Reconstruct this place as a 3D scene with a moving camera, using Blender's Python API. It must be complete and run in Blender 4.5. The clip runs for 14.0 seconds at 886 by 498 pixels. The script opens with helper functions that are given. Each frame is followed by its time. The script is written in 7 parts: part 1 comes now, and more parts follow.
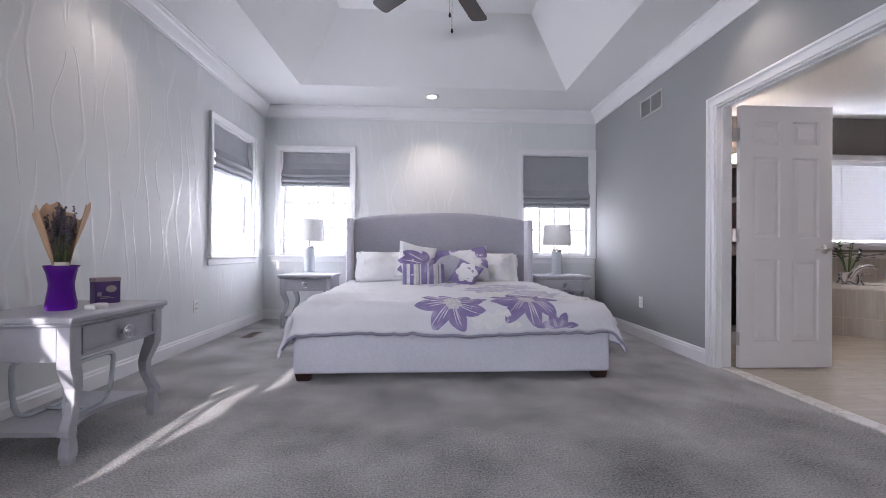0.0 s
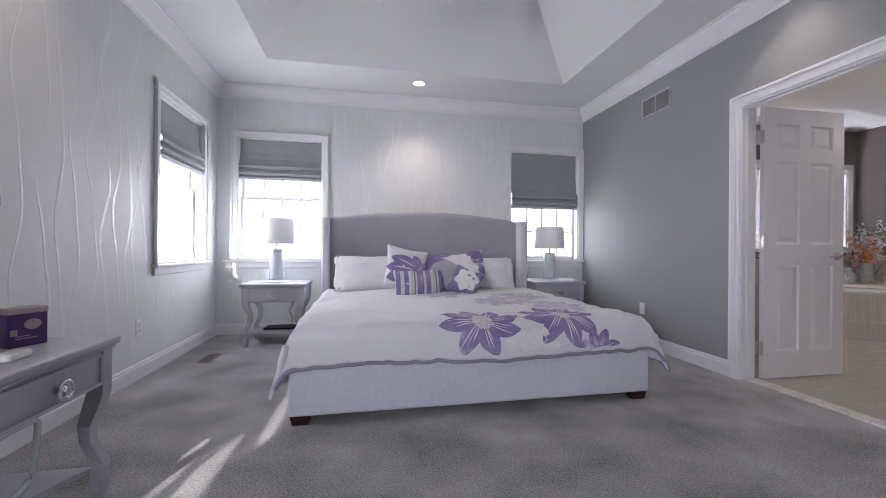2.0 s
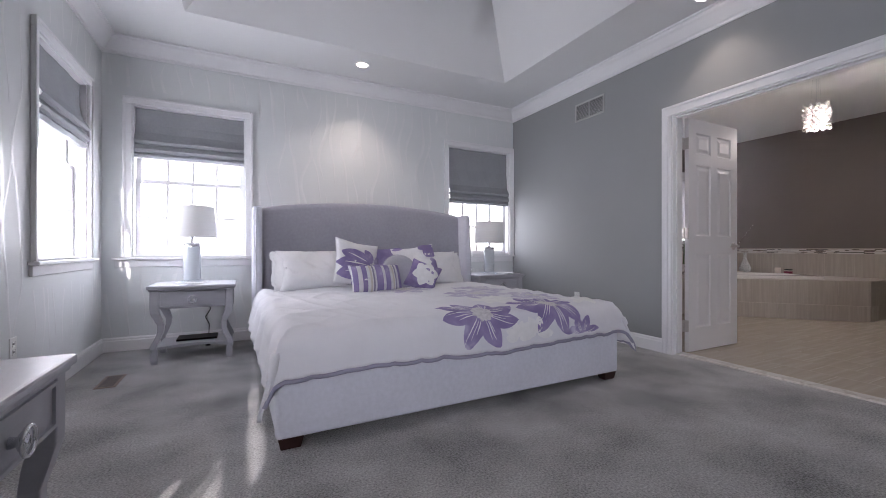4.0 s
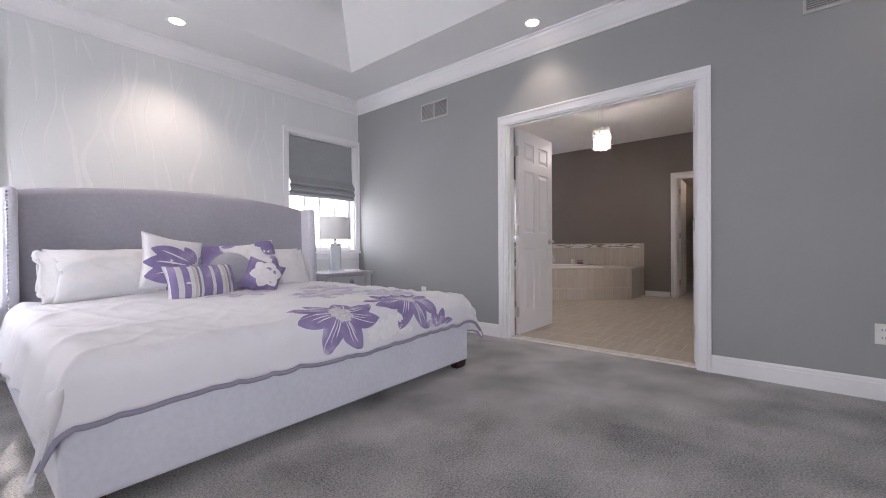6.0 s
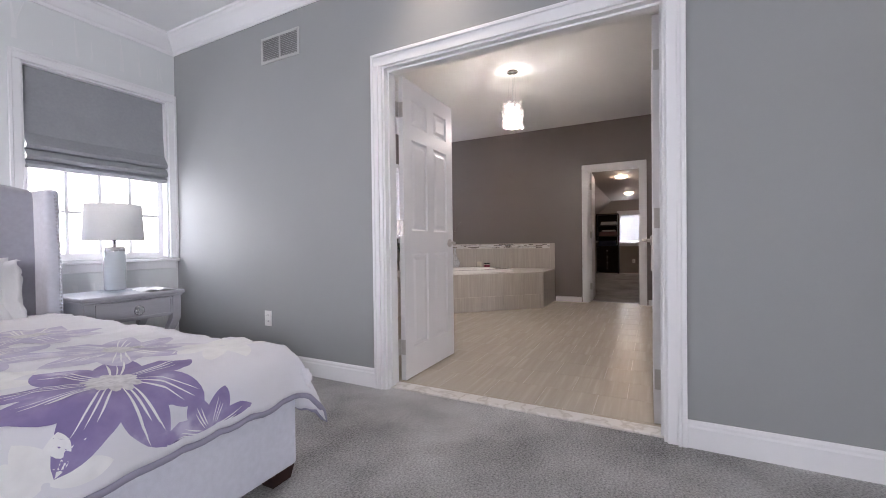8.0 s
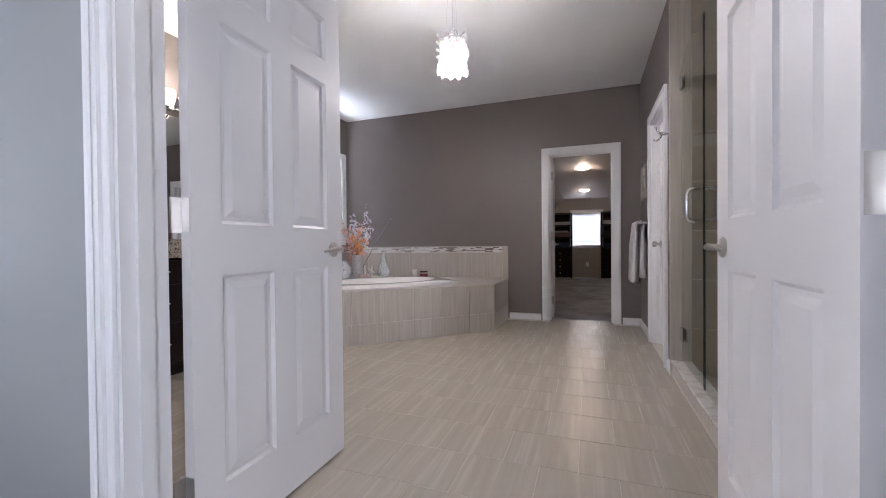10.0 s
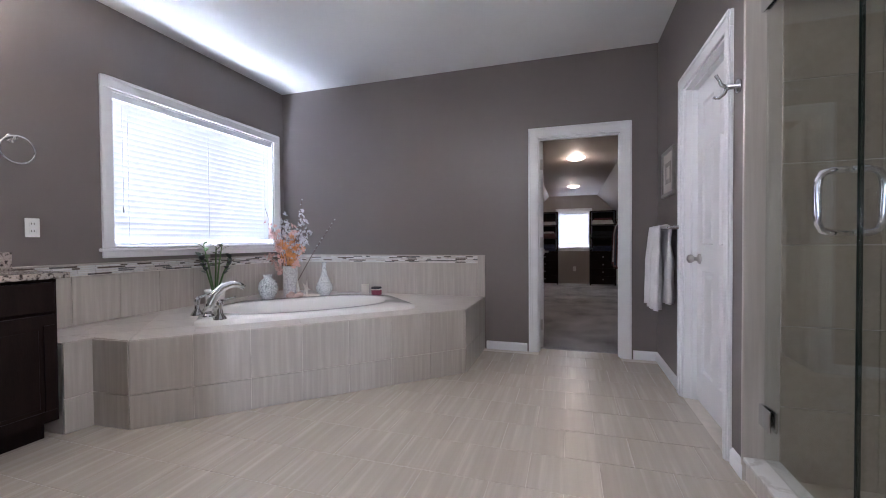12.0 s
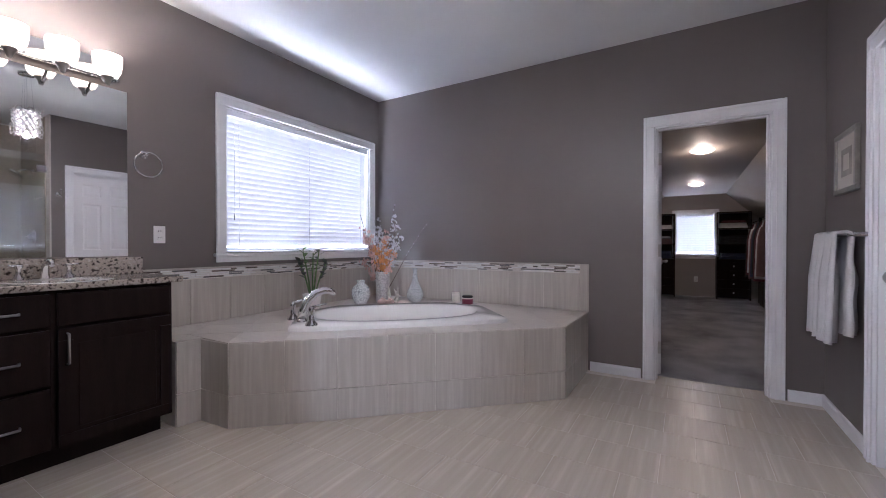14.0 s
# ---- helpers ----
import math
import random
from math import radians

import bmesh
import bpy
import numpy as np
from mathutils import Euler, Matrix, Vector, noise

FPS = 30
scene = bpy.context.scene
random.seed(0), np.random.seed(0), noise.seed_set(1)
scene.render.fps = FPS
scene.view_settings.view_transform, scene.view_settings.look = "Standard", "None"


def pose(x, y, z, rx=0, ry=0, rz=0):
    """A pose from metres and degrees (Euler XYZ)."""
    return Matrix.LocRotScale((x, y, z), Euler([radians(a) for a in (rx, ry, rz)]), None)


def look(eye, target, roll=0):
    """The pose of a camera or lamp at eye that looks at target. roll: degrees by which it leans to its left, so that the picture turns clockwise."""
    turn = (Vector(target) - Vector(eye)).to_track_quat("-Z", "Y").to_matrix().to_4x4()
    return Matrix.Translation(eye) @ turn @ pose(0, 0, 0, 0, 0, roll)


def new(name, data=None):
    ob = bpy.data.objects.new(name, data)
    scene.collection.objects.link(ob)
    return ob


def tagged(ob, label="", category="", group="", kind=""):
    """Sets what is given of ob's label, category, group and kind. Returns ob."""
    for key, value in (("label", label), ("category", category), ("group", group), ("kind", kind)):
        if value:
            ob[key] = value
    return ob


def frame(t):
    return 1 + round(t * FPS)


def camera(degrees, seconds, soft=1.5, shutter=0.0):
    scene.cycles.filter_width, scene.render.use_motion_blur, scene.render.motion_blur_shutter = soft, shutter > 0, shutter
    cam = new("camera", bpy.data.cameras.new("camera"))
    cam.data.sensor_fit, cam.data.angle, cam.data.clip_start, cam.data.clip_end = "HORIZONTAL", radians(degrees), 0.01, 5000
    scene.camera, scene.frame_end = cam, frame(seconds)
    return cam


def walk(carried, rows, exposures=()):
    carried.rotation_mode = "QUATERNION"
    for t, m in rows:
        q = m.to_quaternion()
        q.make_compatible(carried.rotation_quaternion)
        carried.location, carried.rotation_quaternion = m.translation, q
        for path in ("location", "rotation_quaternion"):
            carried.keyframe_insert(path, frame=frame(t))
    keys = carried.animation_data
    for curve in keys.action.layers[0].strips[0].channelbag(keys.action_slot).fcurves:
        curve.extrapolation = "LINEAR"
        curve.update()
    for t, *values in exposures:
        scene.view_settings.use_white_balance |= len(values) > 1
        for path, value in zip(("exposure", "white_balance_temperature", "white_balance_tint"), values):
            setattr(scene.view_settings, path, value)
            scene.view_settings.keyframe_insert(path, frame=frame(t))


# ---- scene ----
cam = camera(95.6, 14.0, soft=0.95)
PATH = [
    (0, (0.103, -0.109, 0.894), (0.181, 1.889, 0.903), 0.4),
    (0.5, (0.04, 0.045, 0.917), (0.129, 2.043, 0.919), 0.4),
    (1, (-0.098, 0.159, 0.929), (0.042, 2.154, 0.932), 0.5),
    (1.5, (-0.238, 0.266, 0.935), (0.01, 2.251, 0.939), 0.4),
    (2, (-0.383, 0.396, 0.957), (-0.016, 2.362, 0.957), 0.4),
    (4.5, (-1.015, 0.796, 0.887), (0.03, 2.501, 0.887), -0.1),
    (5, (-1.048, 0.835, 0.889), (0.155, 2.433, 0.885), -0.2),
    (5.5, (-1.034, 0.869, 0.881), (0.342, 2.322, 0.874), -0.3),
    (6, (-0.971, 0.914, 0.883), (0.554, 2.208, 0.869), -0.4),
    (6.5, (-0.746, 1.023, 0.849), (0.902, 2.155, 0.832), -0.5),
    (7, (-0.442, 1.172, 0.862), (1.261, 2.221, 0.842), -0.6),
    (7.5, (-0.112, 1.296, 0.926), (1.626, 2.286, 0.898), -0.6),
    (8, (0.255, 1.435, 0.916), (2.03, 2.354, 0.892), -0.7),
    (8.5, (0.609, 1.571, 0.916), (2.411, 2.439, 0.889), -0.6),
    (9, (0.968, 1.665, 0.92), (2.798, 2.471, 0.895), -0.6),
    (11.5, (2.625, 1.985, 1.014), (4.535, 2.578, 0.984), -0.4),
    (12, (2.866, 2.007, 1.044), (4.774, 2.606, 1.008), -0.4),
    (12.5, (3.006, 2.054, 1.058), (4.905, 2.682, 1.024), -0.3),
    (13, (3.067, 2.07, 1.072), (4.928, 2.802, 1.045), -0.3),
    (13.5, (3.098, 2.073, 1.078), (4.893, 2.955, 1.056), -0.2),
    (14, (3.115, 2.083, 1.073), (4.829, 3.115, 1.056), -0.0),
]
EXPOSURES = [(0.0, 0.68, 6200, 22), (2.0, 0.46, 6250, 22), (4.5, 0.36, 6300, 22), (5.0, 0.42, 6300, 22), (6.0, 0.80, 6550, 22), (7.5, 1.06, 6450, 21), (9.0, 1.12, 6250, 20), (11.5, 1.38, 5550, 17), (14.0, 1.12, 5500, 22)]
walk(cam, [(t, look(eye, target, roll)) for t, eye, target, roll in PATH], EXPOSURES)

# ---- world, sun and window light ----
world = bpy.data.worlds.new("world")
scene.world = world
world.use_nodes = True
wn = world.node_tree
wn.nodes.clear()
sky = wn.nodes.new("ShaderNodeTexSky")
sky.sky_type, sky.sun_disc = "NISHITA", False
sky.sun_elevation, sky.sun_rotation = radians(22), radians(197)
bg = wn.nodes.new("ShaderNodeBackground")
bg.inputs["Strength"].default_value = 0.15
wo = wn.nodes.new("ShaderNodeOutputWorld")
wn.links.new(sky.outputs[0], bg.inputs[0])
wn.links.new(bg.outputs[0], wo.inputs[0])

sun = new("sun", bpy.data.lights.new("sun", "SUN"))
sun.data.energy, sun.data.angle, sun.data.color = 5.0, radians(0.5), (1.0, 0.95, 0.88)
sun.matrix_world = look((0, 0, 0), (0.31, 1.0, -0.43))


def window_light(x, y, z, w, h, toward, power, color=(0.93, 0.96, 1.0), spread=180):
    lamp = new("window_light", bpy.data.lights.new("window_light", "AREA"))
    lamp.data.shape, lamp.data.size, lamp.data.size_y = "RECTANGLE", w, h
    lamp.data.energy, lamp.data.color, lamp.data.spread = power, color, radians(spread)
    lamp.matrix_world = look((x, y, z), (x + toward[0], y + toward[1], z))
    return lamp


def spot_light(x, y, z, power, color, size=radians(110), radius=0.04):
    lamp = new("ceiling_spot", bpy.data.lights.new("ceiling_spot", "SPOT"))
    lamp.data.energy, lamp.data.color, lamp.data.spot_size, lamp.data.spot_blend = power, color, size, 0.8
    lamp.data.shadow_soft_size = radius
    lamp.matrix_world = look((x, y, z), (x, y + 0.001, z - 1))
    return lamp


def bulb(x, y, z, power, color, radius=0.04):
    lamp = new("bulb", bpy.data.lights.new("bulb", "POINT"))
    lamp.data.energy, lamp.data.color, lamp.data.shadow_soft_size = power, color, radius
    lamp.location = (x, y, z)
    return lamp


WARM = (1.0, 0.86, 0.70)
window_light(-2.17, 4.36, 1.27, 0.84, 0.85, (1, 0), 20)
window_light(-2.23, -1.22, 1.36, 0.50, 0.60, (1, 1.5), 36, spread=112)
window_light(-1.357, 5.328, 1.28, 0.86, 0.88, (0, -1), 23)
window_light(1.815, 5.328, 1.17, 0.86, 0.62, (0, -1), 8)
window_light(5.73, 5.279, 1.535, 1.58, 0.96, (0, -1), 215)
window_light(13.352, 1.9, 1.31, 0.64, 0.84, (-1, 0), 60)
# the two spots at y 0.2 are unseen, added by symmetry as fill
for lx, ly in ((0.144, 4.70), (2.08, 2.51), (-1.66, 2.51), (-1.66, 0.2), (2.08, 0.2)):
    spot_light(lx, ly, 2.72, (4 if lx > 1 and ly < 1 else 10) if abs(lx) > 1 else 24, WARM)
bulb(4.37, 2.72, 2.13, 25, (1.0, 0.92, 0.82), 0.02)
for i in range(5):
    bulb(4.113 - 0.197 * i, 4.95, 2.125, 3.6, (1.0, 0.89, 0.75), 0.035)
bulb(8.5, 1.92, 2.07, 4.0, (1.0, 0.76, 0.52), 0.06)
bulb(11.4, 1.92, 2.07, 4.0, (1.0, 0.76, 0.52), 0.06)


# ---- materials ----
def mat(name, color, rough=0.6, metal=0.0, var=0.06, scale=6.0, bump=0.0, bump_scale=60.0, fine=0.0, stretch=(1, 1, 1),
        rnd=0.0, spec=0.5, trans=0.0, emit=None, sheen=0.0, coat=0.0, ior=1.45, space="Object", island=0.0, fine_scale=14.0):
    m = bpy.data.materials.new(name)
    m.use_nodes = True
    nt = m.node_tree
    b = nt.nodes["Principled BSDF"]
    N, L = nt.nodes.new, nt.links.new
    b.inputs["Roughness"].default_value = rough
    b.inputs["Metallic"].default_value = metal
    b.inputs["Specular IOR Level"].default_value = spec
    b.inputs["Transmission Weight"].default_value = trans
    b.inputs["Sheen Weight"].default_value = sheen
    b.inputs["Coat Weight"].default_value = coat
    b.inputs["IOR"].default_value = ior
    b.inputs["Base Color"].default_value = (*color, 1)
    tc = N("ShaderNodeTexCoord")
    mp = N("ShaderNodeMapping")
    mp.inputs["Scale"].default_value = stretch
    L(tc.outputs[space], mp.inputs["Vector"])
    if var or rnd or fine or island:
        n1 = N("ShaderNodeTexNoise")
        n1.inputs["Scale"].default_value = scale
        n1.inputs["Detail"].default_value = 4
        L(mp.outputs[0], n1.inputs["Vector"])
        n2 = N("ShaderNodeTexNoise")
        n2.inputs["Scale"].default_value = scale * fine_scale
        n2.inputs["Detail"].default_value = 3
        L(mp.outputs[0], n2.inputs["Vector"])
        total = None
        srcs = [(n1.outputs["Fac"], var), (n2.outputs["Fac"], fine)]
        if rnd:
            oi = N("ShaderNodeObjectInfo")
            srcs.append((oi.outputs["Random"], rnd))
        if island:
            ge = N("ShaderNodeNewGeometry")
            srcs.append((ge.outputs["Random Per Island"], island))
        for out, amount in srcs:
            if not amount:
                continue
            mr = N("ShaderNodeMapRange")
            mr.inputs["From Min"].default_value, mr.inputs["From Max"].default_value = (0.25, 0.75) if out.node.type == "TEX_NOISE" else (0, 1)
            mr.inputs["To Min"].default_value, mr.inputs["To Max"].default_value = -amount, amount
            L(out, mr.inputs["Value"])
            if total is None:
                total = mr.outputs[0]
            else:
                ad = N("ShaderNodeMath")
                L(total, ad.inputs[0])
                L(mr.outputs[0], ad.inputs[1])
                total = ad.outputs[0]
        one = N("ShaderNodeMath")
        one.inputs[1].default_value = 1.0
        L(total, one.inputs[0])
        mx = N("ShaderNodeVectorMath")
        mx.operation = "SCALE"
        mx.inputs[0].default_value = color
        L(one.outputs[0], mx.inputs["Scale"])
        L(mx.outputs[0], b.inputs["Base Color"])
    if bump:
        nb = N("ShaderNodeTexNoise")
        nb.inputs["Scale"].default_value = bump_scale
        nb.inputs["Detail"].default_value = 3
        L(mp.outputs[0], nb.inputs["Vector"])
        bp = N("ShaderNodeBump")
        bp.inputs["Strength"].default_value = bump
        bp.inputs["Distance"].default_value = 0.01
        L(nb.outputs["Fac"], bp.inputs["Height"])
        L(bp.outputs[0], b.inputs["Normal"])
    if emit:
        b.inputs["Emission Color"].default_value = (*emit[:3], 1)
        b.inputs["Emission Strength"].default_value = emit[3]
    return m


def ramp_mat(name, stops, scale, rough=0.3, detail=6, tex="NOISE", stretch=(1, 1, 1), bump=0.0, rnd_shift=0.0):
    """A noise run through a colour ramp: stone, woven or printed stuff."""
    m = bpy.data.materials.new(name)
    m.use_nodes = True
    nt = m.node_tree
    N, L = nt.nodes.new, nt.links.new
    b = nt.nodes["Principled BSDF"]
    b.inputs["Roughness"].default_value = rough
    tc, mp = N("ShaderNodeTexCoord"), N("ShaderNodeMapping")
    mp.inputs["Scale"].default_value = stretch
    L(tc.outputs["Object"], mp.inputs["Vector"])
    if rnd_shift:
        oi, sc = N("ShaderNodeObjectInfo"), N("ShaderNodeVectorMath")
        sc.operation = "SCALE"
        sc.inputs[0].default_value = (rnd_shift, rnd_shift * 1.7, rnd_shift * 0.6)
        L(oi.outputs["Random"], sc.inputs["Scale"])
        L(sc.outputs[0], mp.inputs["Location"])
    if tex == "NOISE":
        n = N("ShaderNodeTexNoise")
        n.inputs["Scale"].default_value, n.inputs["Detail"].default_value = scale, detail
        out = n.outputs["Fac"]
    else:
        n = N("ShaderNodeTexVoronoi")
        n.inputs["Scale"].default_value = scale
        out = n.outputs["Distance"]
    L(mp.outputs[0], n.inputs["Vector"])
    r = N("ShaderNodeValToRGB")
    while len(r.color_ramp.elements) < len(stops):
        r.color_ramp.elements.new(0.5)
    for e, (p, c) in zip(r.color_ramp.elements, stops):
        e.position, e.color = p, (*c, 1)
    L(out, r.inputs[0])
    L(r.outputs[0], b.inputs["Base Color"])
    if bump:
        bp = N("ShaderNodeBump")
        bp.inputs["Strength"].default_value, bp.inputs["Distance"].default_value = bump, 0.004
        L(out, bp.inputs["Height"])
        L(bp.outputs[0], b.inputs["Normal"])
    return m


def carpet_mat(name, color):
    """Cut pile: fine tufts, brushed patches and slow tone changes."""
    m = mat(name, color, rough=0.95, var=0.50, scale=2.4, fine=0.55, fine_scale=48, bump=0.0, spec=0.1, sheen=0.25)
    nt = m.node_tree
    N, L = nt.nodes.new, nt.links.new
    b = nt.nodes["Principled BSDF"]
    tc = N("ShaderNodeTexCoord")
    hs = []
    for sc, amount in ((260, 1.0), (110, 0.7), (6, 1.8)):
        n = N("ShaderNodeTexNoise")
        n.inputs["Scale"].default_value, n.inputs["Detail"].default_value, n.inputs["Roughness"].default_value = sc, 4, 0.65
        L(tc.outputs["Object"], n.inputs["Vector"])
        mu = N("ShaderNodeMath")
        mu.operation = "MULTIPLY"
        mu.inputs[1].default_value = amount
        L(n.outputs["Fac"], mu.inputs[0])
        hs.append(mu.outputs[0])
    a1, a2 = N("ShaderNodeMath"), N("ShaderNodeMath")
    L(hs[0], a1.inputs[0])
    L(hs[1], a1.inputs[1])
    L(a1.outputs[0], a2.inputs[0])
    L(hs[2], a2.inputs[1])
    bp = N("ShaderNodeBump")
    bp.inputs["Strength"].default_value, bp.inputs["Distance"].default_value = 0.8, 0.012
    L(a2.outputs[0], bp.inputs["Height"])
    L(bp.outputs[0], b.inputs["Normal"])
    return m


def pane_mat(name, gloss=0.05, tint=(0.97, 0.98, 0.98)):
    m = bpy.data.materials.new(name)
    m.use_nodes = True
    nt = m.node_tree
    nt.nodes.clear()
    N, L = nt.nodes.new, nt.links.new
    tr, gl, mx, out = N("ShaderNodeBsdfTransparent"), N("ShaderNodeBsdfGlossy"), N("ShaderNodeMixShader"), N("ShaderNodeOutputMaterial")
    tr.inputs[0].default_value = (*tint, 1)
    gl.inputs["Roughness"].default_value = 0.02
    mx.inputs[0].default_value = gloss
    L(tr.outputs[0], mx.inputs[1])
    L(gl.outputs[0], mx.inputs[2])
    L(mx.outputs[0], out.inputs[0])
    return m


def glow_through(name, color, share):
    """Thin cloth or plastic that lets part of the light through."""
    m = bpy.data.materials.new(name)
    m.use_nodes = True
    nt = m.node_tree
    nt.nodes.clear()
    N, L = nt.nodes.new, nt.links.new
    di, tl, mx, out = N("ShaderNodeBsdfDiffuse"), N("ShaderNodeBsdfTranslucent"), N("ShaderNodeMixShader"), N("ShaderNodeOutputMaterial")
    tc, no, mr, sc = N("ShaderNodeTexCoord"), N("ShaderNodeTexNoise"), N("ShaderNodeMapRange"), N("ShaderNodeVectorMath")
    no.inputs["Scale"].default_value = 120
    mr.inputs["To Min"].default_value, mr.inputs["To Max"].default_value = 0.94, 1.04
    sc.operation = "SCALE"
    sc.inputs[0].default_value = color
    L(tc.outputs["Object"], no.inputs["Vector"])
    L(no.outputs["Fac"], mr.inputs["Value"])
    L(mr.outputs[0], sc.inputs["Scale"])
    L(sc.outputs[0], di.inputs["Color"])
    L(sc.outputs[0], tl.inputs["Color"])
    mx.inputs[0].default_value = share
    L(di.outputs[0], mx.inputs[1])
    L(tl.outputs[0], mx.inputs[2])
    L(mx.outputs[0], out.inputs[0])
    return m


M_PAPER = mat("wallpaper_white", (0.70, 0.72, 0.72), rough=0.55, var=0.03, scale=1.5, bump=0.08, bump_scale=220)
M_RELIEF = mat("wallpaper_relief", (0.74, 0.75, 0.75), rough=0.32, var=0.03, scale=5)
M_GREY = mat("grey_wall_paint", (0.32, 0.33, 0.33), rough=0.72, spec=0.3, var=0.03, scale=1.2, bump=0.05, bump_scale=300)
M_TAUPE = mat("taupe_wall_paint", (0.172, 0.150, 0.139), rough=0.45, var=0.04, scale=1.0, bump=0.06, bump_scale=280)
M_CEIL = mat("ceiling_paint", (0.76, 0.77, 0.77), rough=0.75, var=0.02, scale=1.5, bump=0.05, bump_scale=200)
M_CLOSET = mat("closet_paint", (0.40, 0.365, 0.345), rough=0.6, var=0.03, scale=1.5)
M_TRIM = mat("white_trim_paint", (0.80, 0.80, 0.81), rough=0.32, var=0.02, scale=3)
M_DOOR = mat("white_door_paint", (0.78, 0.77, 0.78), rough=0.46, var=0.02, scale=3, bump=0.012, bump_scale=90, stretch=(1, 1, 0.1))
M_CARPET = carpet_mat("grey_carpet", (0.41, 0.405, 0.40))
M_CARPET2 = carpet_mat("closet_carpet", (0.33, 0.325, 0.335))
M_MARBLE = ramp_mat("marble_threshold", [(0.0, (0.62, 0.59, 0.55)), (0.44, (0.74, 0.72, 0.69)), (0.49, (0.60, 0.57, 0.53)), (0.53, (0.76, 0.74, 0.71)), (1.0, (0.78, 0.76, 0.74))], 7, 0.25)
M_TILE = ramp_mat("streaked_porcelain_floor_tile", [(0.0, (0.42, 0.372, 0.30)), (0.38, (0.475, 0.425, 0.352)), (0.55, (0.50, 0.45, 0.378)), (0.70, (0.56, 0.51, 0.435)), (1.0, (0.62, 0.57, 0.495))], 1.8, 0.27, 4, stretch=(0.7, 18, 1), bump=0.03, rnd_shift=9.0)
M_TILEV = ramp_mat("streaked_porcelain_wall_tile", [(0.0, (0.42, 0.38, 0.332)), (0.40, (0.46, 0.418, 0.366)), (0.55, (0.495, 0.453, 0.40)), (0.70, (0.545, 0.503, 0.45)), (1.0, (0.60, 0.56, 0.51))], 3.0, 0.30, 5, stretch=(14, 14, 0.7), bump=0.03, rnd_shift=9.0)
M_TILED = mat("streaked_porcelain_deck_tile", (0.50, 0.45, 0.40), rough=0.28, var=0.06, scale=3, fine=0.10, stretch=(9, 1, 1), rnd=0.04)
M_GROUT = mat("grout", (0.70, 0.66, 0.60), rough=0.9, var=0.08, scale=20)
M_GROUTF = mat("floor_grout", (0.57, 0.525, 0.46), rough=0.9, var=0.08, scale=20)
M_SHTILE = mat("beige_shower_tile", (0.40, 0.35, 0.285), rough=0.25, var=0.12, scale=4, fine=0.1, rnd=0.08)
M_TUB = mat("white_acrylic", (0.82, 0.80, 0.77), rough=0.12, var=0.01, coat=0.3)
M_CHROME = mat("polished_chrome", (0.75, 0.76, 0.78), rough=0.08, metal=1.0, var=0.02)
M_NICKEL = mat("brushed_nickel", (0.55, 0.53, 0.51), rough=0.28, metal=1.0, var=0.04, scale=30)
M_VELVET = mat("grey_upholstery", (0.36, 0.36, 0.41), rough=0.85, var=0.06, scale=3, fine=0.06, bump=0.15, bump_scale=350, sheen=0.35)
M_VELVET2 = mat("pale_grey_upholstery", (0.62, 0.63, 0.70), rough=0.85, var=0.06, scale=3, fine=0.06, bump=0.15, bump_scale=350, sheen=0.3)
M_DUVET = mat("white_cotton", (0.70, 0.70, 0.735), rough=0.85, var=0.04, scale=4, bump=0.55, bump_scale=11, sheen=0.15)
M_LINEN = mat("white_pillow_cotton", (0.75, 0.75, 0.76), rough=0.88, var=0.03, scale=6, bump=0.6, bump_scale=16, sheen=0.1)
M_LINING = mat("lavender_grey_lining", (0.27, 0.26, 0.34), rough=0.85, var=0.06, scale=8)
M_PURPLE = ramp_mat("purple_print", [(0.0, (0.15, 0.115, 0.26)), (0.42, (0.225, 0.18, 0.36)), (0.60, (0.30, 0.25, 0.44)), (0.72, (0.52, 0.48, 0.62)), (1.0, (0.66, 0.64, 0.70))], 9, 0.85, 8, bump=0.1)
M_PALEPRINT = ramp_mat("faded_lilac_print", [(0.0, (0.36, 0.32, 0.50)), (0.5, (0.50, 0.47, 0.60)), (0.7, (0.68, 0.66, 0.70)), (1.0, (0.72, 0.71, 0.71))], 10, 0.85, 8)
M_WHITEPRINT = mat("white_flower_print", (0.77, 0.77, 0.765), rough=0.85, var=0.06, scale=25)
M_STAMEN = ramp_mat("grey_flower_heart", [(0.0, (0.25, 0.24, 0.28)), (0.5, (0.62, 0.61, 0.62)), (1.0, (0.8, 0.8, 0.8))], 60, 0.9)
M_FURN = mat("grey_lacquer", (0.42, 0.42, 0.455), rough=0.35, var=0.05, scale=3, fine=0.04, stretch=(1, 6, 6))
M_DARKWOOD = mat("espresso_wood", (0.013, 0.007, 0.0062), rough=0.46, spec=0.16, var=0.25, scale=4, fine=0.2, stretch=(8, 8, 0.8))
M_LEGWOOD = mat("mahogany_leg", (0.030, 0.012, 0.010), rough=0.35, var=0.2, scale=8)
M_GRANITE = ramp_mat("speckled_granite", [(0.0, (0.02, 0.018, 0.016)), (0.36, (0.06, 0.05, 0.045)), (0.43, (0.26, 0.22, 0.19)), (0.52, (0.46, 0.41, 0.36)), (0.60, (0.38, 0.33, 0.28)), (0.72, (0.58, 0.54, 0.49)), (1.0, (0.66, 0.62, 0.58))], 62, 0.14, 7)
M_SHADE = mat("grey_roman_shade_cloth", (0.31, 0.32, 0.335), rough=0.9, var=0.04, scale=4, fine=0.05, bump=0.1, bump_scale=400)
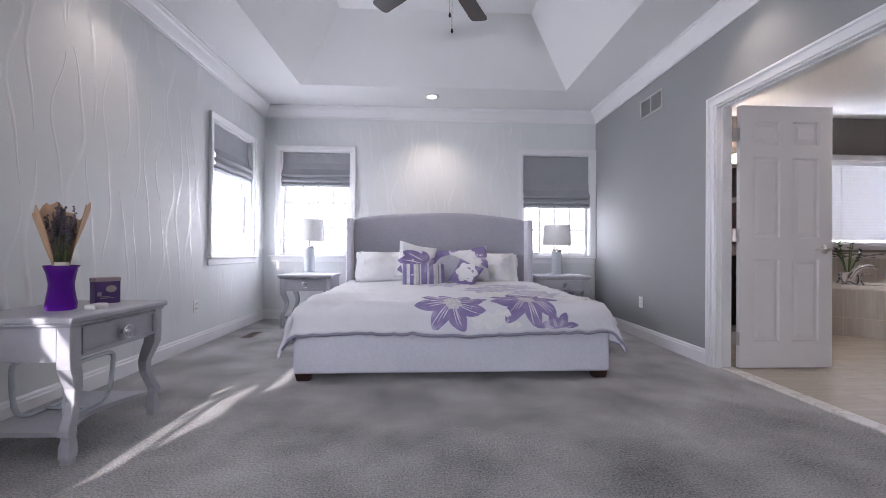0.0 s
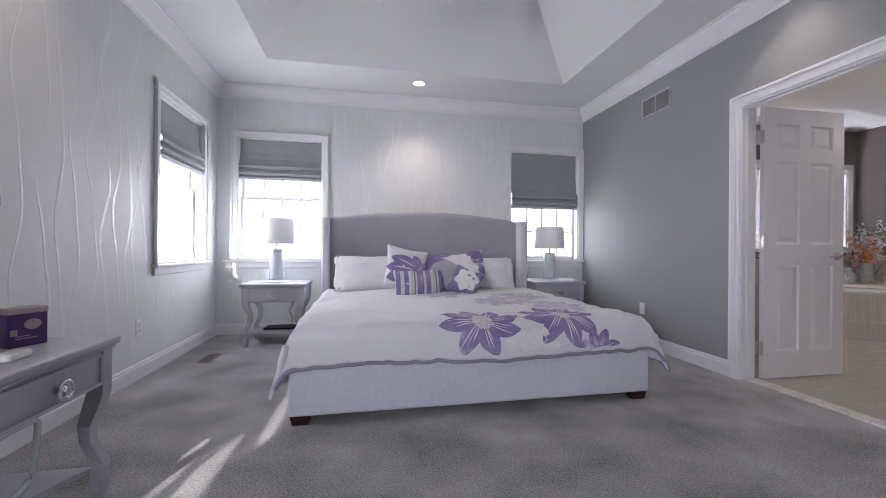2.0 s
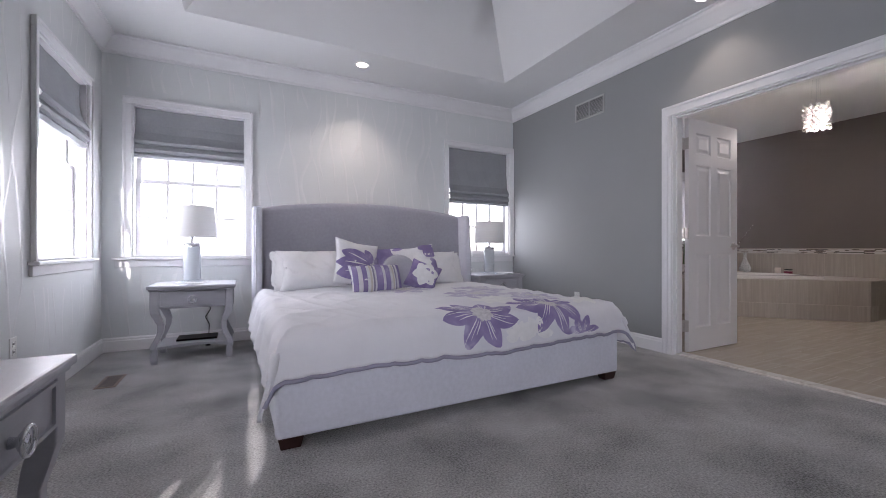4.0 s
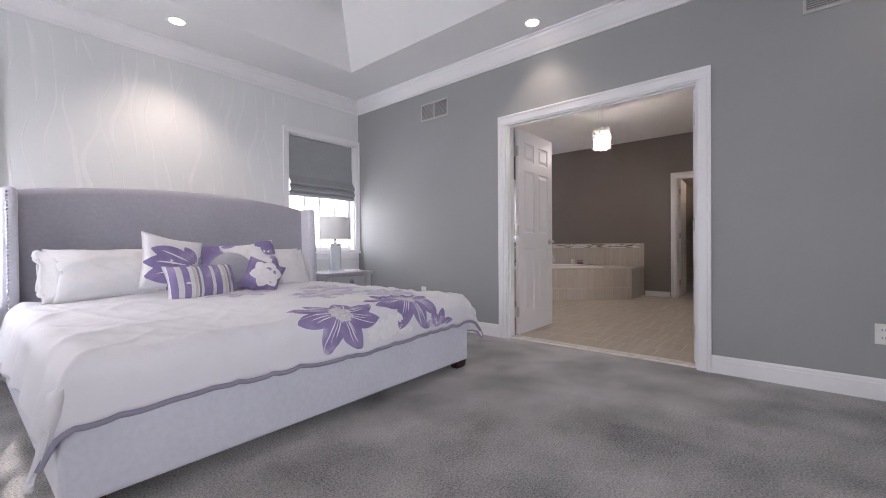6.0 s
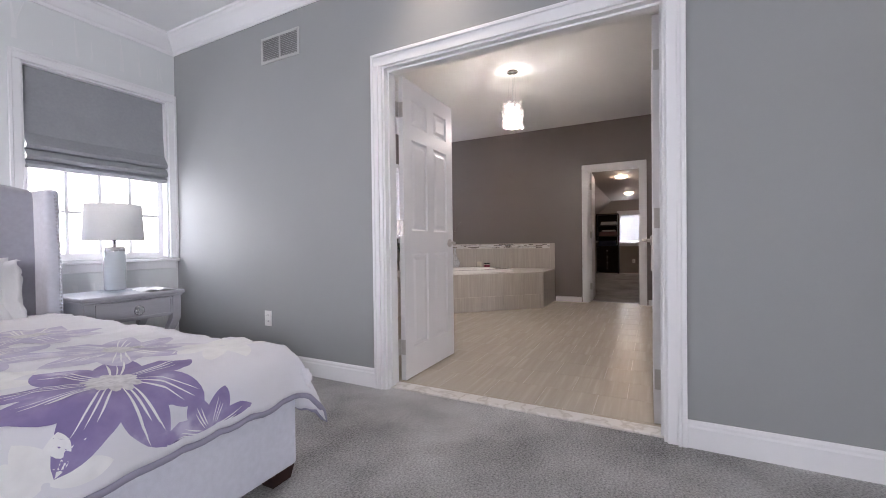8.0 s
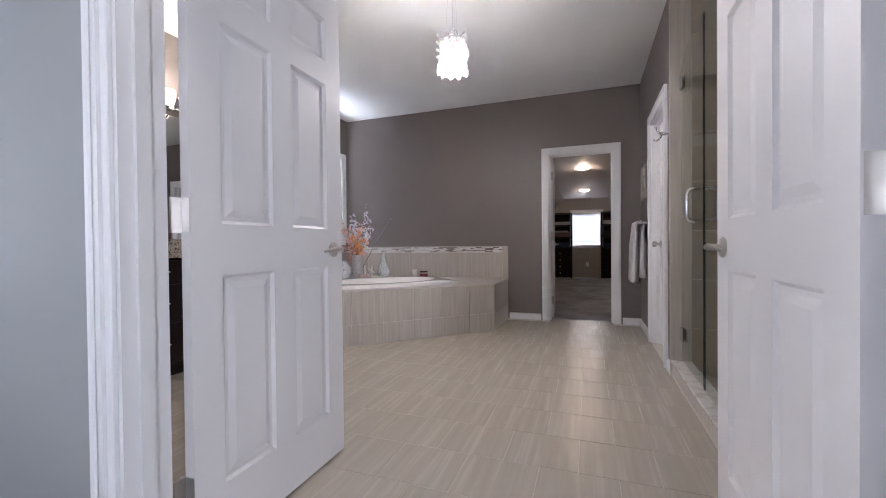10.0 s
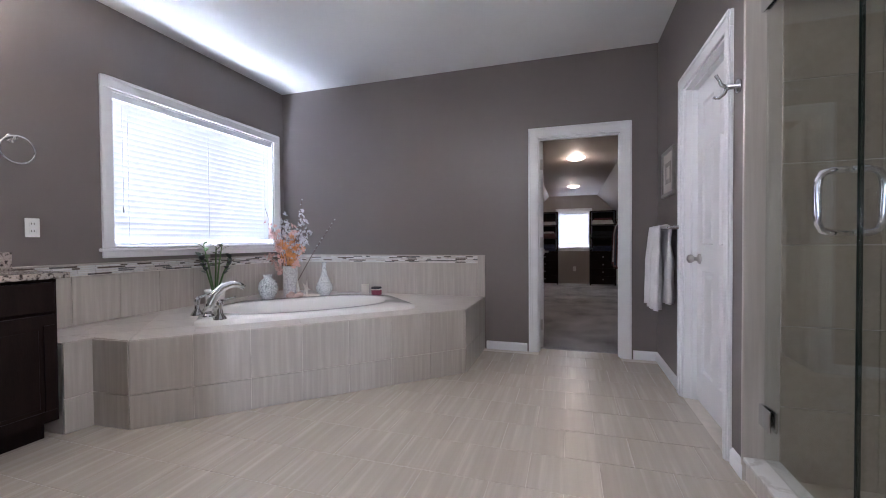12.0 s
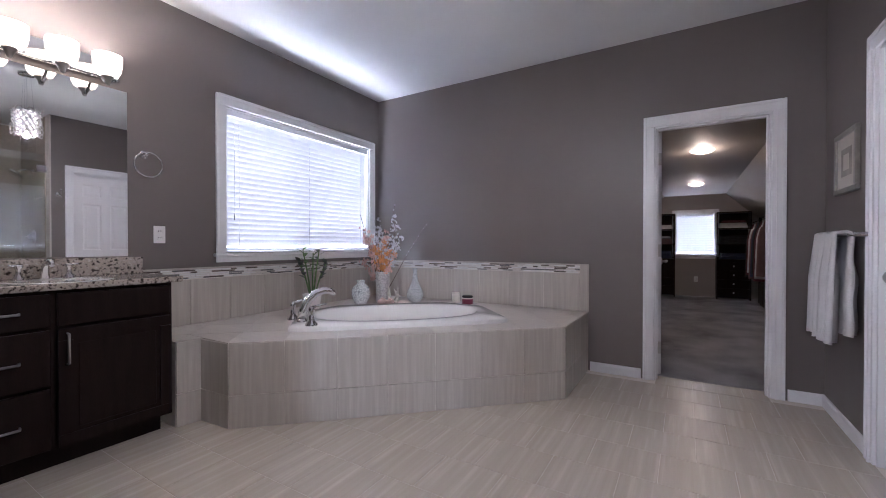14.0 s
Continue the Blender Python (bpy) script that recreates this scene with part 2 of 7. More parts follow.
M_LAMPSHADE = glow_through("white_lampshade_linen", (0.80, 0.80, 0.79), 0.16)
M_CERAMIC = mat("pale_glazed_ceramic", (0.60, 0.64, 0.67), rough=0.18, var=0.03, coat=0.3)
M_ACRYL = pane_mat("clear_acrylic", tint=(0.93, 0.95, 0.97))
M_GLASS = pane_mat("window_glass")
M_SHGLASS = pane_mat("shower_glass", 0.10, tint=(0.95, 0.965, 0.95))
M_GLASSEDGE = mat("dark_glass_edge", (0.015, 0.025, 0.02), rough=0.2)
M_MIRROR = mat("mirror_silver", (0.86, 0.87, 0.87), rough=0.015, metal=1.0, var=0.0)
M_BLIND = glow_through("white_blind_slat", (0.86, 0.87, 0.89), 0.06)
M_PLATE = mat("white_plastic", (0.80, 0.80, 0.78), rough=0.35, var=0.01)
M_BLACK = mat("black_slot", (0.01, 0.01, 0.01), rough=0.6)
M_FAN = mat("dark_walnut_blade", (0.035, 0.026, 0.024), rough=0.4, var=0.2, scale=6, stretch=(1, 8, 1))
M_BRONZE = mat("oiled_bronze", (0.05, 0.04, 0.035), rough=0.35, metal=0.9, var=0.1)
M_VASE = mat("purple_glass", (0.22, 0.02, 0.55), rough=0.05, var=0.1, scale=10, trans=0.6, ior=1.3)
M_KRAFT = mat("kraft_paper", (0.48, 0.32, 0.20), rough=0.8, var=0.08, scale=8, bump=0.3, bump_scale=25)
M_LAVENDER = mat("dried_lavender", (0.14, 0.11, 0.14), rough=0.95, var=0.3, scale=40, rnd=0.2)
M_STEM = mat("dry_stem", (0.10, 0.12, 0.06), rough=0.9, var=0.2, scale=20)
M_BOXP = mat("purple_gift_box", (0.10, 0.055, 0.20), rough=0.4, var=0.1, scale=10)
M_GOLDINK = mat("pale_gold_print", (0.5, 0.42, 0.42), rough=0.45, var=0.1, scale=30)
M_LEAF = mat("plant_leaf", (0.10, 0.18, 0.06), rough=0.4, var=0.25, scale=12, rnd=0.2)
M_LEAFD = mat("dark_plant_leaf", (0.07, 0.085, 0.075), rough=0.45, var=0.25, scale=12)
M_BLOSSOM_O = mat("orange_silk_blossom", (0.70, 0.32, 0.12), rough=0.8, var=0.25, scale=15, rnd=0.25)
M_BLOSSOM_P = mat("pink_silk_blossom", (0.74, 0.48, 0.42), rough=0.8, var=0.2, scale=15, rnd=0.2)
M_BLOSSOM_W = mat("white_silk_blossom", (0.74, 0.74, 0.78), rough=0.8, var=0.12, scale=15, rnd=0.1)
M_TWIG = mat("brown_twig", (0.10, 0.055, 0.04), rough=0.85, var=0.3, scale=30)
M_MOSAIC = ramp_mat("mirror_chip_mosaic", [(0.0, (0.82, 0.83, 0.82)), (0.40, (0.74, 0.75, 0.74)), (0.60, (0.55, 0.57, 0.57)), (1.0, (0.30, 0.31, 0.31))], 90, 0.12, tex="VORONOI", bump=0.5)
M_WOVEN = ramp_mat("embossed_white_ceramic", [(0.0, (0.75, 0.74, 0.72)), (0.4, (0.6, 0.59, 0.57)), (1.0, (0.35, 0.34, 0.33))], 60, 0.45, tex="VORONOI", bump=0.8)
M_SHELL = mat("pale_seashell", (0.68, 0.52, 0.44), rough=0.5, var=0.15, scale=20)
M_STAR = mat("bleached_starfish", (0.74, 0.70, 0.63), rough=0.85, var=0.08, scale=40, bump=0.4, bump_scale=150)
M_CANDLE = mat("ivory_wax", (0.74, 0.68, 0.60), rough=0.5, var=0.05, scale=12)
M_LABEL = mat("dark_red_label", (0.22, 0.03, 0.06), rough=0.5, var=0.3, scale=40)
M_TOWEL = mat("white_terry_cloth", (0.74, 0.72, 0.72), rough=0.95, var=0.05, scale=10, fine=0.06, bump=0.7, bump_scale=220, sheen=0.3)
M_SILVER = mat("silver_frame", (0.34, 0.32, 0.29), rough=0.3, metal=0.8, var=0.15, scale=25)
M_MAT = mat("cream_mat_board", (0.62, 0.58, 0.52), rough=0.8, var=0.04, scale=8)
M_PRINT = mat("beige_art_print", (0.36, 0.33, 0.29), rough=0.7, var=0.25, scale=9)
M_FROST = mat("lit_opal_glass", (0.85, 0.80, 0.72), rough=0.4, var=0.0, emit=(1.0, 0.82, 0.60, 2.6))
M_LENS = mat("lit_downlight_lens", (0.9, 0.88, 0.82), rough=0.4, var=0.0, emit=(1.0, 0.90, 0.74, 8.0))
M_CRYSTAL = mat("lit_crystal", (0.9, 0.88, 0.86), rough=0.1, var=0.0, emit=(1.0, 0.86, 0.74, 0.45))
M_VENT = mat("grey_vent_paint", (0.46, 0.46, 0.45), rough=0.45, var=0.03)
M_VENTDARK = mat("vent_shadow_gap", (0.20, 0.20, 0.20), rough=0.7, var=0.03)
M_BROWNVENT = mat("brown_floor_register", (0.20, 0.14, 0.11), rough=0.45, var=0.1)
M_PAPERW = mat("printed_paper", (0.78, 0.78, 0.77), rough=0.7, var=0.04, scale=20)
M_EXT = mat("exterior_siding", (0.6, 0.58, 0.54), rough=0.8, var=0.05)
M_GROUND = mat("dry_meadow", (0.30, 0.27, 0.17), rough=0.95, var=0.3, scale=0.05, fine=0.2)
CLOTHES = [mat("coat_cloth_" + n, c, rough=0.9, var=0.2, scale=10, bump=0.3, bump_scale=30) for n, c in
           (("plum", (0.10, 0.03, 0.04)), ("pink", (0.17, 0.10, 0.10)), ("black", (0.02, 0.02, 0.022)), ("white", (0.55, 0.53, 0.52)), ("navy", (0.03, 0.035, 0.07)))]


# ---- building blocks ----
def thing(name, label, category, loc=(0, 0, 0), rz=0.0, group="", kind=""):
    ob = new(name)
    ob.matrix_basis = pose(*loc, 0, 0, rz)
    return tagged(ob, label, category, group, kind)


def part(name, bm, material, parent=None, label="", smooth=False, m=None):
    me = bpy.data.meshes.new(name)
    bm.normal_update()
    bm.to_mesh(me)
    bm.free()
    if smooth:
        for p in me.polygons:
            p.use_smooth = True
    me.materials.append(material)
    ob = new(name, me)
    if parent is not None:
        ob.parent = parent
    if m is not None:
        ob.matrix_basis = m
    if label:
        ob["label"] = label
    return ob


def box(bm, x0, x1, y0, y1, z0, z1, bevel=0.0, seg=1):
    vs = [bm.verts.new((x, y, z)) for x in (x0, x1) for y in (y0, y1) for z in (z0, z1)]
    fs = [bm.faces.new([vs[i] for i in f]) for f in ((0, 1, 3, 2), (4, 6, 7, 5), (0, 4, 5, 1), (2, 3, 7, 6), (0, 2, 6, 4), (1, 5, 7, 3))]
    if bevel:
        es = {e for f in fs for e in f.edges}
        bmesh.ops.bevel(bm, geom=list(es), offset=bevel, segments=seg, affect="EDGES", profile=0.5)
    return bm


def B(*a, **k):
    return box(bmesh.new(), *a, **k)


def lathe(profile, n=28, bm=None, center=(0, 0, 0), cap=True):
    bm = bm or bmesh.new()
    rings = []
    for r, z in profile:
        rings.append([bm.verts.new((center[0] + r * math.cos(2 * math.pi * i / n), center[1] + r * math.sin(2 * math.pi * i / n), center[2] + z)) for i in range(n)])
    for a, b in zip(rings, rings[1:]):
        for i in range(n):
            bm.faces.new((a[i], a[(i + 1) % n], b[(i + 1) % n], b[i]))
    if cap:
        bm.faces.new(rings[0][::-1])
        bm.faces.new(rings[-1])
    return bm


def tube(points, radius, n=8, bm=None, closed=False):
    """A round bar along points; radius may be a list."""
    bm = bm or bmesh.new()
    pts = [Vector(p) for p in points]
    rs = radius if isinstance(radius, (list, tuple)) else [radius] * len(pts)
    rings = []
    up = Vector((0.13, 0.21, 0.97))
    for i, p in enumerate(pts):
        if closed:
            d = pts[(i + 1) % len(pts)] - pts[i - 1]
        else:
            d = pts[min(i + 1, len(pts) - 1)] - pts[max(i - 1, 0)]
        d.normalize()
        a = d.cross(up)
        if a.length < 0.05:
            a = d.cross(Vector((1, 0, 0)))
        a.normalize()
        b = d.cross(a)
        rings.append([bm.verts.new(p + rs[i] * (math.cos(2 * math.pi * k / n) * a + math.sin(2 * math.pi * k / n) * b)) for k in range(n)])
    pairs = list(zip(rings, rings[1:])) + ([(rings[-1], rings[0])] if closed else [])
    for a, b in pairs:
        for i in range(n):
            bm.faces.new((a[i], a[(i + 1) % n], b[(i + 1) % n], b[i]))
    if not closed:
        bm.faces.new(rings[0][::-1])
        bm.faces.new(rings[-1])
    return bm


def prism(bm, pts, z0, z1):
    """An upright prism over a plan polygon."""
    lo = [bm.verts.new((x, y, z0)) for x, y in pts]
    hi = [bm.verts.new((x, y, z1)) for x, y in pts]
    bm.faces.new(lo[::-1])
    bm.faces.new(hi)
    for i in range(len(pts)):
        j = (i + 1) % len(pts)
        bm.faces.new((lo[i], lo[j], hi[j], hi[i]))
    return bm


def extrude_profile(profile, a, b, axis_out, bm=None):
    """Sweeps a profile of (out, z) straight from plan point a to b; out is measured along axis_out."""
    bm = bm or bmesh.new()
    ends = []
    for p in (a, b):
        ends.append([bm.verts.new((p[0] + o * axis_out[0], p[1] + o * axis_out[1], z)) for o, z in profile])
    n = len(profile)
    for i in range(n):
        j = (i + 1) % n
        bm.faces.new((ends[0][i], ends[0][j], ends[1][j], ends[1][i]))
    bm.faces.new(ends[0][::-1])
    bm.faces.new(ends[1])
    return bm


def wall(name, material, axis, t0, t1, s0, s1, z0, z1, holes=(), label=""):
    """A wall with thickness t0..t1 along axis, running s0..s1 along the other, with holes (s0, s1, z0, z1) through it."""
    bm = bmesh.new()

    def put(a, b, c, d):
        if b - a > 1e-4 and d - c > 1e-4:
            if axis == "x":
                box(bm, t0, t1, a, b, c, d)
            else:
                box(bm, a, b, t0, t1, c, d)
    at = s0
    for h0, h1, hz0, hz1 in sorted(holes):
        put(at, h0, z0, z1)
        put(h0, h1, z0, hz0)
        put(h0, h1, hz1, z1)
        at = h1
    put(at, s1, z0, z1)
    ob = part(name, bm, material)
    return tagged(ob, label, "wall", kind="structure")


# ---- setting ----
H = 2.74
DOOR = (1.365, 2.937, 0.0, 2.03)
WIN_L, WIN_F = (3.92, 4.80, 0.83, 2.18), (-1.70, -0.08, 1.05, 2.18)
WIN_B, WIN_R = (-1.80, -0.90, 0.83, 2.18), (1.358, 2.273, 0.83, 2.18)
WIN_T = (4.91, 6.55, 1.02, 2.15)
WIN_C = (1.56, 2.24, 0.87, 1.75)
CLD = (1.555, 2.30, 0.0, 2.02)
WCD = (5.12, 5.88, 0.0, 2.03)

wall_left = wall("wall_left", M_PAPER, "x", -2.175, -2.015, -2.16, 5.33, 0, H + 0.1, [WIN_F, WIN_L], "white wallpaper wall with raised wavy lines")
wall_back = wall("wall_back", M_PAPER, "y", 5.17, 5.33, -2.015, 2.40, 0, H + 0.1, [WIN_B, WIN_R], "white wallpaper wall with raised wavy lines")
wall("wall_front", M_GREY, "y", -2.16, -2.00, -2.015, 2.40, 0, H + 0.1, label="plain grey painted wall")
wall_right = wall("wall_right", M_GREY, "x", 2.34, 2.40, -2.00, 5.17, 0, H + 0.1, [DOOR], "plain satin grey painted wall")
wall("wall_bath_west", M_TAUPE, "x", 2.40, 2.46, -0.6, 5.28, 0, H + 0.1, [DOOR], "dark taupe painted wall")
wall("wall_bath_north", M_TAUPE, "y", 5.126, 5.28, 2.46, 6.84, 0, H + 0.1, [WIN_T], "dark taupe painted wall")
wall("wall_bath_east", M_TAUPE, "x", 6.72, 6.78, 1.16, 5.126, 0, H + 0.1, [CLD], "dark taupe painted wall")
wall("wall_bath_south", M_TAUPE, "y", 1.16, 1.28, 2.46, 6.72, 0, H + 0.1, [(3.76, 4.90, 0, H + 0.1), WCD], "dark taupe painted wall")

# bedroom ceiling: level border, four slopes, raised middle
bm = bmesh.new()
X0, X1, Y0, Y1 = -2.015, 2.34, -2.00, 5.17
tx0, tx1, ty0, ty1, ins, zt = -1.33, 1.68, 0.47, 4.43, 0.55, 3.28


def ring(x0, x1, y0, y1, z):
    return [bm.verts.new(p) for p in ((x0, y0, z), (x1, y0, z), (x1, y1, z), (x0, y1, z))]


r0, r1, r2 = ring(X0, X1, Y0, Y1, H), ring(tx0, tx1, ty0, ty1, H), ring(tx0 + ins, tx1 - ins, ty0 + ins, ty1 - ins, zt)
for a, b in ((r0, r1), (r1, r2)):
    for i in range(4):
        bm.faces.new((a[i], b[i], b[(i + 1) % 4], a[(i + 1) % 4]))
bm.faces.new(r2[::-1])
ceiling = part("ceiling", bm, M_CEIL)
sol = ceiling.modifiers.new("thickness", "SOLIDIFY")
sol.thickness, sol.offset = 0.06, -1
tagged(ceiling, "white tray ceiling with sloped sides", "ceiling", kind="structure")
tagged(part("ceiling", B(2.40, 6.78, 1.16, 5.28, 2.73, 2.80), M_CEIL), "flat white bathroom ceiling", "ceiling", kind="structure")
# unseen slab, added so that no sky light leaks in above the ceilings
tagged(part("roof", B(-2.3, 7.0, -2.3, 5.5, 3.40, 3.46), M_EXT), "unseen roof slab added over the rooms against light leaks", "roof", kind="structure")

# floors
tagged(part("floor", B(-2.015, 2.372, -2.00, 5.17, -0.10, 0.0), M_CARPET), "grey cut-pile carpet with brushed patches", "carpet", kind="structure")
tagged(part("threshold", B(2.374, 2.47, 1.365, 2.937, -0.08, 0.012, 0.004), M_MARBLE), "veined cream marble door threshold", "threshold", kind="structure")
bath_floor = tagged(part("floor", B(2.46, 6.86, -0.6, 5.126, -0.10, -0.0018), M_GROUTF), "beige streaked porcelain tile floor in running bond", "tile floor", kind="structure")

# crown moulding and baseboards
CROWN = [(0.0, 2.600), (0.010, 2.600), (0.014, 2.622), (0.026, 2.630), (0.045, 2.652), (0.075, 2.690), (0.092, 2.704), (0.100, 2.722), (0.112, 2.726), (0.114, H), (0.0, H)]
corners = [(X0, Y0), (X1, Y0), (X1, Y1), (X0, Y1)]
for i, (out, nm) in enumerate((((0, 1), "south"), ((-1, 0), "east"), ((0, -1), "north"), ((1, 0), "west"))):
    a, b = corners[i], corners[(i + 1) % 4]
    tagged(part("crown_moulding", extrude_profile(CROWN, a, b, out), M_TRIM), "white stepped crown moulding", "crown moulding", kind="structure")
BASE = [(0.0, 0.0), (0.016, 0.0), (0.016, 0.090), (0.011, 0.098), (0.011, 0.109), (0.005, 0.121), (0.0, 0.121)]
BASEB = [(0.0, 0.0), (0.014, 0.0), (0.014, 0.060), (0.006, 0.075), (0.0, 0.078)]
for prof, a, b, out in ((BASE, (X0, Y0), (X0, Y1), (1, 0)), (BASE, (X0, Y1), (X1, Y1), (0, -1)), (BASE, (X1, 3.009), (X1, Y1), (-1, 0)),
                        (BASE, (X1, Y0), (X1, 1.298), (-1, 0)), (BASE, (X0, Y0), (X1, Y0), (0, 1)),
                        (BASEB, (6.72, 2.385), (6.72, 2.775), (-1, 0)), (BASEB, (6.72, 1.28), (6.72, 1.47), (-1, 0)),
                        (BASEB, (5.965, 1.28), (6.72, 1.28), (0, 1)), (BASEB, (4.90, 1.28), (5.035, 1.28), (0, 1)),
                        (BASEB, (2.46, 1.28), (3.74, 1.28), (0, 1)), (BASEB, (2.46, 2.94), (2.46, 4.55), (1, 0))):
    tagged(part("baseboard", extrude_profile(prof, a, b, out), M_TRIM), "white moulded baseboard", "baseboard", kind="structure")

# wallpaper relief: slender wavy ribs, tapering in and out
rng = random.Random(4)


def relief(parent, length, height, put, keep_out, count):
    bm = bmesh.new()
    for k in range(count):
        s = (k + 0.5) * length / count + rng.uniform(-0.03, 0.03)
        z = rng.uniform(0.05, 0.35)
        amp, ph = rng.uniform(0.026, 0.055), rng.uniform(0, 6.28)
        while z < height - 0.1:
            run = rng.uniform(0.9, 2.4)
            z1 = min(z + run, height - 0.02)
            steps = max(6, int((z1 - z) / 0.05))
            prev = None
            w0 = rng.uniform(0.009, 0.020)
            for i in range(steps + 1):
                f = i / steps
                zz = z + f * (z1 - z)
                ss = s + amp * math.sin(zz * 5.8 + ph) + 0.3 * amp * math.sin(zz * 12 + 2 * ph)
                w = w0 * (math.sin(math.pi * min(max(f, 0.02), 0.98)) ** 0.6)
                inside = 0.02 < ss < length - 0.02 and not any(a - 0.02 < ss < b + 0.02 and c - 0.03 < zz < d + 0.02 for a, b, c, d in keep_out)
                if not inside:
                    prev = None
                    continue
                cur = [bm.verts.new(put(ss - w, zz, 0.0)), bm.verts.new(put(ss, zz, 0.0018)), bm.verts.new(put(ss + w, zz, 0.0))]
                if prev:
                    bm.faces.new((prev[0], prev[1], cur[1], cur[0]))
                    bm.faces.new((prev[1], prev[2], cur[2], cur[1]))
                prev = cur
            z = z1 + rng.uniform(0.02, 0.25)
    ob = part("wallpaper_relief", bm, M_RELIEF, parent, smooth=True)
    return tagged(ob, kind="stuff")


relief(wall_back, 4.33, 2.60, lambda s, z, d: (-2.015 + s, 5.17 - d, z), [(0.04, 1.20, 0.70, 2.28), (3.22, 4.33, 0.70, 2.28)], 40)
relief(wall_left, 7.17, 2.60, lambda s, z, d: (-2.015 + d, -2.00 + s, z), [(5.80, 6.92, 0.70, 2.28), (0.14, 2.18, 0.70, 2.28)], 58)


# ---- windows ----
def casing(parent, w, z0, z1, y, width=0.062, sides=True, bottom=None):
    """Casing round an opening of local x 0..w; the face of the wall is at local y."""
    for nm, a in (("casing", (-width, 0.0, y - 0.020, y, z0, z1)), ("casing", (w, w + width, y - 0.020, y, z0, z1))):
        bm = B(*a, bevel=0.004)
        part(nm, bm, M_TRIM, parent)
    part("casing", B(-width, w + width, y - 0.022, y, z1, z1 + width, bevel=0.004), M_TRIM, parent)
    t = 0.016
    part("backband", B(-width - 0.004, -width + t, y - 0.030, y - 0.020, z0, z1 + width, bevel=0.003), M_TRIM, parent)
    part("backband", B(w + width - t, w + width + 0.004, y - 0.030, y - 0.020, z0, z1 + width, bevel=0.003), M_TRIM, parent)
    part("backband", B(-width + t, w + width - t, y - 0.030, y - 0.022, z1 + width - t, z1 + width + 0.004, bevel=0.003), M_TRIM, parent)


def sash(parent, name, w, z0, z1, y, cols, rows):
    r = 0.038
    bm = bmesh.new()
    box(bm, 0, r, y, y + 0.035, z0, z1)
    box(bm, w - r, w, y, y + 0.035, z0, z1)
    box(bm, r, w - r, y, y + 0.035, z0, z0 + r)
    box(bm, r, w - r, y, y + 0.035, z1 - r, z1)
    s = part(name, bm, M_TRIM, parent)
    iw, ih = w - 2 * r, z1 - z0 - 2 * r
    for i in range(1, cols):
        x = r + iw * i / cols
        part("muntin", B(x - 0.012, x + 0.012, y + 0.008, y + 0.028, z0 + r, z1 - r), M_TRIM, s)
    for j in range(1, rows):
        z = z0 + r + ih * j / rows
        part("muntin", B(r, w - r, y + 0.009, y + 0.027, z - 0.012, z + 0.012), M_TRIM, s)
    part("pane", B(r, w - r, y + 0.017, y + 0.020, z0 + r, z1 - r), M_GLASS, s)
    return s


def double_hung(name, m, w, z0, z1, label, sill_l=0.10, sill_r=0.10, cols=4, depth=0.16):
    """Local frame: x along the wall, y from the room outward, wall face at y = 0."""
    ob = thing(name, label, "window", kind="structure")
    ob.matrix_basis = m
    bm = bmesh.new()
    box(bm, 0.0, 0.012, 0, depth, z0, z1)
    box(bm, w - 0.012, w, 0, depth, z0, z1)
    box(bm, 0.012, w - 0.012, 0, depth, z1 - 0.012, z1)
    box(bm, 0.012, w - 0.012, 0.0, depth, z0 - 0.02, z0 + 0.012)
    part("window_frame", bm, M_TRIM, ob)
    casing(ob, w, z0 - 0.005, z1, 0.0)
    part("window_sill", B(-sill_l, w + sill_r, -0.055, 0.0, z0 - 0.032, z0 - 0.006, bevel=0.006), M_TRIM, ob)
    part("apron", B(-sill_l + 0.02, w + sill_r - 0.02, -0.018, 0.0, z0 - 0.095, z0 - 0.032, bevel=0.004), M_TRIM, ob)
    mid = z0 + (z1 - z0) * 0.505
    for nm, a, b, y in (("lower_sash", z0 + 0.012, mid + 0.02, 0.075), ("upper_sash", mid - 0.02, z1 - 0.012, 0.112)):
        s = sash(ob, nm, w - 0.024, a, b, y, cols, 2)
        s.matrix_basis = pose(0.012, 0, 0)
    return ob


win_m_back = lambda x: pose(x, 5.17, 0)
double_hung("window_1", win_m_back(WIN_B[0]), WIN_B[1] - WIN_B[0], WIN_B[2], WIN_B[3], "white double-hung window with a four-pane grid", 0.14, 0.10)
double_hung("window_2", win_m_back(WIN_R[0]), WIN_R[1] - WIN_R[0], WIN_R[2], WIN_R[3], "white double-hung window with a four-pane grid", 0.10, 0.062)
# left wall: local x runs along +y, outward is -x
double_hung("window_3", pose(-2.015, WIN_L[0], 0, 0, 0, 90), WIN_L[1] - WIN_L[0], WIN_L[2], WIN_L[3], "white double-hung window with a grid, sunlit", 0.10, 0.10)
double_hung("window_4", pose(-2.015, WIN_F[0], 0, 0, 0, 90), WIN_F[1] - WIN_F[0], WIN_F[2], WIN_F[3], "white window with a grid, sunlit", cols=2)


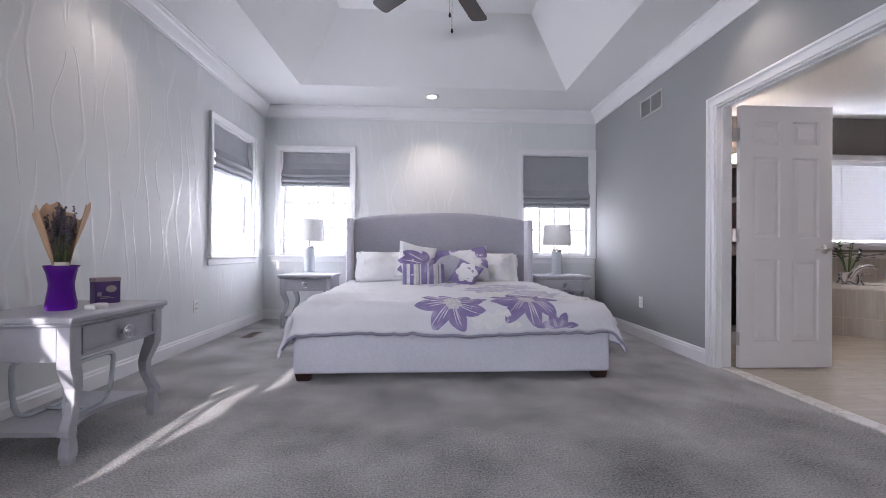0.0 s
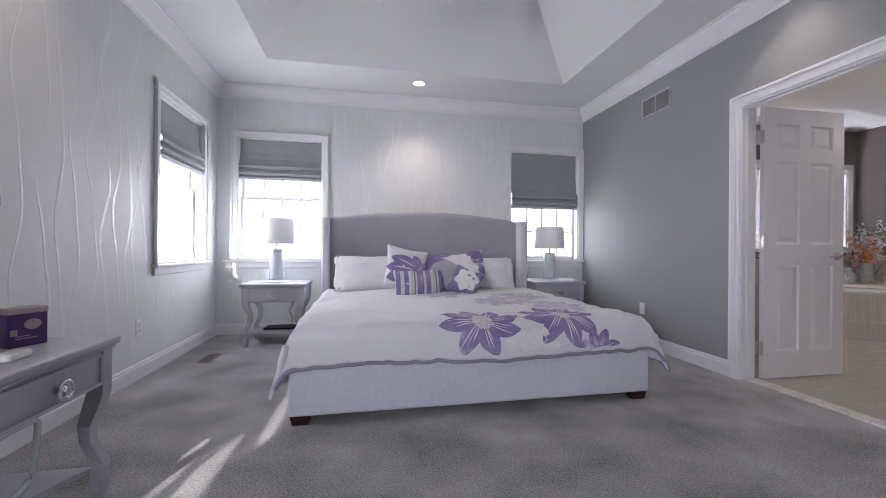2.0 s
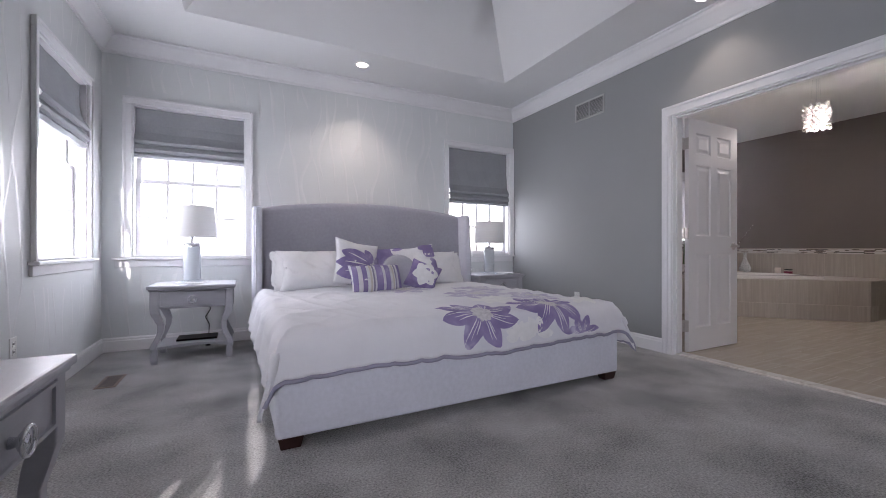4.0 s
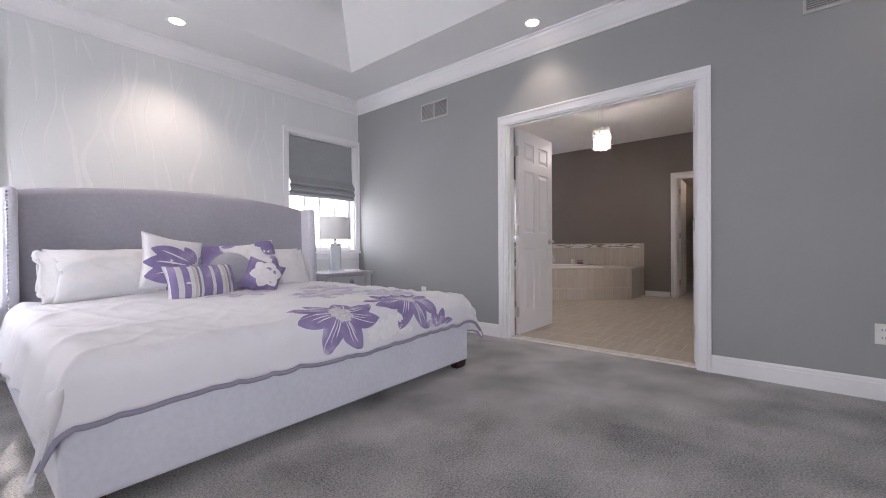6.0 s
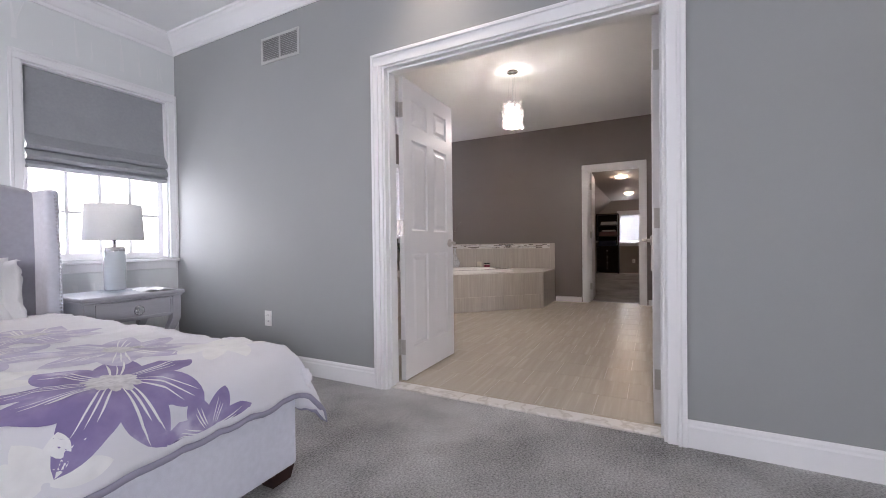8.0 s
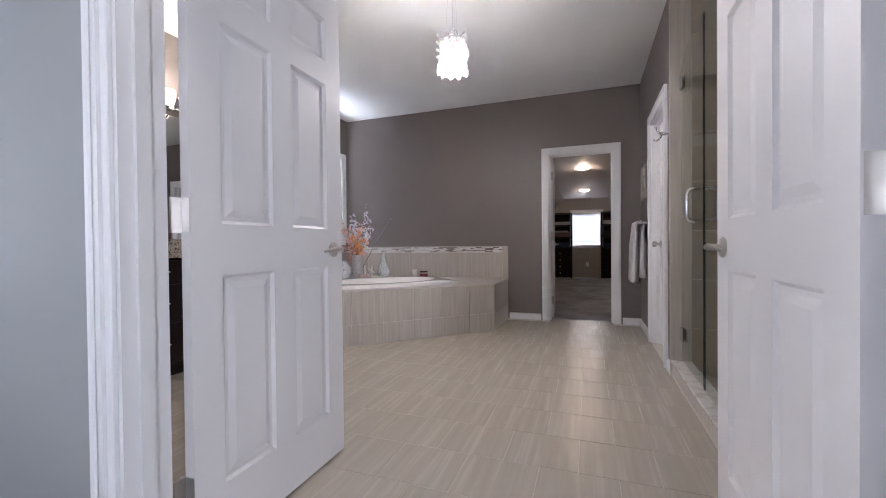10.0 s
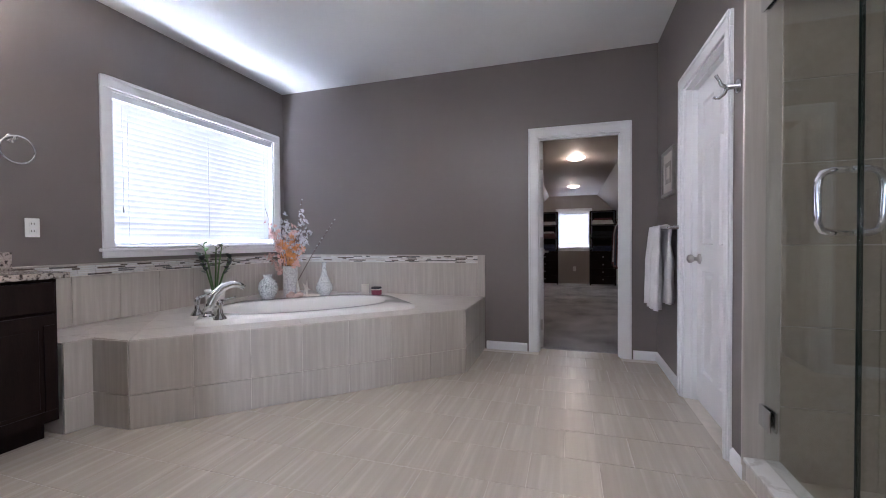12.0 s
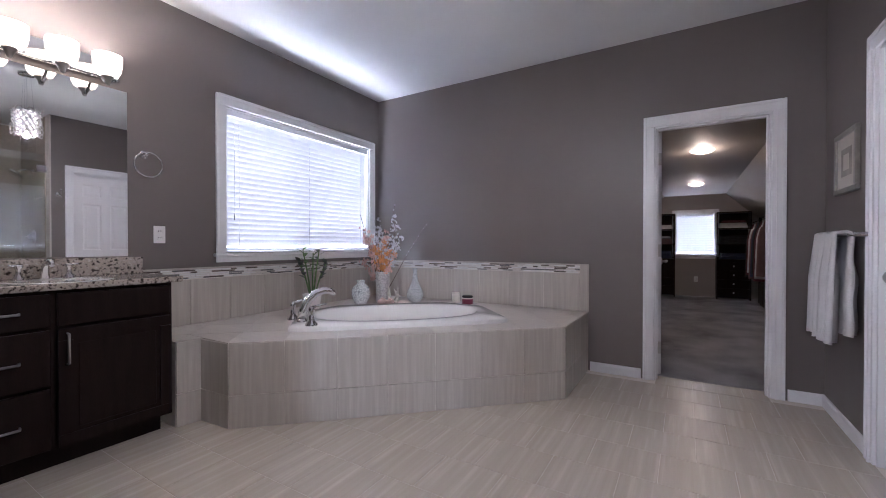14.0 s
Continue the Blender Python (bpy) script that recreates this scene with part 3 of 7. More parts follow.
def roman_shade(m, w, z_top, z_bot, folds, label):
    """Cloth falls straight, then gathers in forward loops at the bottom."""
    ob = thing("roman_shade", label, "roman shade", group="bedroom window shades")
    ob.matrix_basis = m
    stack = 0.075 * folds
    pts = [(0.045, z_top), (0.044, (z_top + z_bot + stack) / 2), (0.024, z_bot + stack + 0.06), (0.0, z_bot + stack + 0.018)]
    z = z_bot + stack
    for k in range(folds):
        f = 0.075
        pts += [(-0.016, z - 0.006), (-0.026, z - 0.022), (-0.020, z - 0.040), (0.012, z - 0.046), (0.030, z - 0.042), (0.030, z - 0.050), (0.000, z - 0.056), (-0.012, z - f)]
        z -= f
    pts += [(0.004, z_bot - 0.018), (0.040, z_bot - 0.016)]
    bm = bmesh.new()
    n = 14
    grid = [[bm.verts.new((w * i / n, y + 0.0025 * math.sin(i * 1.7 + z * 9), z + 0.002 * math.sin(i * 0.9 + 2 * y))) for y, z in pts] for i in range(n + 1)]
    for a, b in zip(grid, grid[1:]):
        for i in range(len(pts) - 1):
            bm.faces.new((a[i], b[i], b[i + 1], a[i + 1]))
    c = part("cloth", bm, M_SHADE, ob)
    s = c.modifiers.new("thickness", "SOLIDIFY")
    s.thickness = 0.004
    part("head_rail", B(0.002, w - 0.002, 0.050, 0.072, z_top - 0.035, z_top - 0.001, bevel=0.003), M_SHADE, ob)
    part("bottom_bar", B(0.01, w - 0.01, 0.006, 0.030, z_bot - 0.014, z_bot - 0.004, bevel=0.003), M_SHADE, ob)
    return ob


roman_shade(win_m_back(WIN_B[0] + 0.014), WIN_B[1] - WIN_B[0] - 0.028, WIN_B[3] - 0.013, 1.735, 2, "grey cloth roman shade, half drawn in folds")
roman_shade(win_m_back(WIN_R[0] + 0.014), WIN_R[1] - WIN_R[0] - 0.028, WIN_R[3] - 0.013, 1.495, 2, "grey cloth roman shade, drawn past half")
roman_shade(pose(-2.015, WIN_L[0] + 0.014, 0, 0, 0, 90), WIN_L[1] - WIN_L[0] - 0.028, WIN_L[3] - 0.013, 1.70, 2, "grey cloth roman shade, half drawn, letting sun past")
roman_shade(pose(-2.015, WIN_F[0] + 0.014, 0, 0, 0, 90), WIN_F[1] - WIN_F[0] - 0.028, WIN_F[3] - 0.013, 1.70, 2, "grey cloth roman shade, half drawn, letting sun past")


def blind_window(name, m, w, z0, z1, label, depth=0.15, pitch=0.042, tilt=38, slat_group="slat"):
    ob = thing(name, label, "window", kind="structure")
    ob.matrix_basis = m
    bm = bmesh.new()
    box(bm, 0.0, 0.012, 0, depth, z0, z1)
    box(bm, w - 0.012, w, 0, depth, z0, z1)
    box(bm, 0.012, w - 0.012, 0, depth, z1 - 0.012, z1)
    box(bm, 0.012, w - 0.012, 0.0, depth, z0 - 0.02, z0 + 0.012)
    part("window_frame", bm, M_TRIM, ob)
    casing(ob, w, z0 - 0.005, z1, 0.0, width=0.078)
    part("window_sill", B(-0.10, w + 0.10, -0.045, 0.0, z0 - 0.030, z0 - 0.006, bevel=0.006), M_TRIM, ob)
    part("apron", B(-0.078, w + 0.078, -0.016, 0.0, z0 - 0.075, z0 - 0.030, bevel=0.004), M_TRIM, ob)
    half = w / 2
    for x in (0.012, half):
        s = sash(ob, "sash", half - 0.012, z0 + 0.012, z1 - 0.012, 0.10, 1, 1)
        s.matrix_basis = pose(x, 0, 0)
    return ob


def blind(m, w, z0, z1, label, pitch=0.042, tilt=-79):
    ob = thing("window_blind", label, "window blind")
    ob.matrix_basis = m
    part("valance", B(0.006, w - 0.006, 0.008, 0.060, z1 - 0.062, z1 - 0.004, bevel=0.004), M_BLIND, ob)
    slat = None
    z = z1 - 0.085
    while z > z0 + 0.045:
        if slat is None:
            bm = bmesh.new()
            n = 5
            lo = [[bm.verts.new((x, -0.026 + 0.052 * i / n, 0.0022 * math.sin(math.pi * i / n))) for i in range(n + 1)] for x in (0.014, w - 0.014)]
            hi = [[bm.verts.new((v.co.x, v.co.y, v.co.z + 0.0022)) for v in row] for row in lo]
            for i in range(n):
                bm.faces.new((lo[0][i], lo[0][i + 1], lo[1][i + 1], lo[1][i]))
                bm.faces.new((hi[0][i], hi[1][i], hi[1][i + 1], hi[0][i + 1]))
            for k in (0, n):
                bm.faces.new((lo[0][k], lo[1][k], hi[1][k], hi[0][k]))
            slat = part("slat", bm, M_BLIND, ob, m=pose(0, 0.040, z, tilt))
        else:
            s2 = new("slat", slat.data)
            s2.parent, s2.matrix_basis = ob, pose(0, 0.040, z, tilt)
        z -= pitch
    part("bottom_rail", B(0.012, w - 0.012, 0.018, 0.058, z0 + 0.014, z0 + 0.034, bevel=0.004), M_BLIND, ob)
    for x in (0.12, w / 2, w - 0.12):
        part("ladder_cord", tube([(x, 0.012, z1 - 0.06), (x, 0.012, z0 + 0.03)], 0.0012, 5), M_BLIND, ob)
    cord = part("pull_cord", tube([(0.075, 0.004, z1 - 0.06), (0.078, 0.003, z0 + 0.30)], 0.0015, 5), M_BLIND, ob)
    part("tassel", lathe([(0.002, 0), (0.006, -0.01), (0.008, -0.035), (0.004, -0.045)], 10, center=(0.078, 0.003, z0 + 0.30)), M_BLIND, cord)
    return ob


w5 = WIN_T[1] - WIN_T[0]
blind_window("window_5", pose(WIN_T[0], 5.126, 0), w5, WIN_T[2], WIN_T[3], "wide white bathroom window above the tub")
blind(pose(WIN_T[0], 5.126, 0), w5, WIN_T[2], WIN_T[3], "white slatted blind, lowered, glowing with daylight")
w6 = WIN_C[1] - WIN_C[0]
blind_window("window_6", pose(13.20, WIN_C[1], 0, 0, 0, -90), w6, WIN_C[2], WIN_C[3], "small closet window with white blind")
blind(pose(13.20, WIN_C[1], 0, 0, 0, -90), w6, WIN_C[2], WIN_C[3], "white slatted blind, lowered, glowing with daylight", 0.05)


# ---- doors ----
def door_frame(name, m, w, z1, depth, label, width=0.078, both=True):
    """Jambs, head and casings. Local x along the wall 0..w, near face y = 0, far face y = depth."""
    ob = thing(name, label, "door frame", kind="structure")
    ob.matrix_basis = m
    part("jamb", B(0.0, 0.02, -0.001, depth + 0.001, 0.0, z1), M_TRIM, ob)
    part("jamb", B(w - 0.02, w, -0.001, depth + 0.001, 0.0, z1), M_TRIM, ob)
    part("head_jamb", B(0.02, w - 0.02, -0.001, depth + 0.001, z1 - 0.02, z1), M_TRIM, ob)
    part("door_stop", B(0.02, 0.032, depth * 0.30, depth * 0.62, 0.0, z1 - 0.02), M_TRIM, ob)
    part("door_stop", B(w - 0.032, w - 0.02, depth * 0.30, depth * 0.62, 0.0, z1 - 0.02), M_TRIM, ob)
    part("door_stop", B(0.032, w - 0.032, depth * 0.30, depth * 0.62, z1 - 0.032, z1 - 0.02), M_TRIM, ob)
    for y, sgn in ((0.0, -1), (depth, 1)) if both else ((0.0, -1),):
        ya, yb = sorted((y, y + sgn * 0.016))
        yc, yd = sorted((y + sgn * 0.016, y + sgn * 0.026))
        for x0, x1, xb0, xb1 in ((0.008 - width, 0.008, 0.008 - width, 0.030 - width), (w - 0.008, w - 0.008 + width, w - 0.030 + width, w - 0.008 + width)):
            part("casing", B(x0, x1, ya, yb, 0.0, z1 - 0.008, bevel=0.003), M_TRIM, ob)
            part("backband", B(xb0, xb1, yc, yd, 0.0, z1 - 0.008 + width, bevel=0.004), M_TRIM, ob)
            xm = (x0 + x1) / 2
            part("bead", B(xm - 0.016, xm - 0.004, yc, (yc + yd) / 2 if sgn > 0 else yd, 0.0, z1 - 0.008), M_TRIM, ob)
        part("casing", B(0.008 - width, w - 0.008 + width, ya, yb, z1 - 0.008, z1 - 0.008 + width, bevel=0.003), M_TRIM, ob)
        part("backband", B(0.030 - width, w - 0.030 + width, yc, yd, z1 - 0.030 + width, z1 - 0.008 + width, bevel=0.004), M_TRIM, ob)
    return ob


def panel_door(name, m, w, h, label, handle="lever", hinge_side=0, flip=1):
    """A six-panel leaf; local x from the hinge 0..w, thickness y -0.0175..0.0175."""
    ob = thing(name, label, "door", kind="structure")
    ob.matrix_basis = m
    t = 0.0175
    st, mid = 0.105, 0.10
    pw = (w - 2 * st - mid) / 2
    cols = [(st, st + pw), (st + pw + mid, w - st)]
    rows = [(0.20, 0.84), (1.00, 1.62), (1.72, h - 0.12)]
    bm = bmesh.new()
    xs = [0, cols[0][0], cols[0][1], cols[1][0], cols[1][1], w]
    zs = [0.0] + [z for r in rows for z in r] + [h]
    for i in range(5):
        for j in range(len(zs) - 1):
            if i in (1, 3) and j in (1, 3, 5):
                continue
            box(bm, xs[i], xs[i + 1], -t, t, zs[j], zs[j + 1])
    bmesh.ops.remove_doubles(bm, verts=bm.verts, dist=0.0001)
    leaf = part("leaf", bm, M_DOOR, ob)
    for x0, x1 in cols:
        for z0, z1 in rows:
            bp = bmesh.new()
            for s in (-1, 1):
                e = 0.030
                o = [(x0, z0), (x1, z0), (x1, z1), (x0, z1)]
                loops = []
                for inset, y in ((0.0, t - 0.001), (0.010, t - 0.010), (0.022, t - 0.010), (0.045, t - 0.003)):
                    loops.append([bp.verts.new((x + (inset if x == x0 else -inset), s * y, z + (inset if z == z0 else -inset))) for x, z in o])
                for a, b in zip(loops, loops[1:]):
                    for i in range(4):
                        bp.faces.new((a[i], a[(i + 1) % 4], b[(i + 1) % 4], b[i]))
                bp.faces.new(loops[-1])
            bmesh.ops.recalc_face_normals(bp, faces=bp.faces)
            part("panel", bp, M_DOOR, ob)
    for z in (0.22, 1.02, h - 0.22):
        hb = bmesh.new()
        box(hb, -0.0015, 0.0, -t, t - 0.004, z - 0.05, z + 0.05)
        box(hb, -0.034, -0.0, flip * t - 0.0015, flip * t + 0.0015, z - 0.05, z + 0.05)
        tube([(-0.005, flip * (t + 0.006), z - 0.05), (-0.005, flip * (t + 0.006), z + 0.05)], 0.007, 10, hb)
        part("hinge", hb, M_NICKEL, ob)
    hx = w - 0.065
    for s in (-1, 1):
        hb = lathe([(0.0, 0.0), (0.033, 0.0), (0.033, 0.006), (0.026, 0.012), (0.012, 0.014), (0.011, 0.045), (0.0, 0.046)], 20, cap=False)
        hb.transform(pose(hx, s * t, 0.912, -90 * s))
        h0 = part("handle", hb, M_NICKEL, ob, "brushed nickel lever handle", smooth=True)
        y = s * (t + 0.045)
        if handle == "lever":
            part("lever", tube([(hx, y, 0.912), (hx - 0.03, y + s * 0.004, 0.916), (hx - 0.075, y + s * 0.002, 0.912), (hx - 0.115, y - s * 0.004, 0.906)], [0.011, 0.010, 0.008, 0.006], 10), M_NICKEL, h0, smooth=True)
        else:
            kb = lathe([(0.0, -0.004), (0.020, -0.002), (0.028, 0.012), (0.026, 0.026), (0.012, 0.034), (0.0, 0.035)], 20, cap=False)
            kb.transform(pose(hx, y - s * 0.006, 0.912, -90 * s))
            part("knob", kb, M_NICKEL, h0, smooth=True)
    part("latch", B(w - 0.002, w + 0.003, -0.010, 0.010, 0.885, 0.935), M_NICKEL, ob)
    return ob


# double doors between bedroom and bathroom, both leaves swung into the bathroom
door_frame("door_frame_1", pose(2.34, DOOR[0], 0, 0, 0, 90) @ Matrix.Diagonal((1, -1, 1, 1)), DOOR[1] - DOOR[0], DOOR[3] + 0.012, 0.12, "white moulded casing round a double doorway", both=False)
panel_door("door_1", pose(2.503, 2.904, 0.012, 0, 0, 0.3), 0.742, 2.018, "white six-panel door leaf standing open", flip=1)
panel_door("door_2", pose(2.503, 1.408, 0.012, 0, 0, 0.2), 0.742, 2.018, "white six-panel door leaf standing open", flip=-1)
door_frame("door_frame_2", pose(6.72, CLD[1], 0, 0, 0, -90), CLD[1] - CLD[0], CLD[3], 0.12, "white moulded casing round the closet doorway")
panel_door("door_3", pose(6.87, 2.265, 0.012, 0, 0, 3), 0.70, 1.99, "white closet door standing open into the closet", flip=1)
door_frame("door_frame_3", pose(WCD[0], 1.28, 0) @ Matrix.Diagonal((1, -1, 1, 1)), WCD[1] - WCD[0], WCD[3] + 0.012, 0.12, "white moulded casing round a closed door")
panel_door("door_4", pose(5.143, 1.195, 0.012), 0.714, 2.005, "white six-panel door, shut", handle="knob", flip=1)


# ---- bedroom: the bed ----
def nightstand(name, loc, rz, label):
    """Width 0.61, depth 0.50, height 0.61; local front faces -y."""
    ob = thing(name, label, "nightstand", loc, rz, group="matching grey nightstands")
    w, d, h = 0.285, 0.235, 0.61
    bm = bmesh.new()
    box(bm, -w - 0.020, w + 0.020, -d - 0.020, d + 0.012, h - 0.028, h, bevel=0.008, seg=2)
    part("top", bm, M_FURN, ob)
    part("top_moulding", B(-w - 0.008, w + 0.008, -d - 0.008, d + 0.004, h - 0.042, h - 0.028, bevel=0.004), M_FURN, ob)
    z0, z1 = h - 0.185, h - 0.042
    bm = bmesh.new()
    box(bm, -w + 0.004, -w + 0.018, -d + 0.06, d, z0, z1)
    box(bm, w - 0.018, w - 0.004, -d + 0.06, d, z0, z1)
    box(bm, -w + 0.018, w - 0.018, d - 0.016, d - 0.002, z0, z1)
    box(bm, -w + 0.018, w - 0.018, -d + 0.03, d - 0.016, z0, z0 + 0.014)
    part("case", bm, M_FURN, ob)
    dr = part("drawer", B(-w + 0.056, w - 0.056, -d + 0.006, -d + 0.028, z0 + 0.014, z1 - 0.006), M_FURN, ob)
    bm = bmesh.new()
    a, b, c, e = -w + 0.060, w - 0.060, z0 + 0.018, z1 - 0.010
    for q in ((a, b, c, c + 0.010), (a, b, e - 0.010, e), (a, a + 0.010, c + 0.010, e - 0.010), (b - 0.010, b, c + 0.010, e - 0.010)):
        box(bm, q[0], q[1], -d - 0.002, -d + 0.006, q[2], q[3])
    part("drawer_bead", bm, M_FURN, dr)
    kn = lathe([(0.0, 0.0), (0.013, 0.0), (0.010, 0.012), (0.020, 0.018), (0.021, 0.024), (0.012, 0.030), (0.0, 0.030)], 18, cap=False)
    kn.transform(pose(0, -d + 0.004, (z0 + z1) / 2, 90))
    k = part("knob", kn, M_CHROME, dr, "chrome and crystal round knob", smooth=True)
    rg = tube([(0.030 * math.cos(t * math.pi / 10), -d - 0.026, (z0 + z1) / 2 + 0.030 * math.sin(t * math.pi / 10)) for t in range(20)], 0.005, 8, closed=True)
    part("ring_pull", rg, M_CHROME, ob, "chrome ring pull", smooth=True)
    # cabriole legs: square block, S-curve, squared hoof
    for sx in (-1, 1):
        for sy in (-1, 1):
            bm = bmesh.new()
            prof = [(h - 0.042, 0.000, 0.028), (z0 + 0.02, 0.000, 0.028), (z0 - 0.030, -0.004, 0.029), (z0 - 0.075, -0.022, 0.026), (z0 - 0.125, -0.042, 0.022), (z0 - 0.180, -0.040, 0.020),
                    (z0 - 0.235, -0.018, 0.020), (z0 - 0.280, 0.004, 0.021), (z0 - 0.305, 0.008, 0.023), (z0 - 0.312, 0.000, 0.018), (z0 - 0.330, -0.002, 0.019), (z0 - 0.345, 0.000, 0.022), (z0 - 0.395, 0.002, 0.023), (z0 - 0.410, 0.000, 0.018), (0.0, 0.000, 0.020)]
            rings = []
            for z, off, r in prof:
                cx, cy = sx * (w - 0.028 + off), sy * (d - 0.028 + 0.35 * off)
                rings.append([bm.verts.new((cx + r * p, cy + r * q, z)) for p, q in ((-1, -1), (1, -1), (1, 1), (-1, 1))])
            for r0_, r1_ in zip(rings, rings[1:]):
                for i in range(4):
                    bm.faces.new((r0_[i], r1_[i], r1_[(i + 1) % 4], r0_[(i + 1) % 4]))
            bm.faces.new(rings[0])
            bm.faces.new(rings[-1][::-1])
            bmesh.ops.bevel(bm, geom=[e2 for e2 in bm.edges if abs(e2.verts[0].co.z - e2.verts[1].co.z) > 0.004], offset=0.004, segments=2, affect="EDGES", profile=0.5)
            part("leg", bm, M_FURN, ob)
    # curved stretcher shelf low between the legs
    pts = []
    n = 18
    for i in range(n + 1):
        x = -w + 0.035 + (2 * w - 0.07) * i / n
        pts.append((x, -d + 0.040 + 0.085 * math.sin(math.pi * i / n)))
    bm = prism(bmesh.new(), pts + [(w - 0.035, d - 0.045), (-w + 0.035, d - 0.045)], 0.105, 0.125)
    part("shelf", bm, M_FURN, ob)
    return ob


ns_left = nightstand("nightstand", (-1.28, 4.74, 0), 0, "grey lacquered nightstand with curved legs and one drawer")
nightstand("nightstand", (1.70, 4.74, 0), 0, "grey lacquered nightstand with curved legs, papers on it")
nightstand("nightstand", (-1.59, 1.88, 0), 90, "grey lacquered nightstand against the wallpaper, vase on it")

BED = pose(0.300, 2.668, 0, 0, 0, 1.2)
bed = thing("bed", "king-size bed with grey velvet wing headboard", "bed")
bed.matrix_basis = BED
HB_Y = 2.10


# headboard: arched top, buttoned-down wings with nailheads
bm = bmesh.new()
n = 36
front, back = [], []
for i in range(n + 1):
    x = -1.03 + 2.06 * i / n
    zt_ = 1.275 + 0.085 * math.cos(x / 1.03 * math.pi / 2) ** 0.8
    front.append([bm.verts.new((x, HB_Y + y, z)) for y, z in ((0.0, 0.20), (-0.012, 0.55), (-0.014, 0.90), (-0.006, zt_ - 0.05), (0.006, zt_ - 0.018), (0.030, zt_))])
    back.append([bm.verts.new((x, HB_Y + 0.11, z)) for z in (0.20, zt_ - 0.02)] + [bm.verts.new((x, HB_Y + 0.085, zt_))])
for i in range(n):
    for a in range(5):
        bm.faces.new((front[i][a], front[i + 1][a], front[i + 1][a + 1], front[i][a + 1]))
    bm.faces.new((front[i][5], front[i + 1][5], back[i + 1][2], back[i][2]))
    bm.faces.new((back[i][2], back[i + 1][2], back[i + 1][1], back[i][1]))
    bm.faces.new((back[i][1], back[i + 1][1], back[i + 1][0], back[i][0]))
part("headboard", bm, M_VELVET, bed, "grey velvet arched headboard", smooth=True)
for s in (-1, 1):
    bm = bmesh.new()
    x0, x1 = sorted((s * 1.03, s * 1.105))
    box(bm, x0, x1, HB_Y - 0.20, HB_Y + 0.11, 0.06, 1.275, bevel=0.022, seg=3)
    for v in bm.verts:
        if v.co.y < HB_Y - 0.05 and v.co.z > 0.9:
            v.co.y += 0.05 * (v.co.z - 0.9) / 0.375
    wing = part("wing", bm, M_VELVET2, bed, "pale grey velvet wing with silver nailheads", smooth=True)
    nail = None
    for k in range(52):
        z = 0.12 + k * 0.022
        y = HB_Y - 0.200 + (0.05 * max(0, z - 0.9) / 0.375)
        if nail is None:
            nb = lathe([(0.0075, 0.0), (0.006, 0.0035), (0.003, 0.005)], 8)
            nb.transform(pose(0, 0, 0, 90))
            nail = part("nailhead", nb, M_CHROME, wing, m=pose(s * 1.080, y + 0.001, z))
        else:
            n2 = new("nailhead", nail.data)
            n2.parent, n2.matrix_basis = wing, pose(s * 1.080, y + 0.001, z)
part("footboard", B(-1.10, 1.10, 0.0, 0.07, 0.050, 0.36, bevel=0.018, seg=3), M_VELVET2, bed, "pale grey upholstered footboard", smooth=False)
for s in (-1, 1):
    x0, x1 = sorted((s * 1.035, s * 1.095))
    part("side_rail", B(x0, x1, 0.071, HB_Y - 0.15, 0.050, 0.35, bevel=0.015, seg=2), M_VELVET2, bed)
    for y in (0.045, HB_Y - 0.05):
        bm = bmesh.new()
        a = [(-0.055, -0.035), (0.055, -0.035), (0.055, 0.035), (-0.055, 0.035)]
        lo = [bm.verts.new((s * 1.035 + p * 0.78, y + q * 0.8, 0)) for p, q in a]
        hi = [bm.verts.new((s * 1.035 + p, y + q, 0.051)) for p, q in a]
        bm.faces.new(lo[::-1])
        bm.faces.new(hi)
        for i in range(4):
            bm.faces.new((lo[i], lo[(i + 1) % 4], hi[(i + 1) % 4], hi[i]))
        part("leg", bm, M_LEGWOOD, bed, "dark wooden block leg")
part("mattress", B(-0.97, 0.97, 0.10, HB_Y - 0.03, 0.16, 0.50, bevel=0.05, seg=3), M_LINEN, bed)

# comforter: one sheet laid over the mattress and falling over three sides
TOPZ = 0.535


def fall(a, half, drop_len, flare):
    """Sheet coordinate a past half falls: returns (position, drop)."""
    s = abs(a)
    if s <= half:
        return a, 0.0
    e = s - half
    r = 0.10
    if e < r * math.pi / 2:
        ang = e / r
        return math.copysign(half + r * math.sin(ang) * 0.9, a), r * (1 - math.cos(ang))
    e2 = e - r * math.pi / 2
    return math.copysign(half + r * 0.9 + flare * e2, a), r + e2 * 0.97


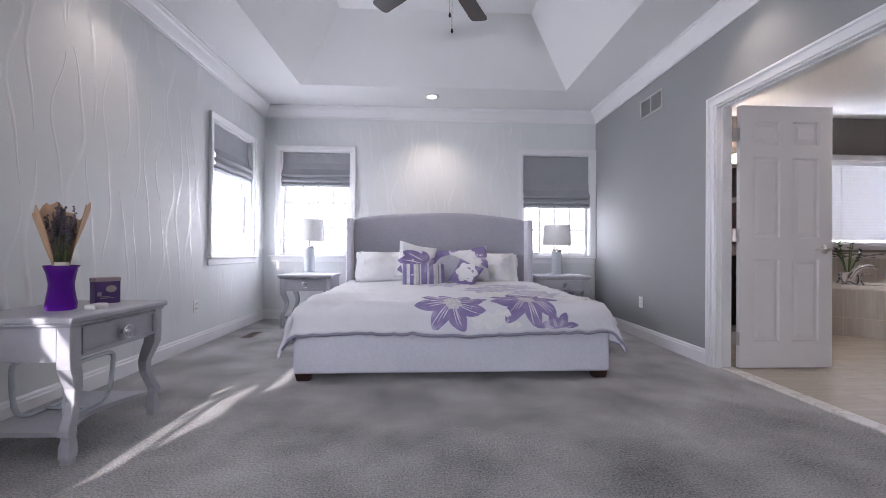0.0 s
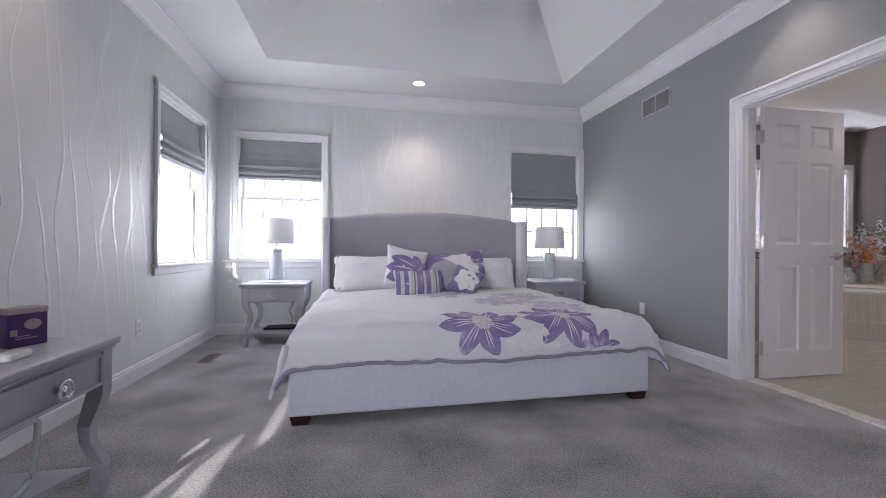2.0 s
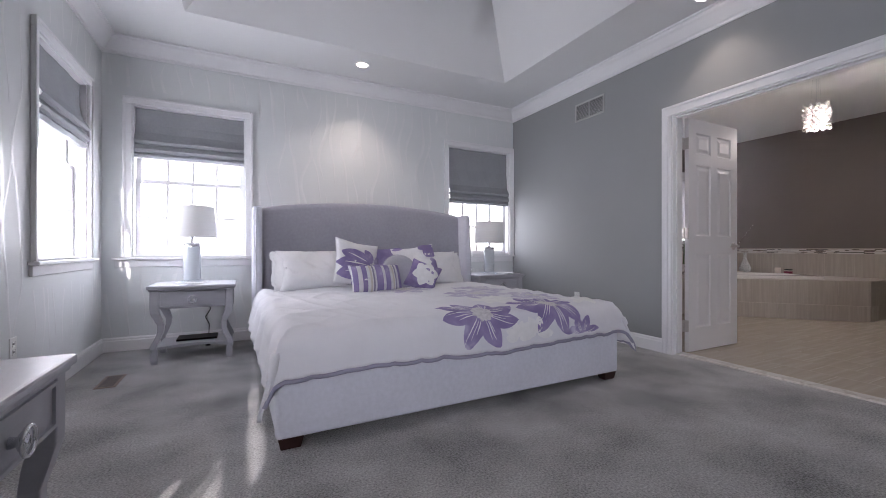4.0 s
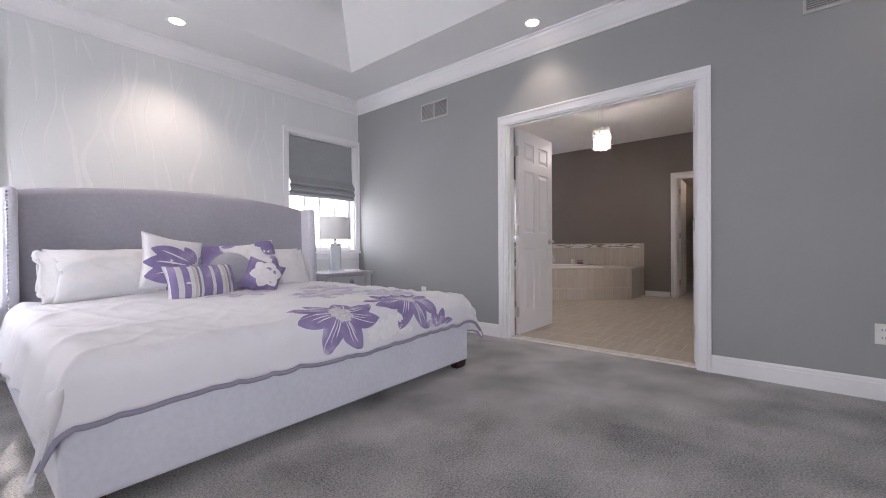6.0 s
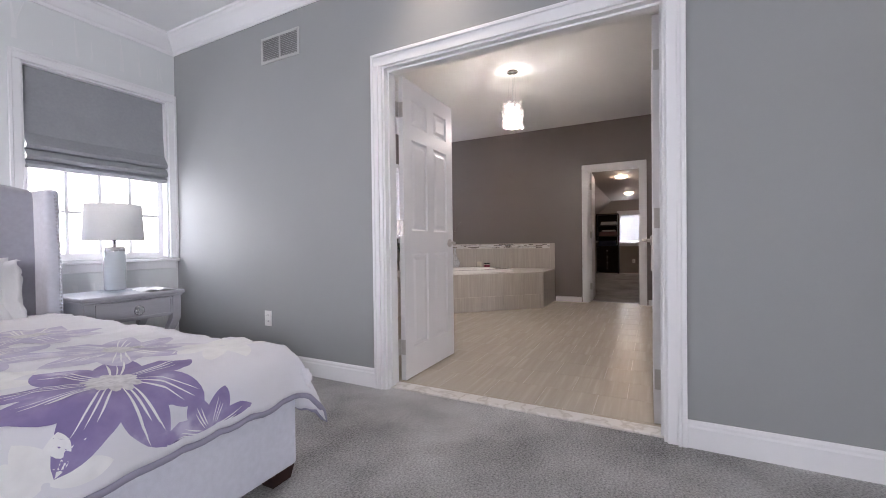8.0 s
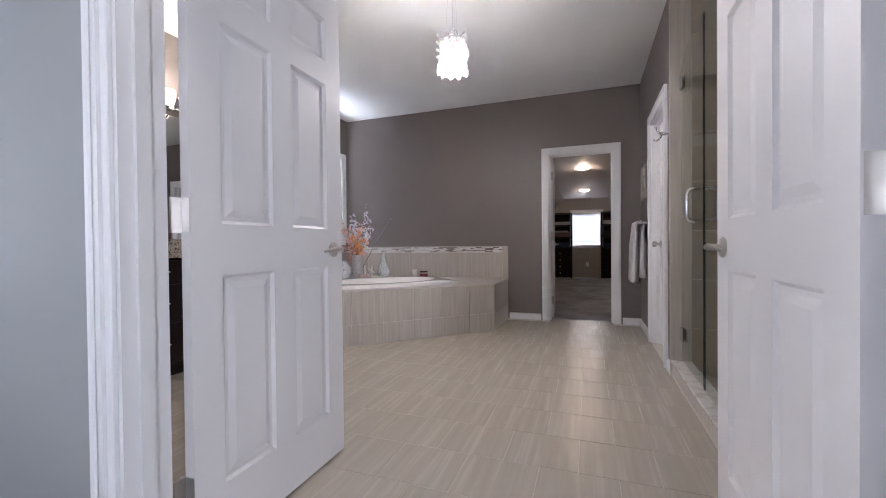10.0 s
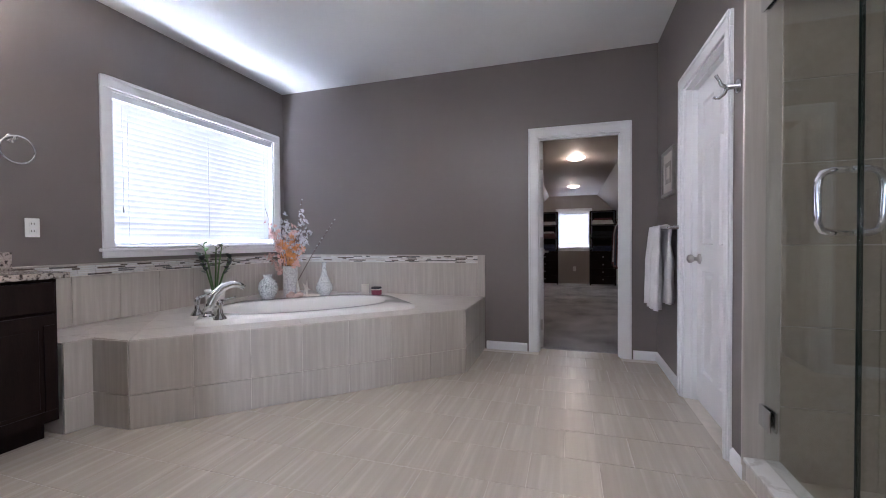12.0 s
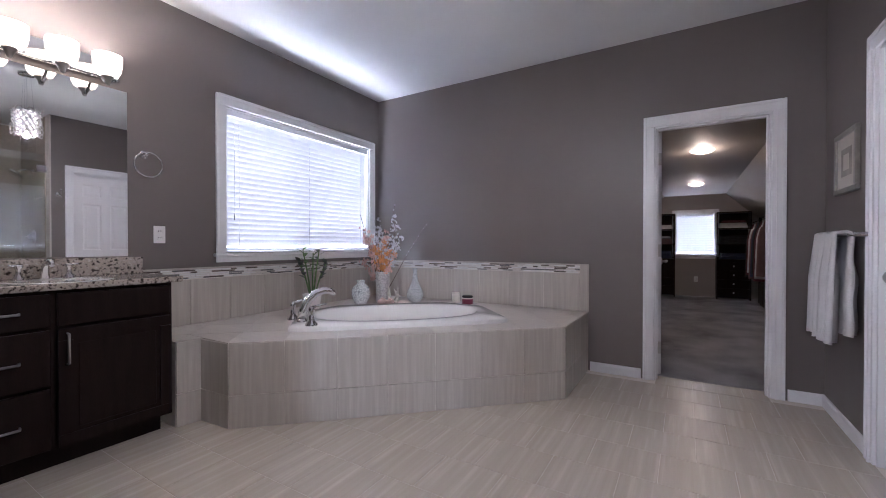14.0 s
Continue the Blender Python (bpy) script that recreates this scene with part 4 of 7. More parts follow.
def sheet(s, t):
    """s across from the middle, t from the foot crest toward the head; returns a point in bed space."""
    x, dx = fall(s, 1.015, 0.3, 0.20)
    y, dy = 0.050 + t, 0.0
    if t < 0:
        q, dy = fall(t, 0.0, 0.3, 0.10)
        y = 0.050 + q
    drop = math.sqrt(dx * dx + dy * dy)
    if dx > 0.02 and dy > 0.02:
        x += math.copysign(0.05 * min(dx, dy) / 0.3, s)
        y -= 0.03 * min(dx, dy) / 0.3
    crown = 0.025 * (1 - (x / 1.05) ** 2) * min(1, max(0, (t + 0.1) / 0.5))
    n1 = noise.noise(Vector((s * 2.2, t * 2.2, 1.3)))
    n2 = noise.noise(Vector((s * 6.5 + 4, t * 4.5, 7.7)))
    n3 = noise.noise(Vector((s * 3.0 - t * 9.0, s * 2.0 + t * 3.0, 3.1)))
    side = min(1.0, drop / 0.15)
    edge = min(1.0, abs(s) / 1.0) ** 3
    fold = max(0.0, 1 - 3.2 * abs(noise.noise(Vector((s * 5.5 + t * 2.5, t * 1.8 - s * 1.2, 5.9)))))
    crease = max(0.0, 1 - 4.0 * abs(noise.noise(Vector((t * 5.0 - s * 2.0, s * 2.2 + t, 9.4)))))
    away = 0.35 + 0.65 * max(edge, min(1.0, max(0.0, (0.25 - t) / 0.4)))
    z = TOPZ + crown - drop + 0.012 * n1 + 0.008 * n2 + 0.012 * edge * n3 + away * (0.009 * fold ** 2 + 0.010 * crease ** 2)
    wave = 0.011 * side * math.sin((t if dx > dy else s) * 17 + 3 * n1)
    if dx > dy:
        x += math.copysign(1, s) * (wave + 0.02 * n1 * side)
    elif dy > 0:
        y -= wave * 0.5 + 0.012 * n1 * side
    return Vector((x, y, z))


SW, SF, SH = 1.345, -0.262, 1.80
comforter = thing("comforter", "white comforter printed with purple flowers, lined lavender", "comforter")
comforter.matrix_basis = BED


def hem_shift(u):
    return 0.012 * math.sin(u * 9) - 0.03 * max(0.0, 0.30 - u) / 0.30


def sheet_point(u, v):
    return sheet(-SW + 2 * SW * u, SF + (SH - SF) * v + hem_shift(u) * (1 - v))


bm = bmesh.new()
nu, nv = 190, 140
grid = [[bm.verts.new(sheet_point(i / nu, j / nv)) for j in range(nv + 1)] for i in range(nu + 1)]
for i in range(nu):
    for j in range(nv):
        bm.faces.new((grid[i][j], grid[i + 1][j], grid[i + 1][j + 1], grid[i][j + 1]))
cov = part("cover", bm, M_DUVET, comforter, smooth=True)
s_ = cov.modifiers.new("thickness", "SOLIDIFY")
s_.thickness, s_.offset = 0.018, -1
hem = [sheet_point(i / 90, 0) for i in range(3, 91)] + [sheet_point(1, j / 60) for j in range(1, 12)]
part("lining", tube([p + Vector((0, 0, -0.010)) for p in hem], 0.0105, 8), M_LINING, comforter, "lavender-grey lining edge", smooth=True)


def sheet_normal(s, t):
    e = 0.004
    a = sheet(s + e, t) - sheet(s - e, t)
    b = sheet(s, t + e) - sheet(s, t - e)
    return a.cross(b).normalized()


def petal(s0, t0, ang, length, width, bend=0.0, lift=0.0025, start=0.06, point=0.78):
    """A printed petal that lies on the sheet: narrow at the heart, broad past the middle, drawn to a point."""
    bm = bmesh.new()
    rows = []
    nl, nw = 14, 6
    for i in range(nl + 1):
        f = i / nl
        wd = 2.5 * width * max(0.02, f) ** 0.62 * max(0.0005, 1 - f) ** point
        ll = length * (start + (1 - start) * f)
        aa = ang + bend * f * f
        row = []
        for j in range(nw + 1):
            g = (j / nw - 0.5) * 2
            s = s0 + ll * math.cos(aa) - g * wd * math.sin(aa)
            t = t0 + ll * math.sin(aa) + g * wd * math.cos(aa)
            t = max(t, SF + hem_shift((s + SW) / (2 * SW)) + 0.022)
            row.append(bm.verts.new(sheet(s, t) + sheet_normal(s, t) * lift))
        rows.append(row)
    for a, b in zip(rows, rows[1:]):
        for j in range(nw):
            bm.faces.new((a[j], b[j], b[j + 1], a[j + 1]))
    bmesh.ops.recalc_face_normals(bm, faces=bm.faces)
    return bm


def printed_flower(s0, t0, size, material, angles, heart=True, streak=None):
    """Petals at the given angles (degrees), each with a few pale strokes, round a stippled heart."""
    for k, deg in enumerate(angles):
        a = radians(deg)
        L = size * rng.uniform(0.92, 1.08)
        bend = rng.uniform(-0.18, 0.18)
        part("printed_petal", petal(s0, t0, a, L, size * rng.uniform(0.235, 0.275), bend, 0.0022 + 0.0006 * (k % 3)), material, cov, smooth=True)
        if streak is None:
            continue
        for q in range(3):
            off = (q - 1) * 0.20 + rng.uniform(-0.04, 0.04)
            part("printed_vein", petal(s0 + 0.22 * L * math.cos(a + off), t0 + 0.22 * L * math.sin(a + off), a + off * 0.35 + bend * 0.5, L * rng.uniform(0.35, 0.72), size * rng.uniform(0.007, 0.015), bend * 0.5, 0.0050, 0.0, 0.8), streak, cov, smooth=True)
    if heart:
        for k in range(13):
            a = k * 2 * math.pi / 13
            part("printed_stamen", petal(s0, t0, a, size * rng.uniform(0.20, 0.30), size * 0.045, 0.0, 0.0062, 0.0, 0.4), M_STAMEN, cov, smooth=True)


printed_flower(0.36, 0.62, 0.27, M_PALEPRINT, range(10, 370, 45), streak=M_WHITEPRINT)
printed_flower(0.66, 1.00, 0.27, M_PALEPRINT, range(0, 360, 45), streak=M_WHITEPRINT)
printed_flower(-0.02, 1.12, 0.25, M_PALEPRINT, range(30, 390, 51), streak=M_WHITEPRINT)
printed_flower(0.70, 0.38, 0.24, M_PALEPRINT, range(20, 380, 45), streak=M_WHITEPRINT)
printed_flower(0.30, 0.32, 0.17, M_WHITEPRINT, range(0, 360, 45), False)
printed_flower(0.92, 0.14, 0.17, M_WHITEPRINT, range(15, 375, 51), False)
printed_flower(0.20, -0.215, 0.10, M_WHITEPRINT, (0, 35, 70, 110, 145, 180), False)
printed_flower(0.33, -0.205, 0.12, M_WHITEPRINT, (0, 35, 70, 110, 145, 180), False)
printed_flower(-0.02, -0.035, 0.25, M_PURPLE, (8, 52, 98, 142, 186, 230, 283, 332), streak=M_WHITEPRINT)
printed_flower(0.515, 0.02, 0.26, M_PURPLE, (15, 60, 110, 155, 196, 232, 277, 322), streak=M_WHITEPRINT)
printed_flower(0.715, -0.25, 0.15, M_PURPLE, (18, 65, 118, 160), False, M_WHITEPRINT)


def pillow_mesh(w, h, t, seed, pinch=0.10, n=30):
    """A stuffed cushion, x -w/2..w/2, z -h/2..h/2, plump in y; corners stay sharp, sides draw in."""
    bm = bmesh.new()
    sides = []
    for sy in (-1, 1):
        g = []
        for i in range(n + 1):
            row = []
            for j in range(n + 1):
                u, v = 2 * i / n - 1, 2 * j / n - 1
                x = w / 2 * u * (1 - pinch * (1 - v * v) * 0 - pinch * (1 - abs(v) ** 1.5) * abs(u) ** 4)
                z = h / 2 * v * (1 - pinch * (1 - abs(u) ** 1.5) * abs(v) ** 4)
                f = max(0.0, (1 - abs(u) ** 2.6)) ** 0.55 * max(0.0, (1 - abs(v) ** 2.6)) ** 0.55
                y = sy * t / 2 * f
                y += f * 0.010 * max(0.0, 1 - 3 * abs(noise.noise(Vector((u * 2.2 + v * 1.6 + seed * 3, v * 1.3 - u + seed, 2.2))))) ** 2 + f * 0.022 * noise.noise(Vector((u * 2 + seed, v * 2.4, seed * 1.7))) + f * 0.006 * noise.noise(Vector((u * 7 + seed, v * 6, seed)))
                row.append(bm.verts.new((x, y, z)))
            g.append(row)
        sides.append(g)
        for i in range(n):
            for j in range(n):
                q = (g[i][j], g[i + 1][j], g[i + 1][j + 1], g[i][j + 1])
                bm.faces.new(q if sy < 0 else q[::-1])
    bmesh.ops.remove_doubles(bm, verts=bm.verts, dist=0.0004)
    return bm


def cushion_surface(w, h, t, u, v, lift=0.003):
    f = max(0.0, (1 - abs(u) ** 2.6)) ** 0.55 * max(0.0, (1 - abs(v) ** 2.6)) ** 0.55
    return Vector((w / 2 * u, -t / 2 * f - lift - f * 0.006, h / 2 * v))


def cushion(name, loc, lean, rz, w, h, t, material, label, seed, roll=0.0, category="pillow"):
    ob = thing(name, label, category, group="pillows on the bed")
    ob.matrix_basis = Matrix.Translation(loc) @ pose(0, 0, 0, -lean, 0, 0) @ pose(0, 0, 0, 0, roll, 0) if rz == 0 else Matrix.Translation(loc) @ pose(0, 0, 0, 0, 0, rz) @ pose(0, 0, 0, -lean) @ pose(0, 0, 0, 0, roll, 0)
    part("cover", pillow_mesh(w, h, t, seed), material, ob, smooth=True)
    rim = []
    n = 14
    for a, b in (((-1, -1), (1, -1)), ((1, -1), (1, 1)), ((1, 1), (-1, 1)), ((-1, 1), (-1, -1))):
        for i in range(n):
            u, v = a[0] + (b[0] - a[0]) * i / n, a[1] + (b[1] - a[1]) * i / n
            rim.append((w / 2 * u * (1 - 0.10 * (1 - abs(v) ** 1.5) * abs(u) ** 4), 0, h / 2 * v * (1 - 0.10 * (1 - abs(u) ** 1.5) * abs(v) ** 4)))
    part("piping", tube(rim, 0.004, 6, closed=True), material, ob, smooth=True)
    return ob


def cushion_patch(ob, w, h, t, poly, material, name="printed_petal"):
    """A printed shape on the front of a cushion: poly is (u, v) centre line, width."""
    (u0, v0), (u1, v1), wd = poly
    bm = bmesh.new()
    rows = []
    n, k = 10, 6
    du, dv = u1 - u0, v1 - v0
    ln = math.hypot(du, dv)
    for i in range(n + 1):
        f = i / n
        ww = wd * (math.sin(math.pi * min(1, f * 0.96 + 0.03)) ** 0.7)
        rows.append([bm.verts.new(cushion_surface(w, h, t, max(-0.97, min(0.97, u0 + du * f - dv / ln * ww * (j / k * 2 - 1))), max(-0.97, min(0.97, v0 + dv * f + du / ln * ww * (j / k * 2 - 1))))) for j in range(k + 1)])
    for a, b in zip(rows, rows[1:]):
        for j in range(k):
            bm.faces.new((a[j], b[j], b[j + 1], a[j + 1]))
    part(name, bm, material, ob, smooth=True)


def pillowcase_hem(ob, side, w, h, t):
    """The loose open end of a pillowcase: a flattened, wavy sleeve past the stuffing."""
    bm = bmesh.new()
    n, rows = 40, []
    for i, (x, k, th) in enumerate(((0.78, 0.86, 0.60), (0.90, 0.87, 0.36), (1.00, 0.90, 0.16), (1.08, 0.93, 0.08), (1.14, 0.95, 0.05))):
        row = []
        for j in range(n):
            a = 2 * math.pi * j / n
            wob = 0.010 * i / 4 * math.sin(5 * a + side) + 0.006 * i / 4 * math.sin(11 * a)
            row.append(bm.verts.new((side * (w / 2 * x + wob), t / 2 * th * math.sin(a) + wob, h / 2 * k * math.copysign(abs(math.cos(a)) ** 0.7, math.cos(a)))))
        rows.append(row)
    for a, b in zip(rows, rows[1:]):
        for j in range(n):
            bm.faces.new((a[j], a[(j + 1) % n], b[(j + 1) % n], b[j]))
    bmesh.ops.recalc_face_normals(bm, faces=bm.faces)
    c = part("pillowcase_hem", bm, M_LINEN, ob, smooth=True)
    so = c.modifiers.new("thickness", "SOLIDIFY")
    so.thickness = 0.003


q1 = cushion("pillow", (-0.36, 4.50, 0.705), 30, 5, 0.60, 0.40, 0.22, M_LINEN, "plump white bed pillow leaning on the headboard", 1.0)
pillowcase_hem(q1, -1, 0.60, 0.40, 0.22)
q2 = cushion("pillow", (0.84, 4.50, 0.70), 30, -8, 0.52, 0.39, 0.21, M_LINEN, "plump white bed pillow leaning on the headboard", 2.0)
pillowcase_hem(q2, 1, 0.52, 0.39, 0.21)
p1 = cushion("cushion", (-0.02, 4.29, 0.765), 18, 14, 0.42, 0.42, 0.15, M_LINEN, "white square cushion with purple flower print", 3.0, 12, "cushion")
for q in (((0.55, -0.05), (-0.80, 0.36), 0.32), ((0.55, -0.15), (-0.96, -0.12), 0.36), ((0.50, -0.25), (-0.92, -0.62), 0.36), ((0.45, -0.35), (-0.25, -0.96), 0.34), ((0.60, -0.30), (0.55, -0.96), 0.30), ((0.60, 0.05), (0.20, 0.55), 0.20), ((0.72, -0.1), (0.96, 0.40), 0.16)):
    cushion_patch(p1, 0.42, 0.42, 0.15, q, M_PURPLE)
for q in (((0.30, 0.02), (-0.55, 0.30), 0.025), ((0.25, -0.12), (-0.70, -0.10), 0.028), ((0.25, -0.25), (-0.65, -0.52), 0.028), ((0.30, -0.42), (-0.10, -0.80), 0.025)):
    cushion_patch(p1, 0.42, 0.42, 0.16, q, M_WHITEPRINT, "printed_vein")
for k in range(7):
    a = k * 0.9
    cushion_patch(p1, 0.42, 0.42, 0.165, ((0.58, -0.12), (0.58 + 0.17 * math.cos(a), -0.12 + 0.17 * math.sin(a)), 0.04), M_STAMEN, "printed_stamen")
cushion("cushion", (0.25, 4.42, 0.735), 18, 0, 0.42, 0.36, 0.13, M_PURPLE, "purple printed square cushion behind the others", 4.0, 0, "cushion")
p3 = cushion("cushion", (0.57, 4.33, 0.735), 22, -10, 0.42, 0.40, 0.15, M_LINEN, "white square cushion with purple flower corner", 5.0, -8, "cushion")
for q in (((0.20, 0.75), (0.97, 0.93), 0.22), ((0.45, 0.30), (0.96, 0.80), 0.34), ((0.70, 0.20), (0.95, -0.35), 0.20), ((-0.50, 0.88), (-0.97, 0.92), 0.10)):
    cushion_patch(p3, 0.42, 0.40, 0.15, q, M_PURPLE)
for q in (((0.0, -0.1), (-0.80, 0.20), 0.22), ((0.0, -0.1), (0.10, 0.60), 0.22), ((0.0, -0.1), (0.70, 0.0), 0.20)):
    cushion_patch(p3, 0.42, 0.40, 0.152, q, M_WHITEPRINT)
rnd = thing("cushion", "round domed grey velvet cushion", "cushion", group="pillows on the bed")
rnd.matrix_basis = Matrix.Translation((0.345, 4.15, 0.700)) @ pose(0, 0, 0, 62)
part("cover", lathe([(0.0, -0.062), (0.08, -0.058), (0.13, -0.040), (0.155, -0.016), (0.160, 0.0), (0.155, 0.018), (0.13, 0.044), (0.08, 0.062), (0.0, 0.068)], 36, cap=False), M_VELVET, rnd, smooth=True)
part("piping", tube([(0.161 * math.cos(i * math.pi / 18), 0.161 * math.sin(i * math.pi / 18), 0.0) for i in range(36)], 0.005, 6, closed=True), M_VELVET, rnd, smooth=True)
p5 = cushion("cushion", (0.06, 3.97, 0.645), 24, 4, 0.44, 0.25, 0.14, M_LINEN, "small oblong cushion with purple and white stripes", 7.0, 0, "cushion")
for u, wd, m_ in ((-0.84, 0.085, M_PURPLE), (-0.52, 0.085, M_PURPLE), (-0.29, 0.035, M_MAT), (-0.19, 0.03, M_LINING), (0.04, 0.13, M_PURPLE), (0.37, 0.10, M_PURPLE), (0.60, 0.035, M_MAT), (0.70, 0.03, M_LINING), (0.90, 0.075, M_PURPLE)):
    bm = bmesh.new()
    rows = [[bm.verts.new(cushion_surface(0.44, 0.25, 0.14, u + g * wd, -0.97 + 1.94 * i / 16)) for g in (-1, -0.3, 0.3, 1)] for i in range(17)]
    for a, b in zip(rows, rows[1:]):
        for j in range(3):
            bm.faces.new((a[j], a[j + 1], b[j + 1], b[j]))
    part("stripe", bm, m_, p5, smooth=True)
p6 = cushion("cushion", (0.50, 4.00, 0.655), 28, -14, 0.27, 0.27, 0.12, M_PURPLE, "small purple cushion with a white flower print", 8.0, 24, "cushion")
for a in range(0, 360, 60):
    r_ = radians(a + 20)
    cushion_patch(p6, 0.27, 0.27, 0.122, ((0.10, 0.05), (0.10 + 0.86 * math.cos(r_), 0.05 + 0.86 * math.sin(r_)), 0.36), M_WHITEPRINT)


# ---- bedroom: lamps and small things ----
def table_lamp(loc, label):
    ob = thing("table_lamp", label, "table lamp", loc, group="bedside lamps")
    part("foot", B(-0.075, 0.075, -0.075, 0.075, 0.0, 0.014, bevel=0.004), M_ACRYL, ob, "clear acrylic foot plate")
    part("body", lathe([(0.052, 0.016), (0.058, 0.018), (0.0615, 0.024), (0.0615, 0.285), (0.058, 0.292), (0.04, 0.294)], 32), M_CERAMIC, ob, "pale ceramic column", smooth=True)
    part("collar", lathe([(0.030, 0.0145), (0.054, 0.0145), (0.054, 0.020), (0.030, 0.020)], 28), M_CHROME, ob)
    part("cap", lathe([(0.0622, 0.284), (0.0622, 0.312), (0.012, 0.316), (0.010, 0.355), (0.016, 0.357), (0.016, 0.385), (0.0, 0.386)], 24, cap=False), M_CHROME, ob, smooth=True)
    n = 36
    bm = bmesh.new()
    rings = []
    for r, z in ((0.170, 0.360), (0.172, 0.364), (0.158, 0.604), (0.156, 0.608)):
        rings.append([bm.verts.new((r * math.cos(2 * math.pi * i / n), r * math.sin(2 * math.pi * i / n), z)) for i in range(n)])
    for a, b in zip(rings, rings[1:]):
        for i in range(n):
            bm.faces.new((a[i], a[(i + 1) % n], b[(i + 1) % n], b[i]))
    part("shade", bm, M_LAMPSHADE, ob, "white drum shade", smooth=True)
    part("harp", tube([(-0.0, 0, 0.385), (-0.05, 0, 0.44), (-0.055, 0, 0.55), (0, 0, 0.605), (0.055, 0, 0.55), (0.05, 0, 0.44), (0, 0, 0.385)], 0.0025, 6), M_CHROME, ob)
    part("spider", tube([(-0.155, 0, 0.602), (0.155, 0, 0.602)], 0.002, 5), M_CHROME, ob)
    part("finial", lathe([(0.004, 0.604), (0.009, 0.614), (0.010, 0.622), (0.004, 0.632)], 12), M_CHROME, ob, smooth=True)
    return ob


table_lamp((-1.31, 4.76, 0.61), "table lamp with pale ceramic column and white drum shade, unlit")
table_lamp((1.69, 4.76, 0.61), "table lamp with pale ceramic column and white drum shade, unlit")

mag = thing("magazine", "open white printed magazine lying on the nightstand", "magazine", (1.88, 4.66, 0.61), -12)
for s in (-1, 1):
    bm = bmesh.new()
    rows = [[bm.verts.new((s * 0.105 * i / 6, y, 0.002 + 0.010 * math.sin(math.pi * (i / 6) ** 0.7) + (0.0 if k == 0 else 0.0))) for i in range(7)] for k, y in enumerate((-0.13, 0.13))]
    for i in range(6):
        bm.faces.new((rows[0][i], rows[0][i + 1], rows[1][i + 1], rows[1][i]))
    pg = part("page", bm, M_PAPERW, mag)
    so = pg.modifiers.new("thickness", "SOLIDIFY")
    so.thickness = 0.002
cable = thing("lamp_cable", "thin dark lamp cable hanging behind the nightstand", "cable", (-1.22, 5.00, 0.0))
part("cord", tube([(0.0, 0.02, 0.60), (-0.02, 0.0, 0.48), (0.02, 0.02, 0.42), (0.03, 0.03, 0.34), (-0.01, 0.04, 0.27), (0.02, 0.06, 0.20), (0.01, 0.08, 0.012)], 0.004, 6), M_BLACK, cable, smooth=True)
part("plug", B(-0.01, 0.03, 0.05, 0.09, 0.0, 0.025, bevel=0.004), M_BLACK, cable)
tagged(part("tray", B(-1.42, -1.12, 4.72, 4.92, 0.1255, 0.142, bevel=0.004), M_DARKWOOD), "flat dark tray on the lower shelf", "tray")
tagged(part("coaster_book", B(-1.42, -1.19, 4.64, 4.86, 0.6105, 0.618, bevel=0.003), M_PAPERW), "thin white booklet under the lamp", "booklet")
# the lamp stands on the booklet
for o in bpy.data.objects:
    if o.name == "table_lamp":
        o.location.z, o.scale = 0.6185, (1.05, 1.05, 1.05)

vase = thing("vase", "purple glass vase holding dried lavender in kraft paper", "vase", (-1.585, 1.815, 0.61))
part("body", lathe([(0.052, 0.0), (0.056, 0.004), (0.057, 0.03), (0.048, 0.09), (0.046, 0.12), (0.054, 0.17), (0.066, 0.205), (0.063, 0.205), (0.050, 0.165), (0.042, 0.12), (0.044, 0.09), (0.05, 0.03), (0.0, 0.012)], 32, cap=False), M_VASE, vase, smooth=True)
bouquet = thing("dried_bouquet", "dried lavender stems wrapped in brown kraft paper", "bouquet", (-1.585, 1.815, 0.625))
bm = bmesh.new()
n = 26
rows = []
for f in range(7):
    g = f / 6
    row = []
    for i in range(n + 1):
        a = 6.55 + 4.08 * i / n
        r = 0.022 + 0.075 * g ** 1.1 + 0.006 * math.sin(a * 5 + g * 3)
        z = 0.17 + 0.28 * g + g * (0.035 * math.sin(a * 3) + 0.012 * math.sin(a * 11))
        row.append(bm.verts.new((r * math.cos(a), r * math.sin(a), z)))
    rows.append(row)
for a, b in zip(rows, rows[1:]):
    for i in range(n):
        bm.faces.new((a[i], a[i + 1], b[i + 1], b[i]))
w_ = part("paper_wrap", bm, M_KRAFT, bouquet, "brown kraft paper cone", smooth=True)
so = w_.modifiers.new("thickness", "SOLIDIFY")
so.thickness = 0.0012
part("ribbon", lathe([(0.024, 0.175), (0.029, 0.18), (0.029, 0.20), (0.025, 0.205)], 18, cap=False), M_CANDLE, bouquet, smooth=True)
for k in range(34):
    a, sp = rng.uniform(0, 6.28), rng.uniform(0.0, 0.055)
    tip = Vector((sp * math.cos(a), sp * math.sin(a), rng.uniform(0.33, 0.47)))
    part("stem", tube([(0.008 * math.cos(a), 0.008 * math.sin(a), 0.02), tip * 0.5 + Vector((0, 0, 0.02)), tip], 0.0015, 4), M_STEM, bouquet)
    bm = bmesh.new()
    for q in range(9):
        c = tip + Vector((rng.uniform(-0.006, 0.006), rng.uniform(-0.006, 0.006), -0.075 + q * 0.010))
        bmesh.ops.create_icosphere(bm, subdivisions=1, radius=rng.uniform(0.004, 0.0075), matrix=Matrix.Translation(c))
    part("flower_head", bm, M_LAVENDER, bouquet)
gift = thing("gift_box", "small purple box with pale printed emblem", "box", (-1.57, 2.05, 0.61), 62)
